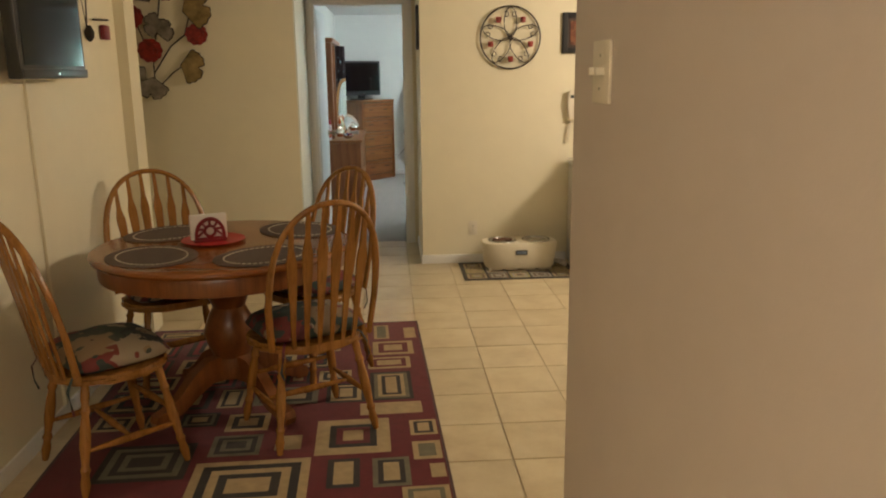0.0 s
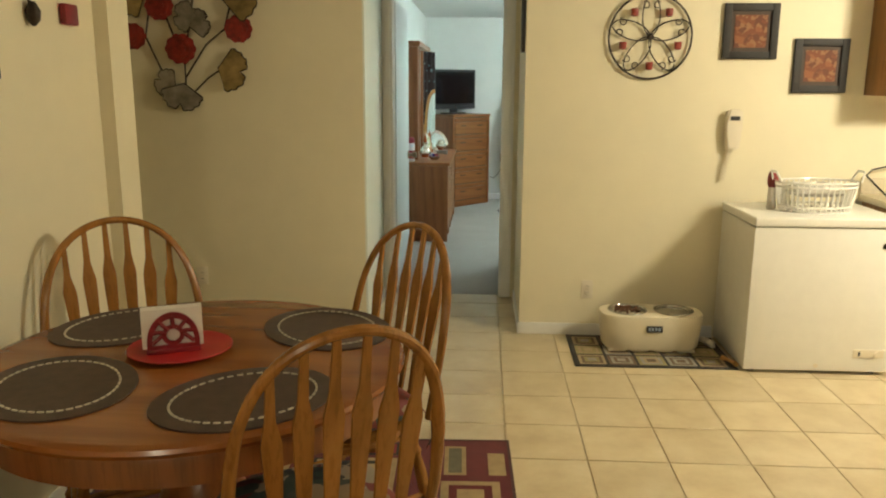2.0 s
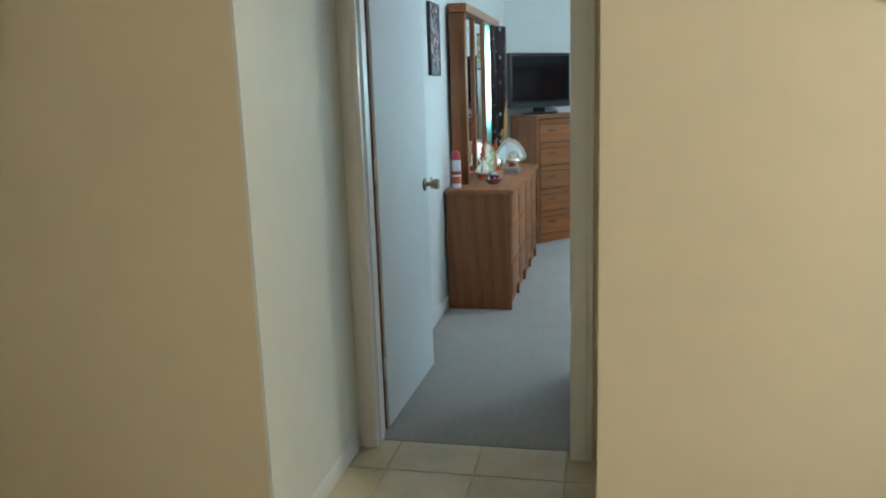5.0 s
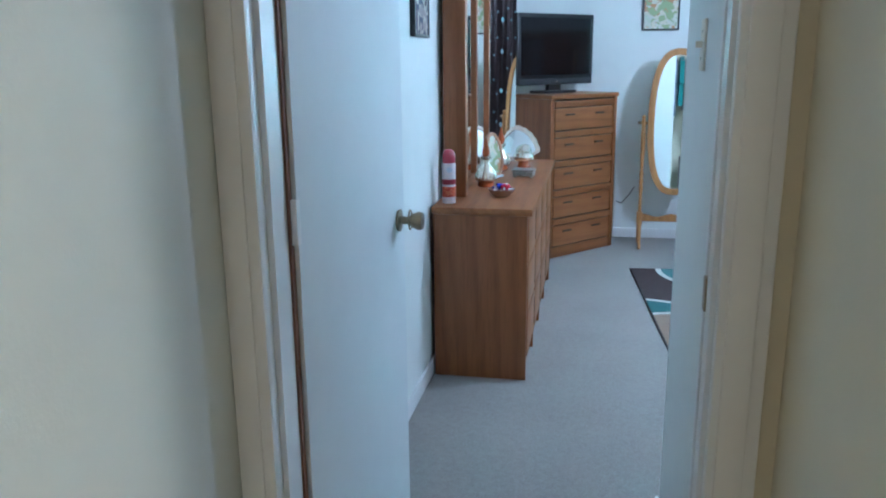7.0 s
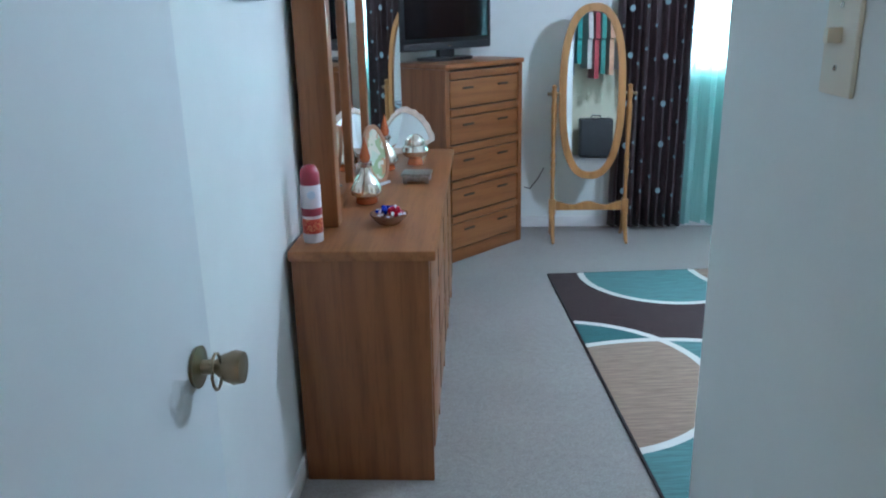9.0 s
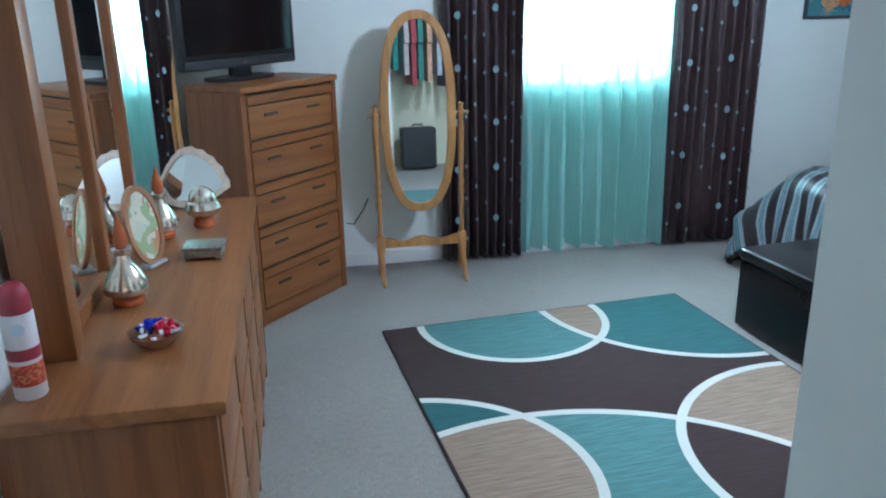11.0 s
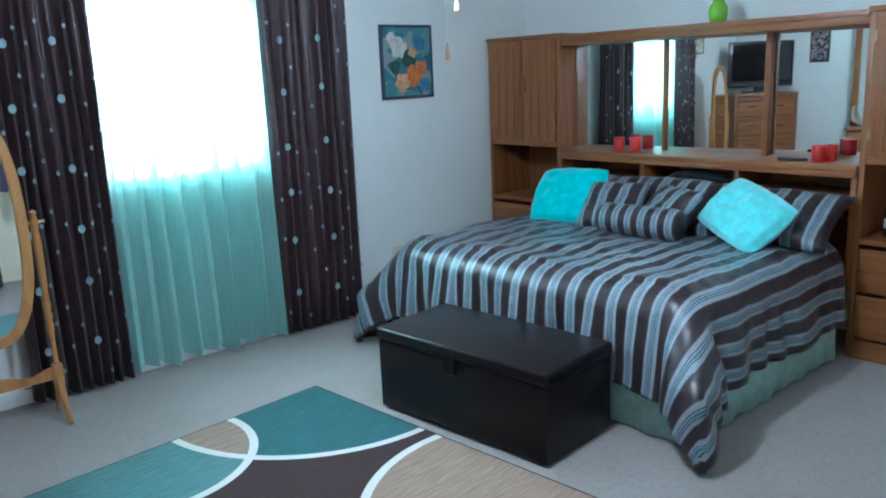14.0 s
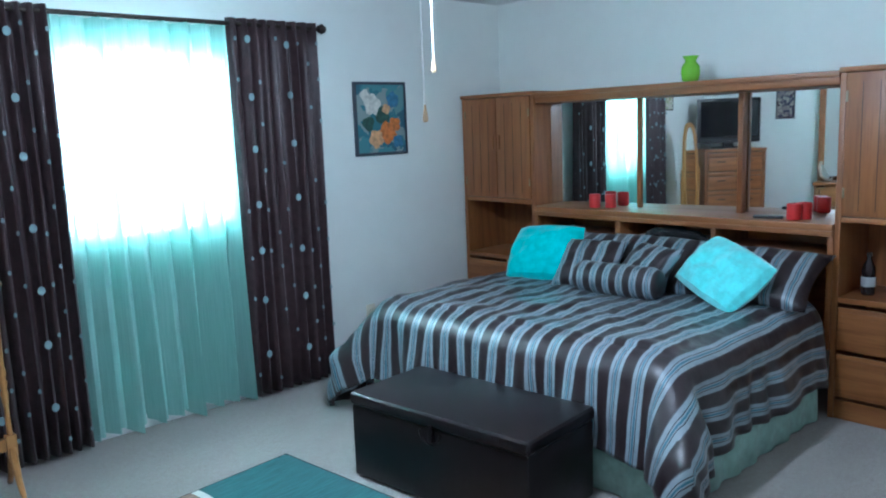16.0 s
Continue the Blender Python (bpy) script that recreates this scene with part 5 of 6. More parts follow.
def flat_tv(name, label, w, h, m, stand=True):
    """Screen faces -y, foot on z = 0."""
    t = thing(name, label, "television", m)
    z = 0.06 if stand else 0.0
    part("housing", box(B(), -w / 2, 0, z, w / 2, 0.05, z + h, bevel=0.012), M_BLACK, t)
    scr, tt, b = nodes("dark_screen_glass")
    b.inputs["Base Color"].default_value, b.inputs["Roughness"].default_value = (0.006, 0.006, 0.008, 1), 0.08
    part("screen", cube(-w / 2 + 0.03, -0.0025, z + 0.07, w / 2 - 0.03, 0.001, z + h - 0.03), scr, t, "glossy dark screen", 0)
    part("speaker_bar", cube(-w / 2 + 0.012, -0.006, z + 0.004, w / 2 - 0.012, 0.004, z + 0.045, bevel=0.004), M_RUBBER, t)
    part("badge", cube(-0.012, -0.009, z + 0.018, 0.012, -0.006, z + 0.026), M_STEEL, t, smooth=0)
    if stand:
        part("neck", cube(-0.06, 0.01, 0.015, 0.06, 0.05, 0.07, bevel=0.006), M_BLACK, t)
        bm = prism(B(), oval(0.2, 0.1, 32, 0, 0.03, 2.6), 0, 0.018)
        part("stand", bm, M_BLACK, t)
    return t


flat_tv("television", "black flat television on the chest of drawers", 0.74, 0.50, pose(1.085, 10.525, 1.165, 0, 0, 46))


def cheval():
    cx, cy = 1.965, 10.64
    c = thing("cheval_mirror", "oval cheval floor mirror in a honey oak stand", "mirror", pose(cx, cy, 0))
    tilt = pose(0, 0, 0.94, 90 - 1.8, 0, 0)
    o, i = oval(0.205, 0.535, 48, power=2.5), oval(0.158, 0.488, 48, power=2.5)
    bm = ring_plate(B(), o, i, -0.014, 0.014, tilt)
    bmesh.ops.bevel(bm, geom=[e for e in bm.edges], offset=0.005, segments=2, affect="EDGES")
    part("oval_frame", bm, M_CHEVAL, c)
    part("mirror_glass", prism(B(), oval(0.165, 0.495, 48, power=2.5), -0.004, 0.004, tilt), M_MIRROR, c, smooth=0)
    part("back_panel", prism(B(), oval(0.19, 0.52, 48, power=2.5), -0.012, -0.005, tilt), M_CHEVAL, c, smooth=0)
    for s in (-1, 1):
        bm = spindle(B(), (s * 0.232, 0, 0.19), (s * 0.232, 0, 1.0), [(0.018, 0), (0.02, 0.06), (0.013, 0.1), (0.011, 0.25), (0.017, 0.33), (0.012, 0.35), (0.018, 0.39), (0.012, 0.41), (0.018, 0.45), (0.012, 0.48), (0.015, 0.6), (0.019, 0.82), (0.014, 0.88), (0.021, 0.93), (0.012, 0.96), (0.017, 0.985), (0.001, 1.0)])
        part("post", bm, M_CHEVAL, c)
        part("post_block", cube(s * 0.232 - 0.022, -0.02, 0.17, s * 0.232 + 0.022, 0.02, 0.27, bevel=0.004), M_CHEVAL, c)
        for k in (-1, 1):
            bm = tube(B(), [(s * 0.232, k * 0.01, 0.21), (s * 0.232, k * 0.035, 0.14), (s * 0.232, k * 0.06, 0.07), (s * 0.232, k * 0.1, 0.02), (s * 0.232, k * 0.118, 0.009)], [0.018, 0.016, 0.014, 0.012, 0.009], 8)
            part("foot", bm, M_CHEVAL, c)
        part("pivot_knob", rod(B(), (s * 0.20, 0, 0.94), (s * 0.275, 0, 0.94), 0.011), M_BRASS, c, "small brass pivot knob")
    out = [(-0.21, 0.20), (0.21, 0.20)] + [(0.21 - 0.42 * k / 16, 0.245 + 0.012 * math.cos(k / 16 * 4 * math.pi)) for k in range(17)]
    part("stretcher", prism(B(), out, -0.011, 0.011, pose(0, 0, 0, 90, 0, 0)), M_CHEVAL, c)
    return c


cheval()


def rug_material():
    m, t, b = nodes("patterned_area_rug")
    tc = t.nodes.new("ShaderNodeTexCoord")
    sep = t.nodes.new("ShaderNodeSeparateXYZ")
    t.links.new(tc.outputs["Object"], sep.inputs[0])
    u, v = sep.outputs[0], sep.outputs[1]

    def dist(cx, cy):
        dx, dy = math_node(t, "SUBTRACT", u, cx), math_node(t, "SUBTRACT", v, -cy)
        return math_node(t, "SQRT", math_node(t, "ADD", math_node(t, "MULTIPLY", dx, dx), math_node(t, "MULTIPLY", dy, dy)))

    def inside(d, r):
        return math_node(t, "LESS_THAN", d, r)

    def both(a, c):
        return math_node(t, "MULTIPLY", a, c)

    def outside(a):
        return math_node(t, "SUBTRACT", 1.0, a)
    circles = [(0.63, 0.06, 0.455), (1.607, -0.034, 0.797), (-0.133, 1.281, 0.583), (0.287, 2.014, 1.07), (1.46, 1.55, 0.69)]
    A, Bc, C1, C2, D = [(dist(cx, cy), r) for cx, cy, r in circles]
    iA, iB, iC, iE, iD = [inside(d, r) for d, r in (A, Bc, C1, C2, D)]
    streak = coords(t, (6, 70, 1))
    n1 = noise_tex(t, streak, 1.2, 5, 0.65)

    def tone(c, k=0.35):
        return ramp(t, n1, [(0.25, shade(c, 1 - k)), (0.75, shade(c, 1 + k))])
    teal, teal2, tan, brown, white = tone((0.10, 0.215, 0.215)), tone((0.035, 0.12, 0.125)), tone((0.30, 0.215, 0.155)), tone((0.040, 0.021, 0.020), 0.35), tone((0.68, 0.67, 0.62), 0.06)
    col = mix(t, iB, brown, teal2)
    col = mix(t, iA, col, mix(t, iB, teal, tan))
    col = mix(t, both(iC, outside(iE)), col, teal2)
    col = mix(t, both(iE, iC), col, tan)
    col = mix(t, both(both(iE, outside(iC)), outside(iD)), col, teal)
    col = mix(t, both(iD, outside(iE)), col, tan)
    col = mix(t, both(iD, iE), col, brown)
    for d, r in (A, Bc, C1, C2, D):
        band = inside(math_node(t, "ABSOLUTE", math_node(t, "SUBTRACT", d, r)), 0.0185)
        col = mix(t, band, col, white)
    t.links.new(col, b.inputs["Base Color"])
    b.inputs["Roughness"].default_value, b.inputs["Sheen Weight"].default_value = 0.95, 0.0
    bump(t, b, noise_tex(t, coords(t), 260, 2.0, 0.8), 0.6, 0.003)
    return m


rug = thing("area_rug", "brown and teal rug with sweeping white curves on the carpet", "rug", pose(1.656, 9.925, 0, 0, 0, 4.8))
part("woven_top", cube(0, -2.25, 0.001, 1.57, 0, 0.012, bevel=0.003), rug_material(), rug)
bm = B()
for b in ((-0.008, -2.258, 0.0, 0, 0.008, 0.01), (1.57, -2.258, 0, 1.578, 0.008, 0.01), (0, 0, 0, 1.57, 0.008, 0.01), (0, -2.258, 0, 1.57, -2.25, 0.01)):
    box(bm, *b)
part("binding", bm, plain("dark_rug_binding", (0.03, 0.022, 0.022), 0.9), rug, "dark bound edge", 0)


def trunk():
    t = thing("storage_trunk", "dark brown leather storage bench at the foot of the bed", "storage bench", pose(3.405, 8.685, 0, 0, 0, 95.3))
    L, W, h = 0.95, 0.46, 0.335
    # local x runs along the bench, local y away from it towards the room
    part("body", box(B(), 0, -W, 0.012, L, 0, h, bevel=0.012), M_LEATHER, t)
    bm = box(B(), -0.008, -W - 0.006, h + 0.003, L + 0.008, 0.008, h + 0.062, bevel=0.022, seg=3)
    part("lid", bm, M_LEATHER, t, "padded leather lid")
    part("seam", cube(0.005, -W + 0.005, h - 0.003, L - 0.005, -0.005, h + 0.006), M_BLACK, t, smooth=0)
    part("latch_strap", cube(L / 2 - 0.012, -0.002, h - 0.07, L / 2 + 0.012, 0.013, h + 0.02, bevel=0.004), M_LEATHER, t, "small leather lid loop")
    bm = tube(B(), [(L / 2 + 0.055 * math.cos(a), 0.012, h - 0.01 - 0.05 * math.sin(a)) for a in [math.pi * k / 10 for k in range(11)]], 0.005, 6)
    part("pull_loop", bm, M_LEATHER, t)
    for x in (0.04, L - 0.04):
        for y in (-0.04, -W + 0.04):
            part("foot", rod(B(), (x, y, 0.0), (x, y, 0.014), 0.018), M_BLACK, t)
    return t


trunk()

BX0, BX1, BY0, BY1, BZ = 3.93, 5.28, 8.40, 10.26, 0.60


def bed():
    b = thing("bed", "king bed with mattress, base and sage green bed skirt", "bed")
    part("base", cube(BX0 + 0.04, BY0 + 0.04, 0.02, BX1, BY1 - 0.04, 0.30), M_DARK_AND_SHADE, b, smooth=0)
    part("mattress", box(B(), BX0 + 0.02, BY0 + 0.02, 0.30, BX1, BY1 - 0.02, 0.555, bevel=0.05, seg=3), fabric("white_ticking", (0.6, 0.6, 0.58)), b)
    rnd = random.Random(5)
    pts = []
    for i in range(181):
        f = i / 180
        L1, L2 = BX1 - BX0, BY1 - BY0
        s = f * (2 * L1 + L2)
        if s < L1:
            x, y, nx, ny = BX1 - s, BY0, 0, -1
        elif s < L1 + L2:
            x, y, nx, ny = BX0, BY0 + s - L1, -1, 0
        else:
            x, y, nx, ny = BX0 + s - L1 - L2, BY1, 0, 1
        k = 0.008 * math.sin(s * 38) + 0.006 * math.sin(s * 17 + 1)
        pts.append((x, y, nx, ny, k))
    bm = B()
    hi = [bm.verts.new((x + nx * 0.2 * k, y + ny * 0.2 * k, 0.36)) for x, y, nx, ny, k in pts]
    lo = [bm.verts.new((x + nx * (k + 0.012), y + ny * (k + 0.012), 0.012)) for x, y, nx, ny, k in pts]
    for i in range(180):
        bm.faces.new((hi[i], hi[i + 1], lo[i + 1], lo[i]))
    solid(part("bed_skirt", bm, M_SKIRT, b, "sage green gathered bed skirt", 60), 0.004)
    return b


bed()


def drape(d):
    """How far out and down a cloth goes d metres past a rounded edge."""
    r = 0.11
    q = r * math.pi / 2
    if d <= 0:
        return 0.0, 0.0
    if d < q:
        a = d / r
        return r * math.sin(a), r * (1 - math.cos(a))
    return r + 0.10 * (d - q), r + (d - q) * 0.99


def comforter():
    bm = B()
    uvl = bm.loops.layers.uv.new("UVMap")
    nu, nv = 92, 120
    over_foot, over_l, over_r = 0.47, 0.58, 0.46
    U = (BX1 - BX0 - 0.02) - 0.10 + over_foot
    v0, v1 = BY0 + 0.10 - over_r, BY1 - 0.10 + over_l
    grid = []
    for i in range(nu + 1):
        u = U * i / nu
        row = []
        for j in range(nv + 1):
            v = v0 + (v1 - v0) * j / nv
            du = max(0.0, u - (BX1 - 0.02 - BX0 - 0.10))
            dv = max(0.0, v - (BY1 - 0.10)) - max(0.0, (BY0 + 0.10) - v)
            x = BX1 - 0.02 - min(u, BX1 - 0.02 - BX0 - 0.10)
            y = min(max(v, BY0 + 0.10), BY1 - 0.10)
            d = math.hypot(du, dv)
            z = BZ
            puff = 0.018 * noise.noise((u * 3.2, v * 3.2, 0.3)) + 0.011 * noise.noise((u * 9, v * 9, 2.1)) + 0.004 * noise.noise((u * 22, v * 16, 5.0))
            quilt = 0.006 * math.cos(u * 2 * math.pi / 0.5) * math.cos(v * 2 * math.pi / 0.5)
            if d > 0:
                side, down = drape(d)
                down = min(down, 0.585)
                ox, oy = -du / d, dv / d
                w = min(1.0, max(0.0, (d - 0.12) / 0.25))
                s = v if du > abs(dv) else u
                ripple = w * (0.024 * math.sin(s * 15 + 1.6 * math.sin(s * 5)) + 0.012 * math.sin(s * 31 + 2.0 * math.sin(s * 9)) + 0.022 * noise.noise((u * 5, v * 5, 4.2)))
                corner = min(du, abs(dv)) / d if d else 0
                side += ripple + w * corner * 0.30
                x += ox * side
                y += oy * side
                z -= down
                z += puff * 0.6
            else:
                z += puff + quilt + 0.012
            if z < 0.62 and x > BX0 + 0.12 and abs(dv) == 0 and du == 0:
                z = max(z, 0.59)
            row.append((bm.verts.new((x, y, max(z, 0.02))), u, v))
        grid.append(row)
    for a, b in zip(grid, grid[1:]):
        for j in range(nv):
            q = (a[j], a[j + 1], b[j + 1], b[j])
            f = bm.faces.new([k[0] for k in q])
            for loop, k in zip(f.loops, q):
                loop[uvl].uv = (k[1], k[2])
    edge = [r[0][0].co.copy() for r in grid] + [k[0].co.copy() for k in grid[-1][1:]] + [r[-1][0].co.copy() for r in grid[-2::-1]]
    ob = solo("comforter", bm, M_STRIPE, "brown, silver and blue striped satin comforter on the bed", "comforter", smooth=180)
    solid(ob, 0.02).modifiers["thickness"].offset = 1.0
    part("hem_piping", tube(B(), [p + Vector((0, 0, 0.004)) for p in edge], 0.009, 6), M_CURTAIN, ob, "dark brown piped hem")
    return ob


comforter()


def cushion_mesh(w, h, d, n=18, wrinkle=0.01, seed=0, pinch=0.1, soft_corner=0.0):
    """A stuffed square in the x-z plane, thickness along y, with UVs across x."""
    bm = B()
    uvl = bm.loops.layers.uv.new("UVMap")
    for side in (-1, 1):
        grid = []
        for i in range(n + 1):
            row = []
            for j in range(n + 1):
                a, c = 2 * i / n - 1, 2 * j / n - 1
                t = max(0.0, (1 - abs(a) ** 2.6) * (1 - abs(c) ** 2.6)) ** 0.5
                k = 1 - pinch * (1 - abs(c) ** 2) * abs(a) ** 3
                k2 = 1 - pinch * (1 - abs(a) ** 2) * abs(c) ** 3
                corner = 1 - soft_corner * (a * c) ** 2
                x, z = a * k * corner * w / 2, c * k2 * corner * h / 2
                y = side * d / 2 * t + wrinkle * t * noise.noise((a * 2.5 + seed, c * 2.5, side))
                row.append((bm.verts.new((x, y, z)), x, z))
            grid.append(row)
        for r0, r1 in zip(grid, grid[1:]):
            for j in range(n):
                q = (r0[j], r0[j + 1], r1[j + 1], r1[j])
                if side > 0:
                    q = q[::-1]
                f = bm.faces.new([k[0] for k in q])
                for loop, k in zip(f.loops, q):
                    loop[uvl].uv = (k[2], k[1])
    bmesh.ops.remove_doubles(bm, verts=bm.verts, dist=0.0005)
    return bm


def fluff(bm, length, seed):
    """Short plush tufts standing off the faces."""
    rnd = random.Random(seed)
    bm.normal_update()
    spots = []
    for f in list(bm.faces):
        c, n = f.calc_center_median(), f.normal.copy()
        vs = [v.co.copy() for v in f.verts]
        for _ in range(7):
            a, b2 = rnd.random(), rnd.random()
            p = vs[0].lerp(vs[1], a).lerp(vs[3 % len(vs)].lerp(vs[2 % len(vs)], a), b2)
            spots.append((p, n))
    for p, n in spots:
        tilt = Vector((rnd.uniform(-1, 1), rnd.uniform(-1, 1), rnd.uniform(-1, 1))) * 0.7
        d = (n + tilt).normalized() * length * rnd.uniform(0.6, 1.2)
        s = n.cross(Vector((rnd.uniform(-1, 1), rnd.uniform(-1, 1), rnd.uniform(-1, 1)))).normalized() * 0.0035
        bm.faces.new((bm.verts.new(p - s), bm.verts.new(p + s), bm.verts.new(p + d)))
    return bm


def pillow(name, label, w, h, d, m, mat, seed, plush=0.0, group=""):
    bm = cushion_mesh(w, h, d, seed=seed, wrinkle=0.02 if plush else 0.018, pinch=-0.01 if plush else 0.1, soft_corner=0.07 if plush else 0.0)
    if plush:
        fluff(bm, plush, seed)
    return solo(name, bm, mat, label, "pillow", "", group, m, 0 if plush else 180)


# pose: width along world y, facing -x, leaning back towards the headboard
def lean(x, y, z, back, turn=0.0, roll=0.0):
    return pose(x, y, z) @ pose(0, 0, 0, 0, 0, -90 + turn) @ pose(0, 0, 0, -back, 0, 0) @ pose(0, 0, 0, 0, roll, 0)


for y, s in ((9.80, 1), (8.72, 2)):
    pillow("pillow_sham", "striped satin pillow sham propped at the headboard", 0.78, 0.40, 0.18, lean(5.13, y, 0.735, 56), M_STRIPE, s, 0, "striped shams")
pillow("pillow_sham", "striped satin pillow sham propped at the headboard", 0.60, 0.38, 0.17, lean(5.12, 9.27, 0.745, 48), M_STRIPE, 3, 0, "striped shams")
pillow("plush_pillow", "bright turquoise shaggy plush throw pillow", 0.46, 0.37, 0.16, lean(4.93, 9.84, 0.775, 40, 8, -4), M_TEAL, 4, 0.016, "plush pillows")
pillow("plush_pillow", "light turquoise shaggy plush throw pillow turned on its corner", 0.46, 0.33, 0.17, lean(4.95, 8.73, 0.77, 46, -8, 22), M_TEAL2, 5, 0.016, "plush pillows")
pillow("throw_pillow", "small square striped satin throw pillow", 0.38, 0.34, 0.14, lean(4.90, 9.50, 0.745, 45, 10), M_STRIPE, 6, 0, "small striped pillows")
pillow("throw_pillow", "small square striped satin throw pillow", 0.36, 0.34, 0.14, lean(4.92, 9.16, 0.745, 45, -25), M_STRIPE, 7, 0, "small striped pillows")
bm = B()
uvl = bm.loops.layers.uv.new("UVMap")
prof = [(0.004, -0.255), (0.05, -0.25), (0.075, -0.235), (0.086, -0.2), (0.084, -0.1), (0.087, 0.0), (0.084, 0.1), (0.086, 0.2), (0.075, 0.235), (0.05, 0.25), (0.004, 0.255)]
lathe(bm, prof, seg=28)
for f in bm.faces:
    for l in f.loops:
        l[uvl].uv = (l.vert.co.x, l.vert.co.z * 1.4)
solo("bolster_pillow", bm, M_STRIPE, "round striped satin bolster lying on the comforter", "pillow", m=pose(4.78, 9.23, 0.705) @ pose(0, 0, 0, 90, 0, 3), smooth=180)


def headboard():
    xf, xb = 5.36, 5.77
    # towers
    for name, y0, y1, label in (("bed_tower", 10.27, 10.93, "oak bedside tower with two upper doors and an open niche"), ("bed_tower", 7.70, 8.37, "oak bedside tower with upper doors, niche and nightstand drawers")):
        t = thing(name, label, "cabinet", group="bed towers")
        top = 1.742
        bm = B()
        for a, b in ((y0, y0 + 0.028), (y1 - 0.028, y1)):
            box(bm, xf, a, 0, xb, b, top - 0.025, bevel=0.004)
        box(bm, xb - 0.012, y0 + 0.028, 0.05, xb, y1 - 0.028, top - 0.025)
        part("body", bm, M_BOAKZ, t)
        part("top", cube(xf - 0.012, y0 - 0.004, top - 0.025, xb, y1 + 0.004, top, bevel=0.006), M_BOAK, t)
        for z in (1.0, 0.60):
            part("shelf", cube(xf + 0.002, y0 + 0.028, z, xb - 0.012, y1 - 0.028, z + 0.028, bevel=0.004), M_BOAK, t)
        part("plinth", cube(xf + 0.012, y0 + 0.028, 0, xb - 0.012, y1 - 0.028, 0.10), M_BOAK, t)
        ym = (y0 + y1) / 2
        for a, b, hy in ((y0 + 0.03, ym - 0.002, ym - 0.03), (ym + 0.002, y1 - 0.03, ym + 0.03)):
            d = part("door", box(B(), xf - 0.006, a, 1.032, xf + 0.016, b, top - 0.028, bevel=0.005), M_BOAKZ, t)
            n = 4
            for k in range(1, n):
                yy = a + (b - a) * k / n
                # Shade between the planks, as a dark strip on the door face.
                part("groove_shade", cube(xf - 0.0075, yy - 0.0015, 1.06, xf - 0.0055, yy + 0.0015, top - 0.07), M_DARK_AND_SHADE, d, smooth=0)
            part("handle", cube(xf - 0.014, hy - 0.005, 1.36, xf - 0.005, hy + 0.005, 1.46, bevel=0.003), M_BOAKZ, d, "slim oak pull")
            for z in (1.12, 1.58):
                hinge_y = a + 0.006 if hy > ym - 0.04 and hy < ym else b - 0.006
                part("hinge", cube(xf - 0.011, hinge_y - 0.005, z, xf - 0.004, hinge_y + 0.005, z + 0.05, bevel=0.002), M_BRASS, d, "brass hinge")
        for z0, z1 in ((0.36, 0.58), (0.12, 0.34)):
            d = part("drawer_front", box(B(), xf - 0.006, y0 + 0.032, z0, xf + 0.014, y1 - 0.032, z1, bevel=0.006), M_BOAK, t)
            part("drawer_rail", cube(xf - 0.012, y0 + 0.036, z1 - 0.045, xf - 0.004, y1 - 0.036, z1 - 0.02, bevel=0.004), M_BOAK, d)
            # The recess is drawn as its shade, a dark bar.
            part("handle", cube(xf - 0.013, ym - 0.05, z0 + 0.095, xf - 0.005, ym + 0.05, z0 + 0.11, bevel=0.003), M_DARK_AND_SHADE, d, "recessed pull, its shade a dark bar")
    h = thing("headboard", "oak bookcase headboard with three mirror panels between the towers", "headboard")
    y0, y1 = 8.372, 10.268
    part("top_rail", cube(xf + 0.01, y0, 1.66, xb, y1, 1.73, bevel=0.01), M_BOAK, h)
    part("rail_lip", cube(xf - 0.004, y0, 1.70, xf + 0.012, y1, 1.728, bevel=0.004), M_BOAK, h)
    part("shelf", cube(xf - 0.02, y0, 0.955, xb, y1, 0.99, bevel=0.006), M_BOAK, h)
    part("shelf_lip", cube(xf - 0.026, y0, 0.93, xf - 0.008, y1, 0.956, bevel=0.004), M_BOAK, h)
    part("back", cube(xb - 0.02, y0, 0.3, xb - 0.008, y1, 1.66), M_BOAK, h)
    for y in (y0 + 0.012, 9.0, 9.62, y1 - 0.012):
        part("post", cube(xf - 0.008, y - 0.014, 0.35, xb - 0.02, y + 0.014, 0.954, bevel=0.003), M_BOAKZ, h)
    part("lower_shelf", cube(xf, y0, 0.80, xb - 0.02, y1, 0.822), M_BOAK, h)
    xm = xb - 0.17

    def mirror_slab(x, a, b):
        """A mirror panel turned a little towards the door."""
        bm = cube(x, a, 0.99, x + 0.006, b, 1.66)
        for v in bm.verts:
            v.co.x -= 0.075 * (v.co.y - 9.32)
        return bm
    for a, b in ((y0 + 0.01, 8.94), (8.98, 9.585), (9.625, y1 - 0.01)):
        part("mirror_panel", mirror_slab(xm, a, b), M_MIRROR, h, "mirror panel", 0)
    for y in (8.96, 9.605):
        part("divider", cube(xm - 0.034, y - 0.015, 0.99, xm + 0.03, y + 0.015, 1.66, bevel=0.004), M_BOAKZ, h)
    return h


headboard()


def vase():
    bm = B()
    lathe(bm, [(0.036, 0), (0.045, 0.01), (0.052, 0.05), (0.048, 0.085), (0.03, 0.11), (0.032, 0.122), (0.045, 0.14), (0.042, 0.14), (0.028, 0.12), (0.024, 0.105)], seg=28)
    return solo("vase", bm, plain("lime_green_glass", (0.22, 0.50, 0.03), 0.2, var=0.08), "small lime green glass vase on the headboard", "vase", m=pose(5.45, 9.20, 1.73), smooth=60)


vase()


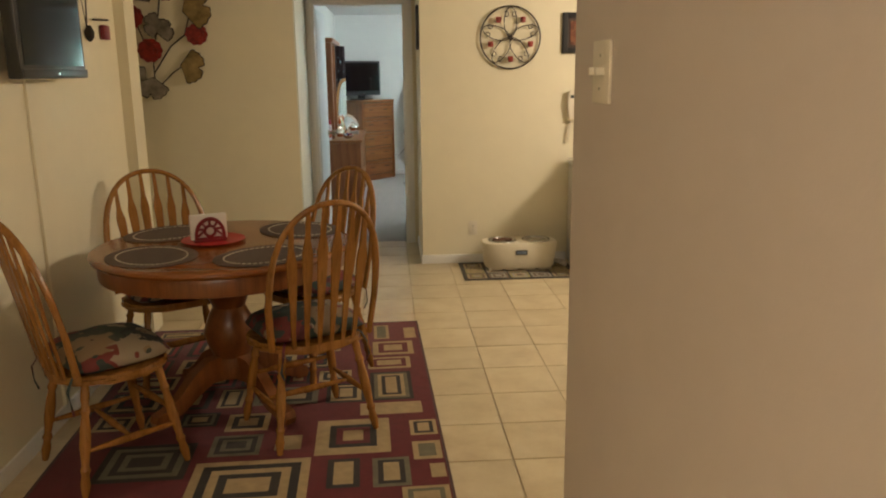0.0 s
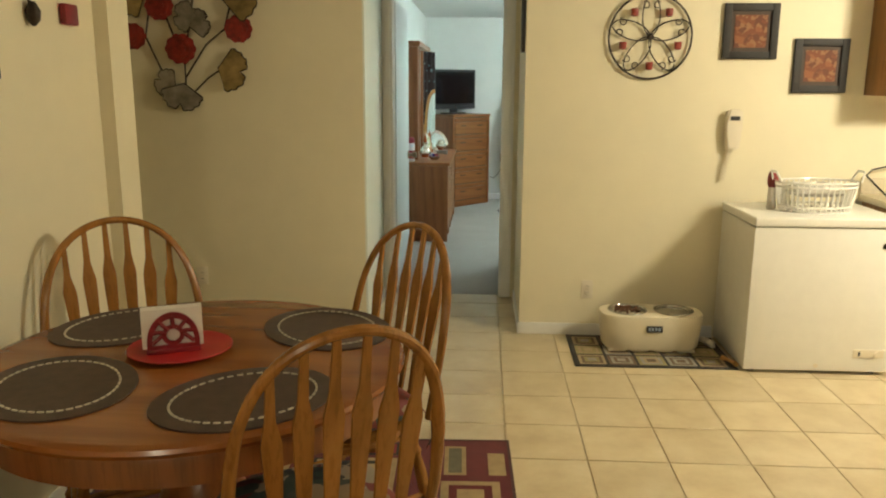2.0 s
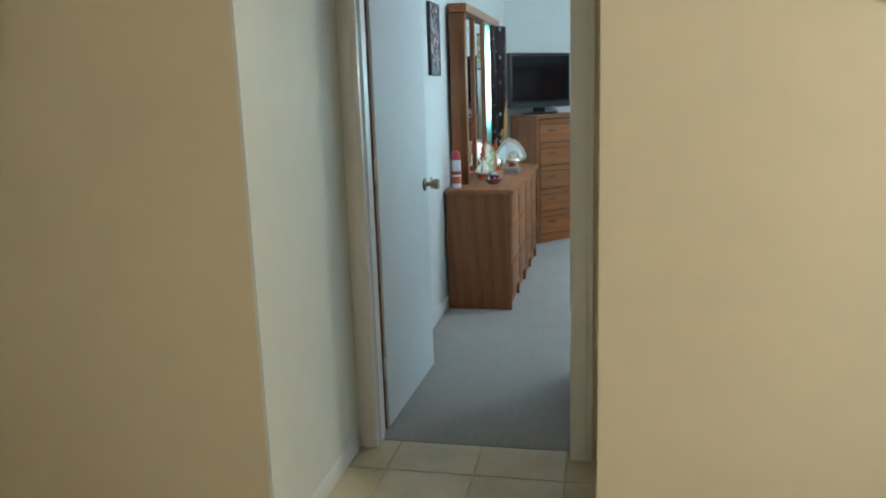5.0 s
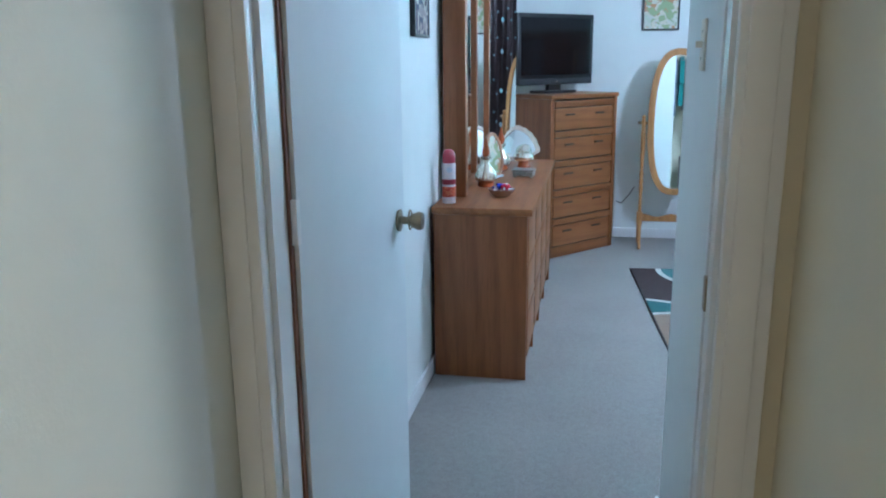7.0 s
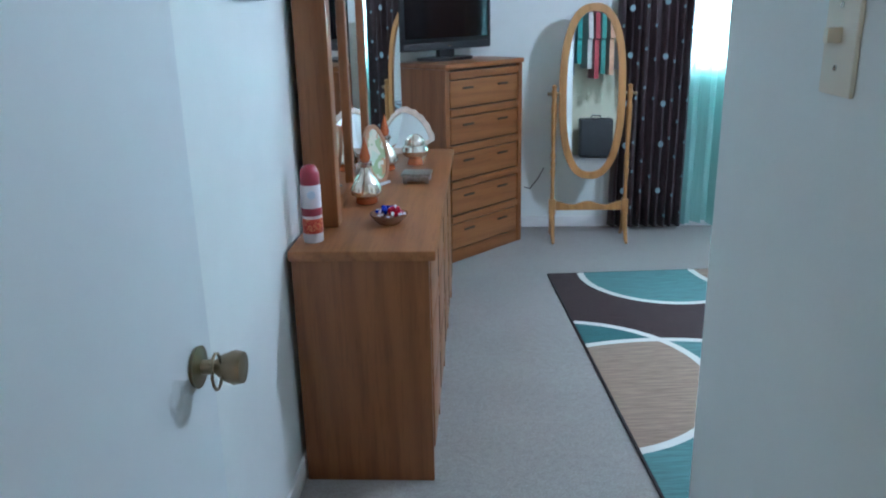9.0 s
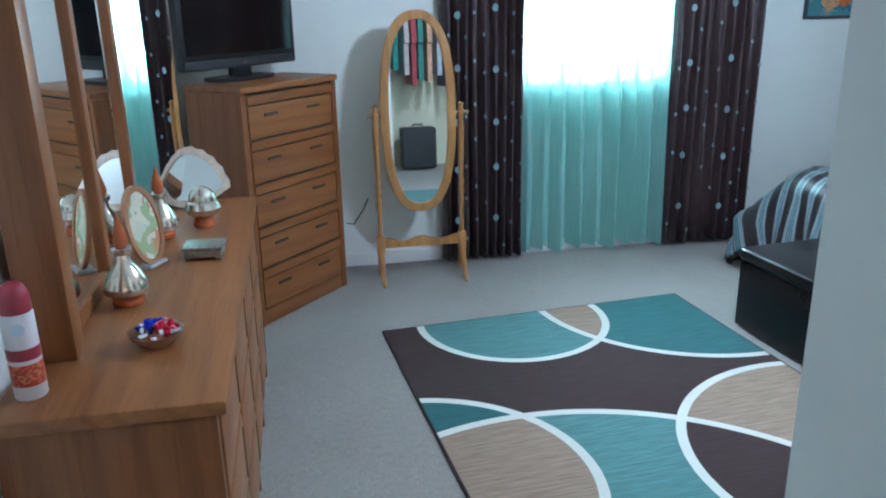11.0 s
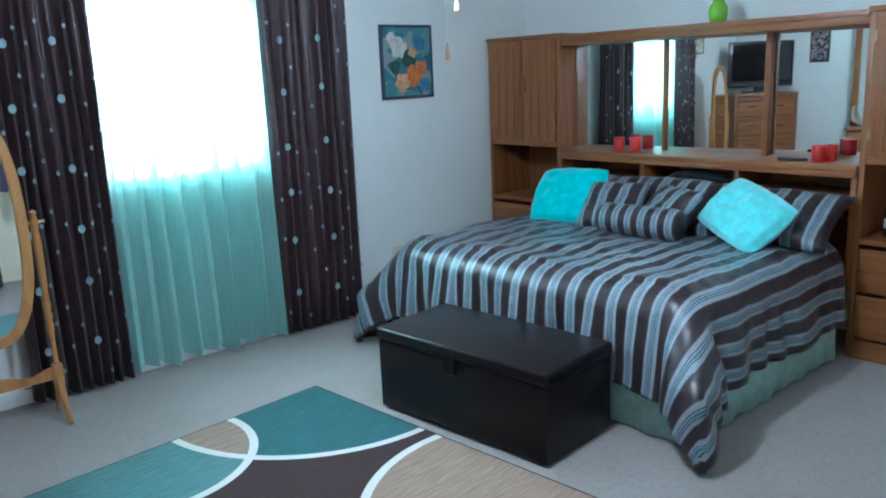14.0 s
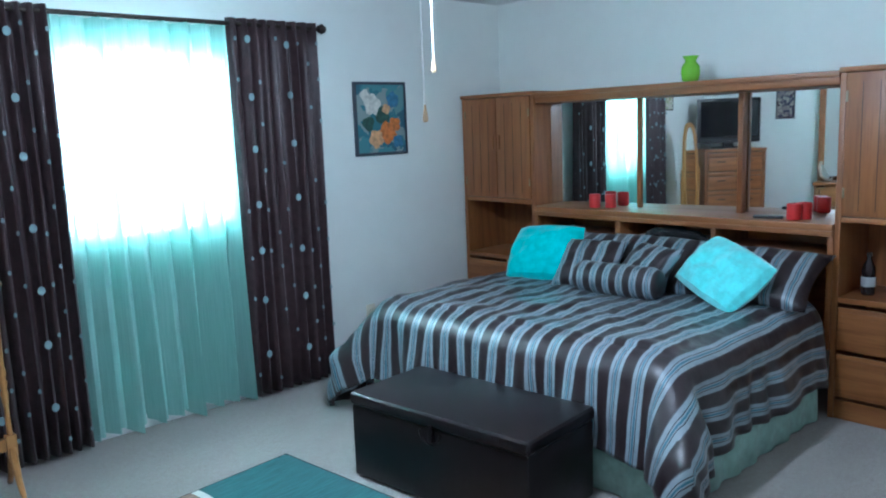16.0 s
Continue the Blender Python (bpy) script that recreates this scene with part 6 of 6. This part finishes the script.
def candle(x, y, z):
    c = thing("candle", "red pillar candle on the headboard shelf", "candle", pose(x, y, z), group="red candles")
    part("wax", lathe(B(), [(0.034, 0), (0.036, 0.004), (0.036, 0.08), (0.033, 0.085), (0.02, 0.081), (0.001, 0.08)], seg=24), M_REDCUP, c)
    part("wick", rod(B(), (0, 0, 0.079), (0.002, 0, 0.092), 0.0015, seg=6), M_BLACK, c)
    return c


for x, y in ((5.46, 9.86), (5.49, 9.76), (5.44, 8.60), (5.50, 8.57)):
    candle(x, y, 0.99)
solo("remote_control", box(B(), -0.02, -0.075, 0, 0.02, 0.075, 0.018, bevel=0.006), M_BLACK, "black remote control on the headboard shelf", "remote control", m=pose(5.43, 8.73, 0.99, 0, 0, 12))
radio = thing("clock_radio", "pale grey clock radio on the nightstand", "clock radio", pose(5.56, 7.98, 0.628, 0, 0, -75))
M_GREY = plain("pale_grey_plastic", (0.45, 0.47, 0.48), 0.4, var=0.03)
part("case", box(B(), -0.11, -0.06, 0, 0.11, 0.06, 0.10, bevel=0.015, seg=3), M_GREY, radio)
part("display", cube(-0.085, -0.063, 0.03, 0.02, -0.058, 0.08), M_BLACK, radio, smooth=0)
part("button", cube(0.045, -0.064, 0.04, 0.085, -0.058, 0.07, bevel=0.002), M_RUBBER, radio)
bottle = thing("drink_bottle", "clear plastic bottle of dark drink in the tower niche", "bottle", pose(5.50, 8.25, 0.628))
part("body", lathe(B(), [(0.026, 0), (0.032, 0.006), (0.032, 0.09), (0.028, 0.1), (0.032, 0.112), (0.03, 0.14), (0.012, 0.18), (0.012, 0.195)], seg=20), plain("dark_cola", (0.02, 0.012, 0.012), 0.15), bottle)
part("cap", rod(B(), (0, 0, 0.195), (0, 0, 0.212), 0.0135), M_BLACK, bottle)
part("label", lathe(B(), [(0.0325, 0.045), (0.0328, 0.046), (0.0328, 0.092), (0.0325, 0.093)], seg=20), M_GREY, bottle, "pale paper label")

# things on the dresser
DZ = 0.788


def perfume(x, y, s):
    p = thing("perfume_bottle", "amber perfume bottle with silver sides and a pointed stopper", "perfume bottle", pose(x, y, DZ), group="perfume bottles")
    amber = plain("amber_glass", (0.40, 0.10, 0.03), 0.15, var=0.15)
    silver = plain("silvered_glass", (0.75, 0.66, 0.55), 0.14, 0.9, 0.08)
    part("foot", lathe(B(), [(0.034, 0), (0.04, 0.004), (0.04, 0.018), (0.035, 0.024)], seg=20), amber, p, "amber glass foot")
    part("body", lathe(B(), [(0.036 * s, 0.022), (0.056 * s, 0.035), (0.058 * s, 0.055), (0.04 * s, 0.09), (0.02, 0.115), (0.018, 0.135)], seg=24), silver, p)
    part("collar", lathe(B(), [(0.018, 0.134), (0.026, 0.14), (0.027, 0.152), (0.017, 0.158)], seg=16), silver, p)
    part("stopper", lathe(B(), [(0.015, 0.156), (0.02, 0.17), (0.016, 0.19), (0.009, 0.215), (0.001, 0.245)], seg=14), amber, p, "amber pointed stopper")
    return p


perfume(0.852, 8.50, 1.0)
perfume(0.855, 9.10, 0.95)


def jar():
    p = thing("trinket_jar", "round silvered trinket jar with an amber foot", "jar", pose(0.975, 9.22, DZ))
    part("foot", lathe(B(), [(0.034, 0), (0.038, 0.004), (0.03, 0.03)], seg=20), plain("amber_foot", (0.40, 0.10, 0.03), 0.2), p)
    silver = plain("silvered_jar", (0.75, 0.68, 0.58), 0.14, 0.9, 0.08)
    part("bowl", lathe(B(), [(0.03, 0.03), (0.055, 0.045), (0.062, 0.065), (0.055, 0.085), (0.045, 0.092)], seg=24), silver, p)
    part("lid", lathe(B(), [(0.046, 0.092), (0.045, 0.11), (0.03, 0.13), (0.012, 0.138), (0.001, 0.14)], seg=24), silver, p)
    return p


jar()


def fan_mirror():
    p = thing("vanity_mirror", "fan-shaped table mirror with a scalloped pale frame", "mirror", pose(0.90, 9.50, DZ + 0.002, -24, 0, 14))
    n = 22
    out, inn = [], []
    for k in range(n):
        a = math.radians(8 + 164 * k / (n - 1))
        r = 0.20 * (1 + 0.035 * (k % 2))
        out.append((r * math.cos(a) * 0.78, 0.03 + r * math.sin(a)))
        inn.append((0.165 * math.cos(a) * 0.78, 0.038 + 0.165 * math.sin(a)))
    out += [(-0.05, 0.0), (0.05, 0.0)]
    inn += [(-0.04, 0.025), (0.04, 0.025)]
    m = pose(0, 0, 0, 90, 0, 0)
    part("frame", ring_plate(B(), out, inn, -0.006, 0.008, m), plain("pearl_resin", (0.55, 0.45, 0.36), 0.3, 0.2, 0.15, 60), p, "scalloped pearly frame")
    part("mirror_glass", prism(B(), inn, -0.002, 0.004, m), M_MIRROR, p, smooth=0)
    part("easel", cube(-0.012, 0.0, 0.0, 0.012, 0.05, 0.01), M_BLACK, p)
    return p


fan_mirror()


def photo_frame():
    p = thing("photo_frame", "oval photo frame with glass beside the perfume bottles", "photo frame", pose(0.87, 8.80, DZ, -10, 0, 62))
    m = pose(0, 0, 0.125, 90, 0, 0)
    part("frame", ring_plate(B(), oval(0.075, 0.12, 32), oval(0.06, 0.102, 32), -0.006, 0.008, m), plain("copper_resin", (0.45, 0.22, 0.12), 0.3, 0.4), p, "copper coloured rim")
    part("photo", prism(B(), oval(0.063, 0.105, 32), -0.003, 0.003, m), M_PRINT, p, smooth=0)
    part("foot", cube(-0.04, -0.02, 0, 0.04, 0.035, 0.012, bevel=0.004), M_GREY, p)
    return p


photo_frame()


def spray_can():
    p = thing("air_freshener", "red-capped air freshener spray can on the dresser", "spray can", pose(0.752, 8.02, DZ))
    red = plain("dusky_red_plastic", (0.32, 0.03, 0.05), 0.35)
    white = plain("white_can_print", (0.72, 0.66, 0.68), 0.3, var=0.04)
    part("can", lathe(B(), [(0.029, 0), (0.031, 0.003), (0.031, 0.175), (0.028, 0.182)], seg=28), white, p)
    part("cap", lathe(B(), [(0.029, 0.18), (0.03, 0.184), (0.029, 0.215), (0.022, 0.232), (0.014, 0.238), (0.001, 0.239)], seg=24), red, p, "dusky red plastic cap")
    part("lower_label", lathe(B(), [(0.0312, 0.03), (0.0316, 0.031), (0.0316, 0.075), (0.0312, 0.076)], seg=28), blotch_material("fruit_label", [(0.5, 0.06, 0.03), (0.4, 0.03, 0.02), (0.6, 0.2, 0.08)], 40, 0.3), p, "red fruit printed band")
    part("upper_label", lathe(B(), [(0.0312, 0.085), (0.0316, 0.086), (0.0316, 0.108), (0.0312, 0.109)], seg=28), red, p, "dark red printed band")
    part("round_mark", prism(B(), oval(0.013, 0.013, 20), 0, 0.002, pose(0.008, -0.0305, 0.152, 90, 0, 15)), plain("blue_white_mark", (0.6, 0.66, 0.75), 0.4), p, smooth=0)
    return p


spray_can()


def candy_dish():
    p = thing("candy_dish", "small glass dish heaped with foil-wrapped candy", "candy dish", pose(0.965, 8.215, DZ))
    part("dish", lathe(B(), [(0.03, 0.0), (0.036, 0.003), (0.06, 0.028), (0.064, 0.036), (0.061, 0.036), (0.035, 0.009), (0.001, 0.007)], seg=26), plain("amber_dish_glass", (0.30, 0.16, 0.09), 0.15), p)
    rnd = random.Random(4)
    foils = [plain("blue_foil", (0.02, 0.05, 0.55), 0.2, 0.7), plain("red_foil", (0.6, 0.01, 0.04), 0.2, 0.7), plain("silver_foil", (0.75, 0.75, 0.78), 0.18, 0.9)]
    for k in range(34):
        a, r = rnd.uniform(0, 6.28), 0.05 * math.sqrt(rnd.random())
        z = 0.03 + 0.022 * (1 - (r / 0.05) ** 2) + rnd.uniform(-0.004, 0.004)
        bm = B()
        bmesh.ops.create_icosphere(bm, subdivisions=1, radius=0.0105, matrix=pose(r * math.cos(a), r * math.sin(a), z, rnd.uniform(0, 360), rnd.uniform(0, 360), 0) @ Matrix.Diagonal((1.3, 0.85, 0.8, 1)))
        red_side = math.cos(a + 0.6) > 0.2
        part("candy", bm, foils[2] if rnd.random() < 0.3 else foils[1 if red_side else 0], p, smooth=0)
    return p


candy_dish()
tb = thing("trinket_box", "small silvered trinket box on short feet", "trinket box", pose(1.01, 8.86, DZ, 0, 0, -4))
M_PEWTER = plain("pewter", (0.30, 0.29, 0.27), 0.35, 0.7, 0.25, 80)
part("body", cube(-0.055, -0.045, 0.008, 0.055, 0.045, 0.028, bevel=0.003), M_PEWTER, tb)
part("lid", cube(-0.06, -0.05, 0.029, 0.06, 0.05, 0.042, bevel=0.005), M_PEWTER, tb)
for x in (-0.045, 0.045):
    for y in (-0.035, 0.035):
        part("foot", cube(x - 0.008, y - 0.008, 0, x + 0.008, y + 0.008, 0.01), M_PEWTER, tb)

# fan pull chains
M_PULL = plain("pale_turned_wood", (0.62, 0.44, 0.26), 0.4)
fan = thing("ceiling_fan_mount", "white ceiling fan hub with two beaded pull chains", "ceiling fan", pose(2.96, 8.65, 0))
part("hub", lathe(B(), [(0.06, 2.40), (0.075, 2.39), (0.03, 2.375), (0.03, 2.36), (0.11, 2.35), (0.12, 2.30), (0.09, 2.285)][::-1], seg=28), M_WHITE, fan)
globe, gnt, gbs = nodes("lit_frosted_glass")
gbs.inputs["Base Color"].default_value = (0.9, 0.95, 1.0, 1)
gbs.inputs["Emission Color"].default_value, gbs.inputs["Emission Strength"].default_value = (0.9, 0.97, 1.0, 1), 4.0
part("light_globe", lathe(B(), [(0.09, 2.284), (0.115, 2.26), (0.115, 2.235), (0.09, 2.212), (0.05, 2.203), (0.002, 2.20)][::-1], seg=28), globe, fan, "lit frosted glass bowl")
for dx, dy, z in ((0.085, 0.07, 1.71), (-0.085, -0.07, 1.56)):
    ch = part("pull_chain", rod(B(), (dx, dy, z + 0.03), (dx, dy, 2.30), 0.0028, seg=6), M_TRIM, fan)
    part("chain_pull", lathe(B(), [(0.003, z + 0.04), (0.004, z + 0.03), (0.008, z + 0.006), (0.0085, z - 0.004), (0.004, z - 0.009)][::-1], at=(dx, dy, 0), seg=12), M_PULL, ch, "turned wooden pull")

# light switch beside the bedroom door
wall_plate("light_switch", "ivory light switch on the bedroom entry wall", pose(1.625, 6.53, 1.44, 0, 0, -90))
wall_plate("outlet", "ivory wall outlet beside the bed", pose(4.47, YW, 0.33), outlet=True)
M_POSTER = blotch_material("purple_poster", [(0.05, 0.02, 0.04), (0.25, 0.2, 0.2), (0.04, 0.04, 0.08), (0.4, 0.35, 0.3)], 14)
picture("wall_poster", "narrow dark poster on the wall beside the dresser mirror", 0.26, 0.42, pose(XW, 7.76, 1.71, 0, 0, 90), M_BLACK, M_POSTER, 0.012)
picture("wall_poster", "narrow dark poster on the wall between mirror and chest", 0.20, 0.46, pose(XW, 10.03, 1.70, 0, 0, 90), M_BLACK, M_POSTER, 0.012)

# cable from the chest to the wall
solo("power_cord", tube(B(), [(1.56, 10.74, 0.33), (1.60, 10.82, 0.30), (1.66, 10.88, 0.36), (1.69, 10.93, 0.40), (1.70, 10.955, 0.41)], 0.004, 6), M_BLACK, "black power cord running to the wall", "cable")

# closet behind the camera's end, seen in the mirrors
wall("wall_closet", "pale painted closet back wall", M_WALL_B, (1.74, 6.06, 0, 2.2, 6.1, CEIL), (3.78, 6.06, 0, 3.82, 6.8, CEIL))
part("closet_rod", rod(B(), (2.2, 6.42, 1.72), (3.76, 6.42, 1.72), 0.014), M_CHROME, thing("closet_rail", "chrome hanging rail in the closet", "closet rail"))
rnd = random.Random(12)
tones = [(0.10, 0.12, 0.16), (0.05, 0.25, 0.22), (0.5, 0.45, 0.42), (0.35, 0.05, 0.06), (0.06, 0.22, 0.18), (0.55, 0.32, 0.2), (0.4, 0.42, 0.45), (0.04, 0.04, 0.08), (0.12, 0.2, 0.35), (0.3, 0.1, 0.15)]
for k in range(16):
    x = 2.30 + k * 0.088
    c = thing("hanging_garment", "garment on a hanger in the closet", "clothing", pose(x, 6.42, 0, 0, 0, rnd.uniform(-6, 6)), group="hanging clothes")
    length = rnd.uniform(0.5, 0.75)
    out = [(-0.03, 1.68), (0.03, 1.68), (0.2, 1.62), (0.24, 1.35), (0.19, 1.34), (0.19, 1.62 - length), (-0.19, 1.62 - length), (-0.19, 1.34), (-0.24, 1.35), (-0.2, 1.62)]
    bm = prism(B(), out, -0.025, 0.025, pose(0, 0, 0, 90, 0, 90))
    part("cloth", bm, fabric("garment_cloth", tones[k % len(tones)]), c, smooth=0)
    part("hanger", tube(B(), [(0, 0, 1.675), (0, 0, 1.70), (0, 0.012, 1.725), (0, 0.004, 1.738), (0, -0.012, 1.73)], 0.003, 6), M_STEEL, c)
suitcase = thing("suitcase", "black suitcase standing in the closet", "suitcase", pose(2.62, 6.35, 0))
part("shell", box(B(), -0.19, -0.11, 0.02, 0.19, 0.11, 0.46, bevel=0.03, seg=3), M_RUBBER, suitcase)
part("handle", tube(B(), [(-0.06, 0, 0.455), (-0.05, 0, 0.49), (0.05, 0, 0.49), (0.06, 0, 0.455)], 0.008, 8), M_BLACK, suitcase)
for x in (-0.15, 0.15):
    part("wheel", rod(B(), (x, -0.1, 0.02), (x, -0.07, 0.02), 0.02), M_BLACK, suitcase)

# crumpled dark cloth on the headboard's lower shelf
bm = B()
bmesh.ops.create_icosphere(bm, subdivisions=4, radius=1.0)
for v in bm.verts:
    n = 1 + 0.35 * noise.noise(v.co * 2.2) + 0.15 * noise.noise(v.co * 6)
    v.co = Vector((v.co.x * 0.05 * n, v.co.y * 0.19 * n, max(-0.026, v.co.z * 0.055 * n)))
solo("dark_scarf", bm, fabric("black_knit", (0.010, 0.009, 0.010), 0.1, 0.95), "crumpled black knitted scarf on the headboard shelf", "scarf", m=pose(5.43, 9.28, 0.848), smooth=180)

# ---- floor tiles ----
rest = B()
for i in range(-10, 15):
    for j in range(-26, 3):
        x, y = TX0 + i * TS, TY0 + j * TS
        if x < -1.75 or x > 5.9 or y > 5.93:
            continue
        top = min(TS, 5.953 - y)
        if 0.15 < x < 4.2 and -0.1 < y < 5.5 and top == TS:
            t = new("tile", tile_mesh)
            t.parent = floor
            t.location = (x, y, random.uniform(-0.0008, 0.0004))
        else:
            box(rest, x + 0.004, y + 0.004, -0.02, x + TS - 0.004, y + top - 0.004, 0.0)
more = part("tile_field", rest, M_TILE, floor, "beige ceramic floor tiles", 0)
more["kind"] = "stuff"
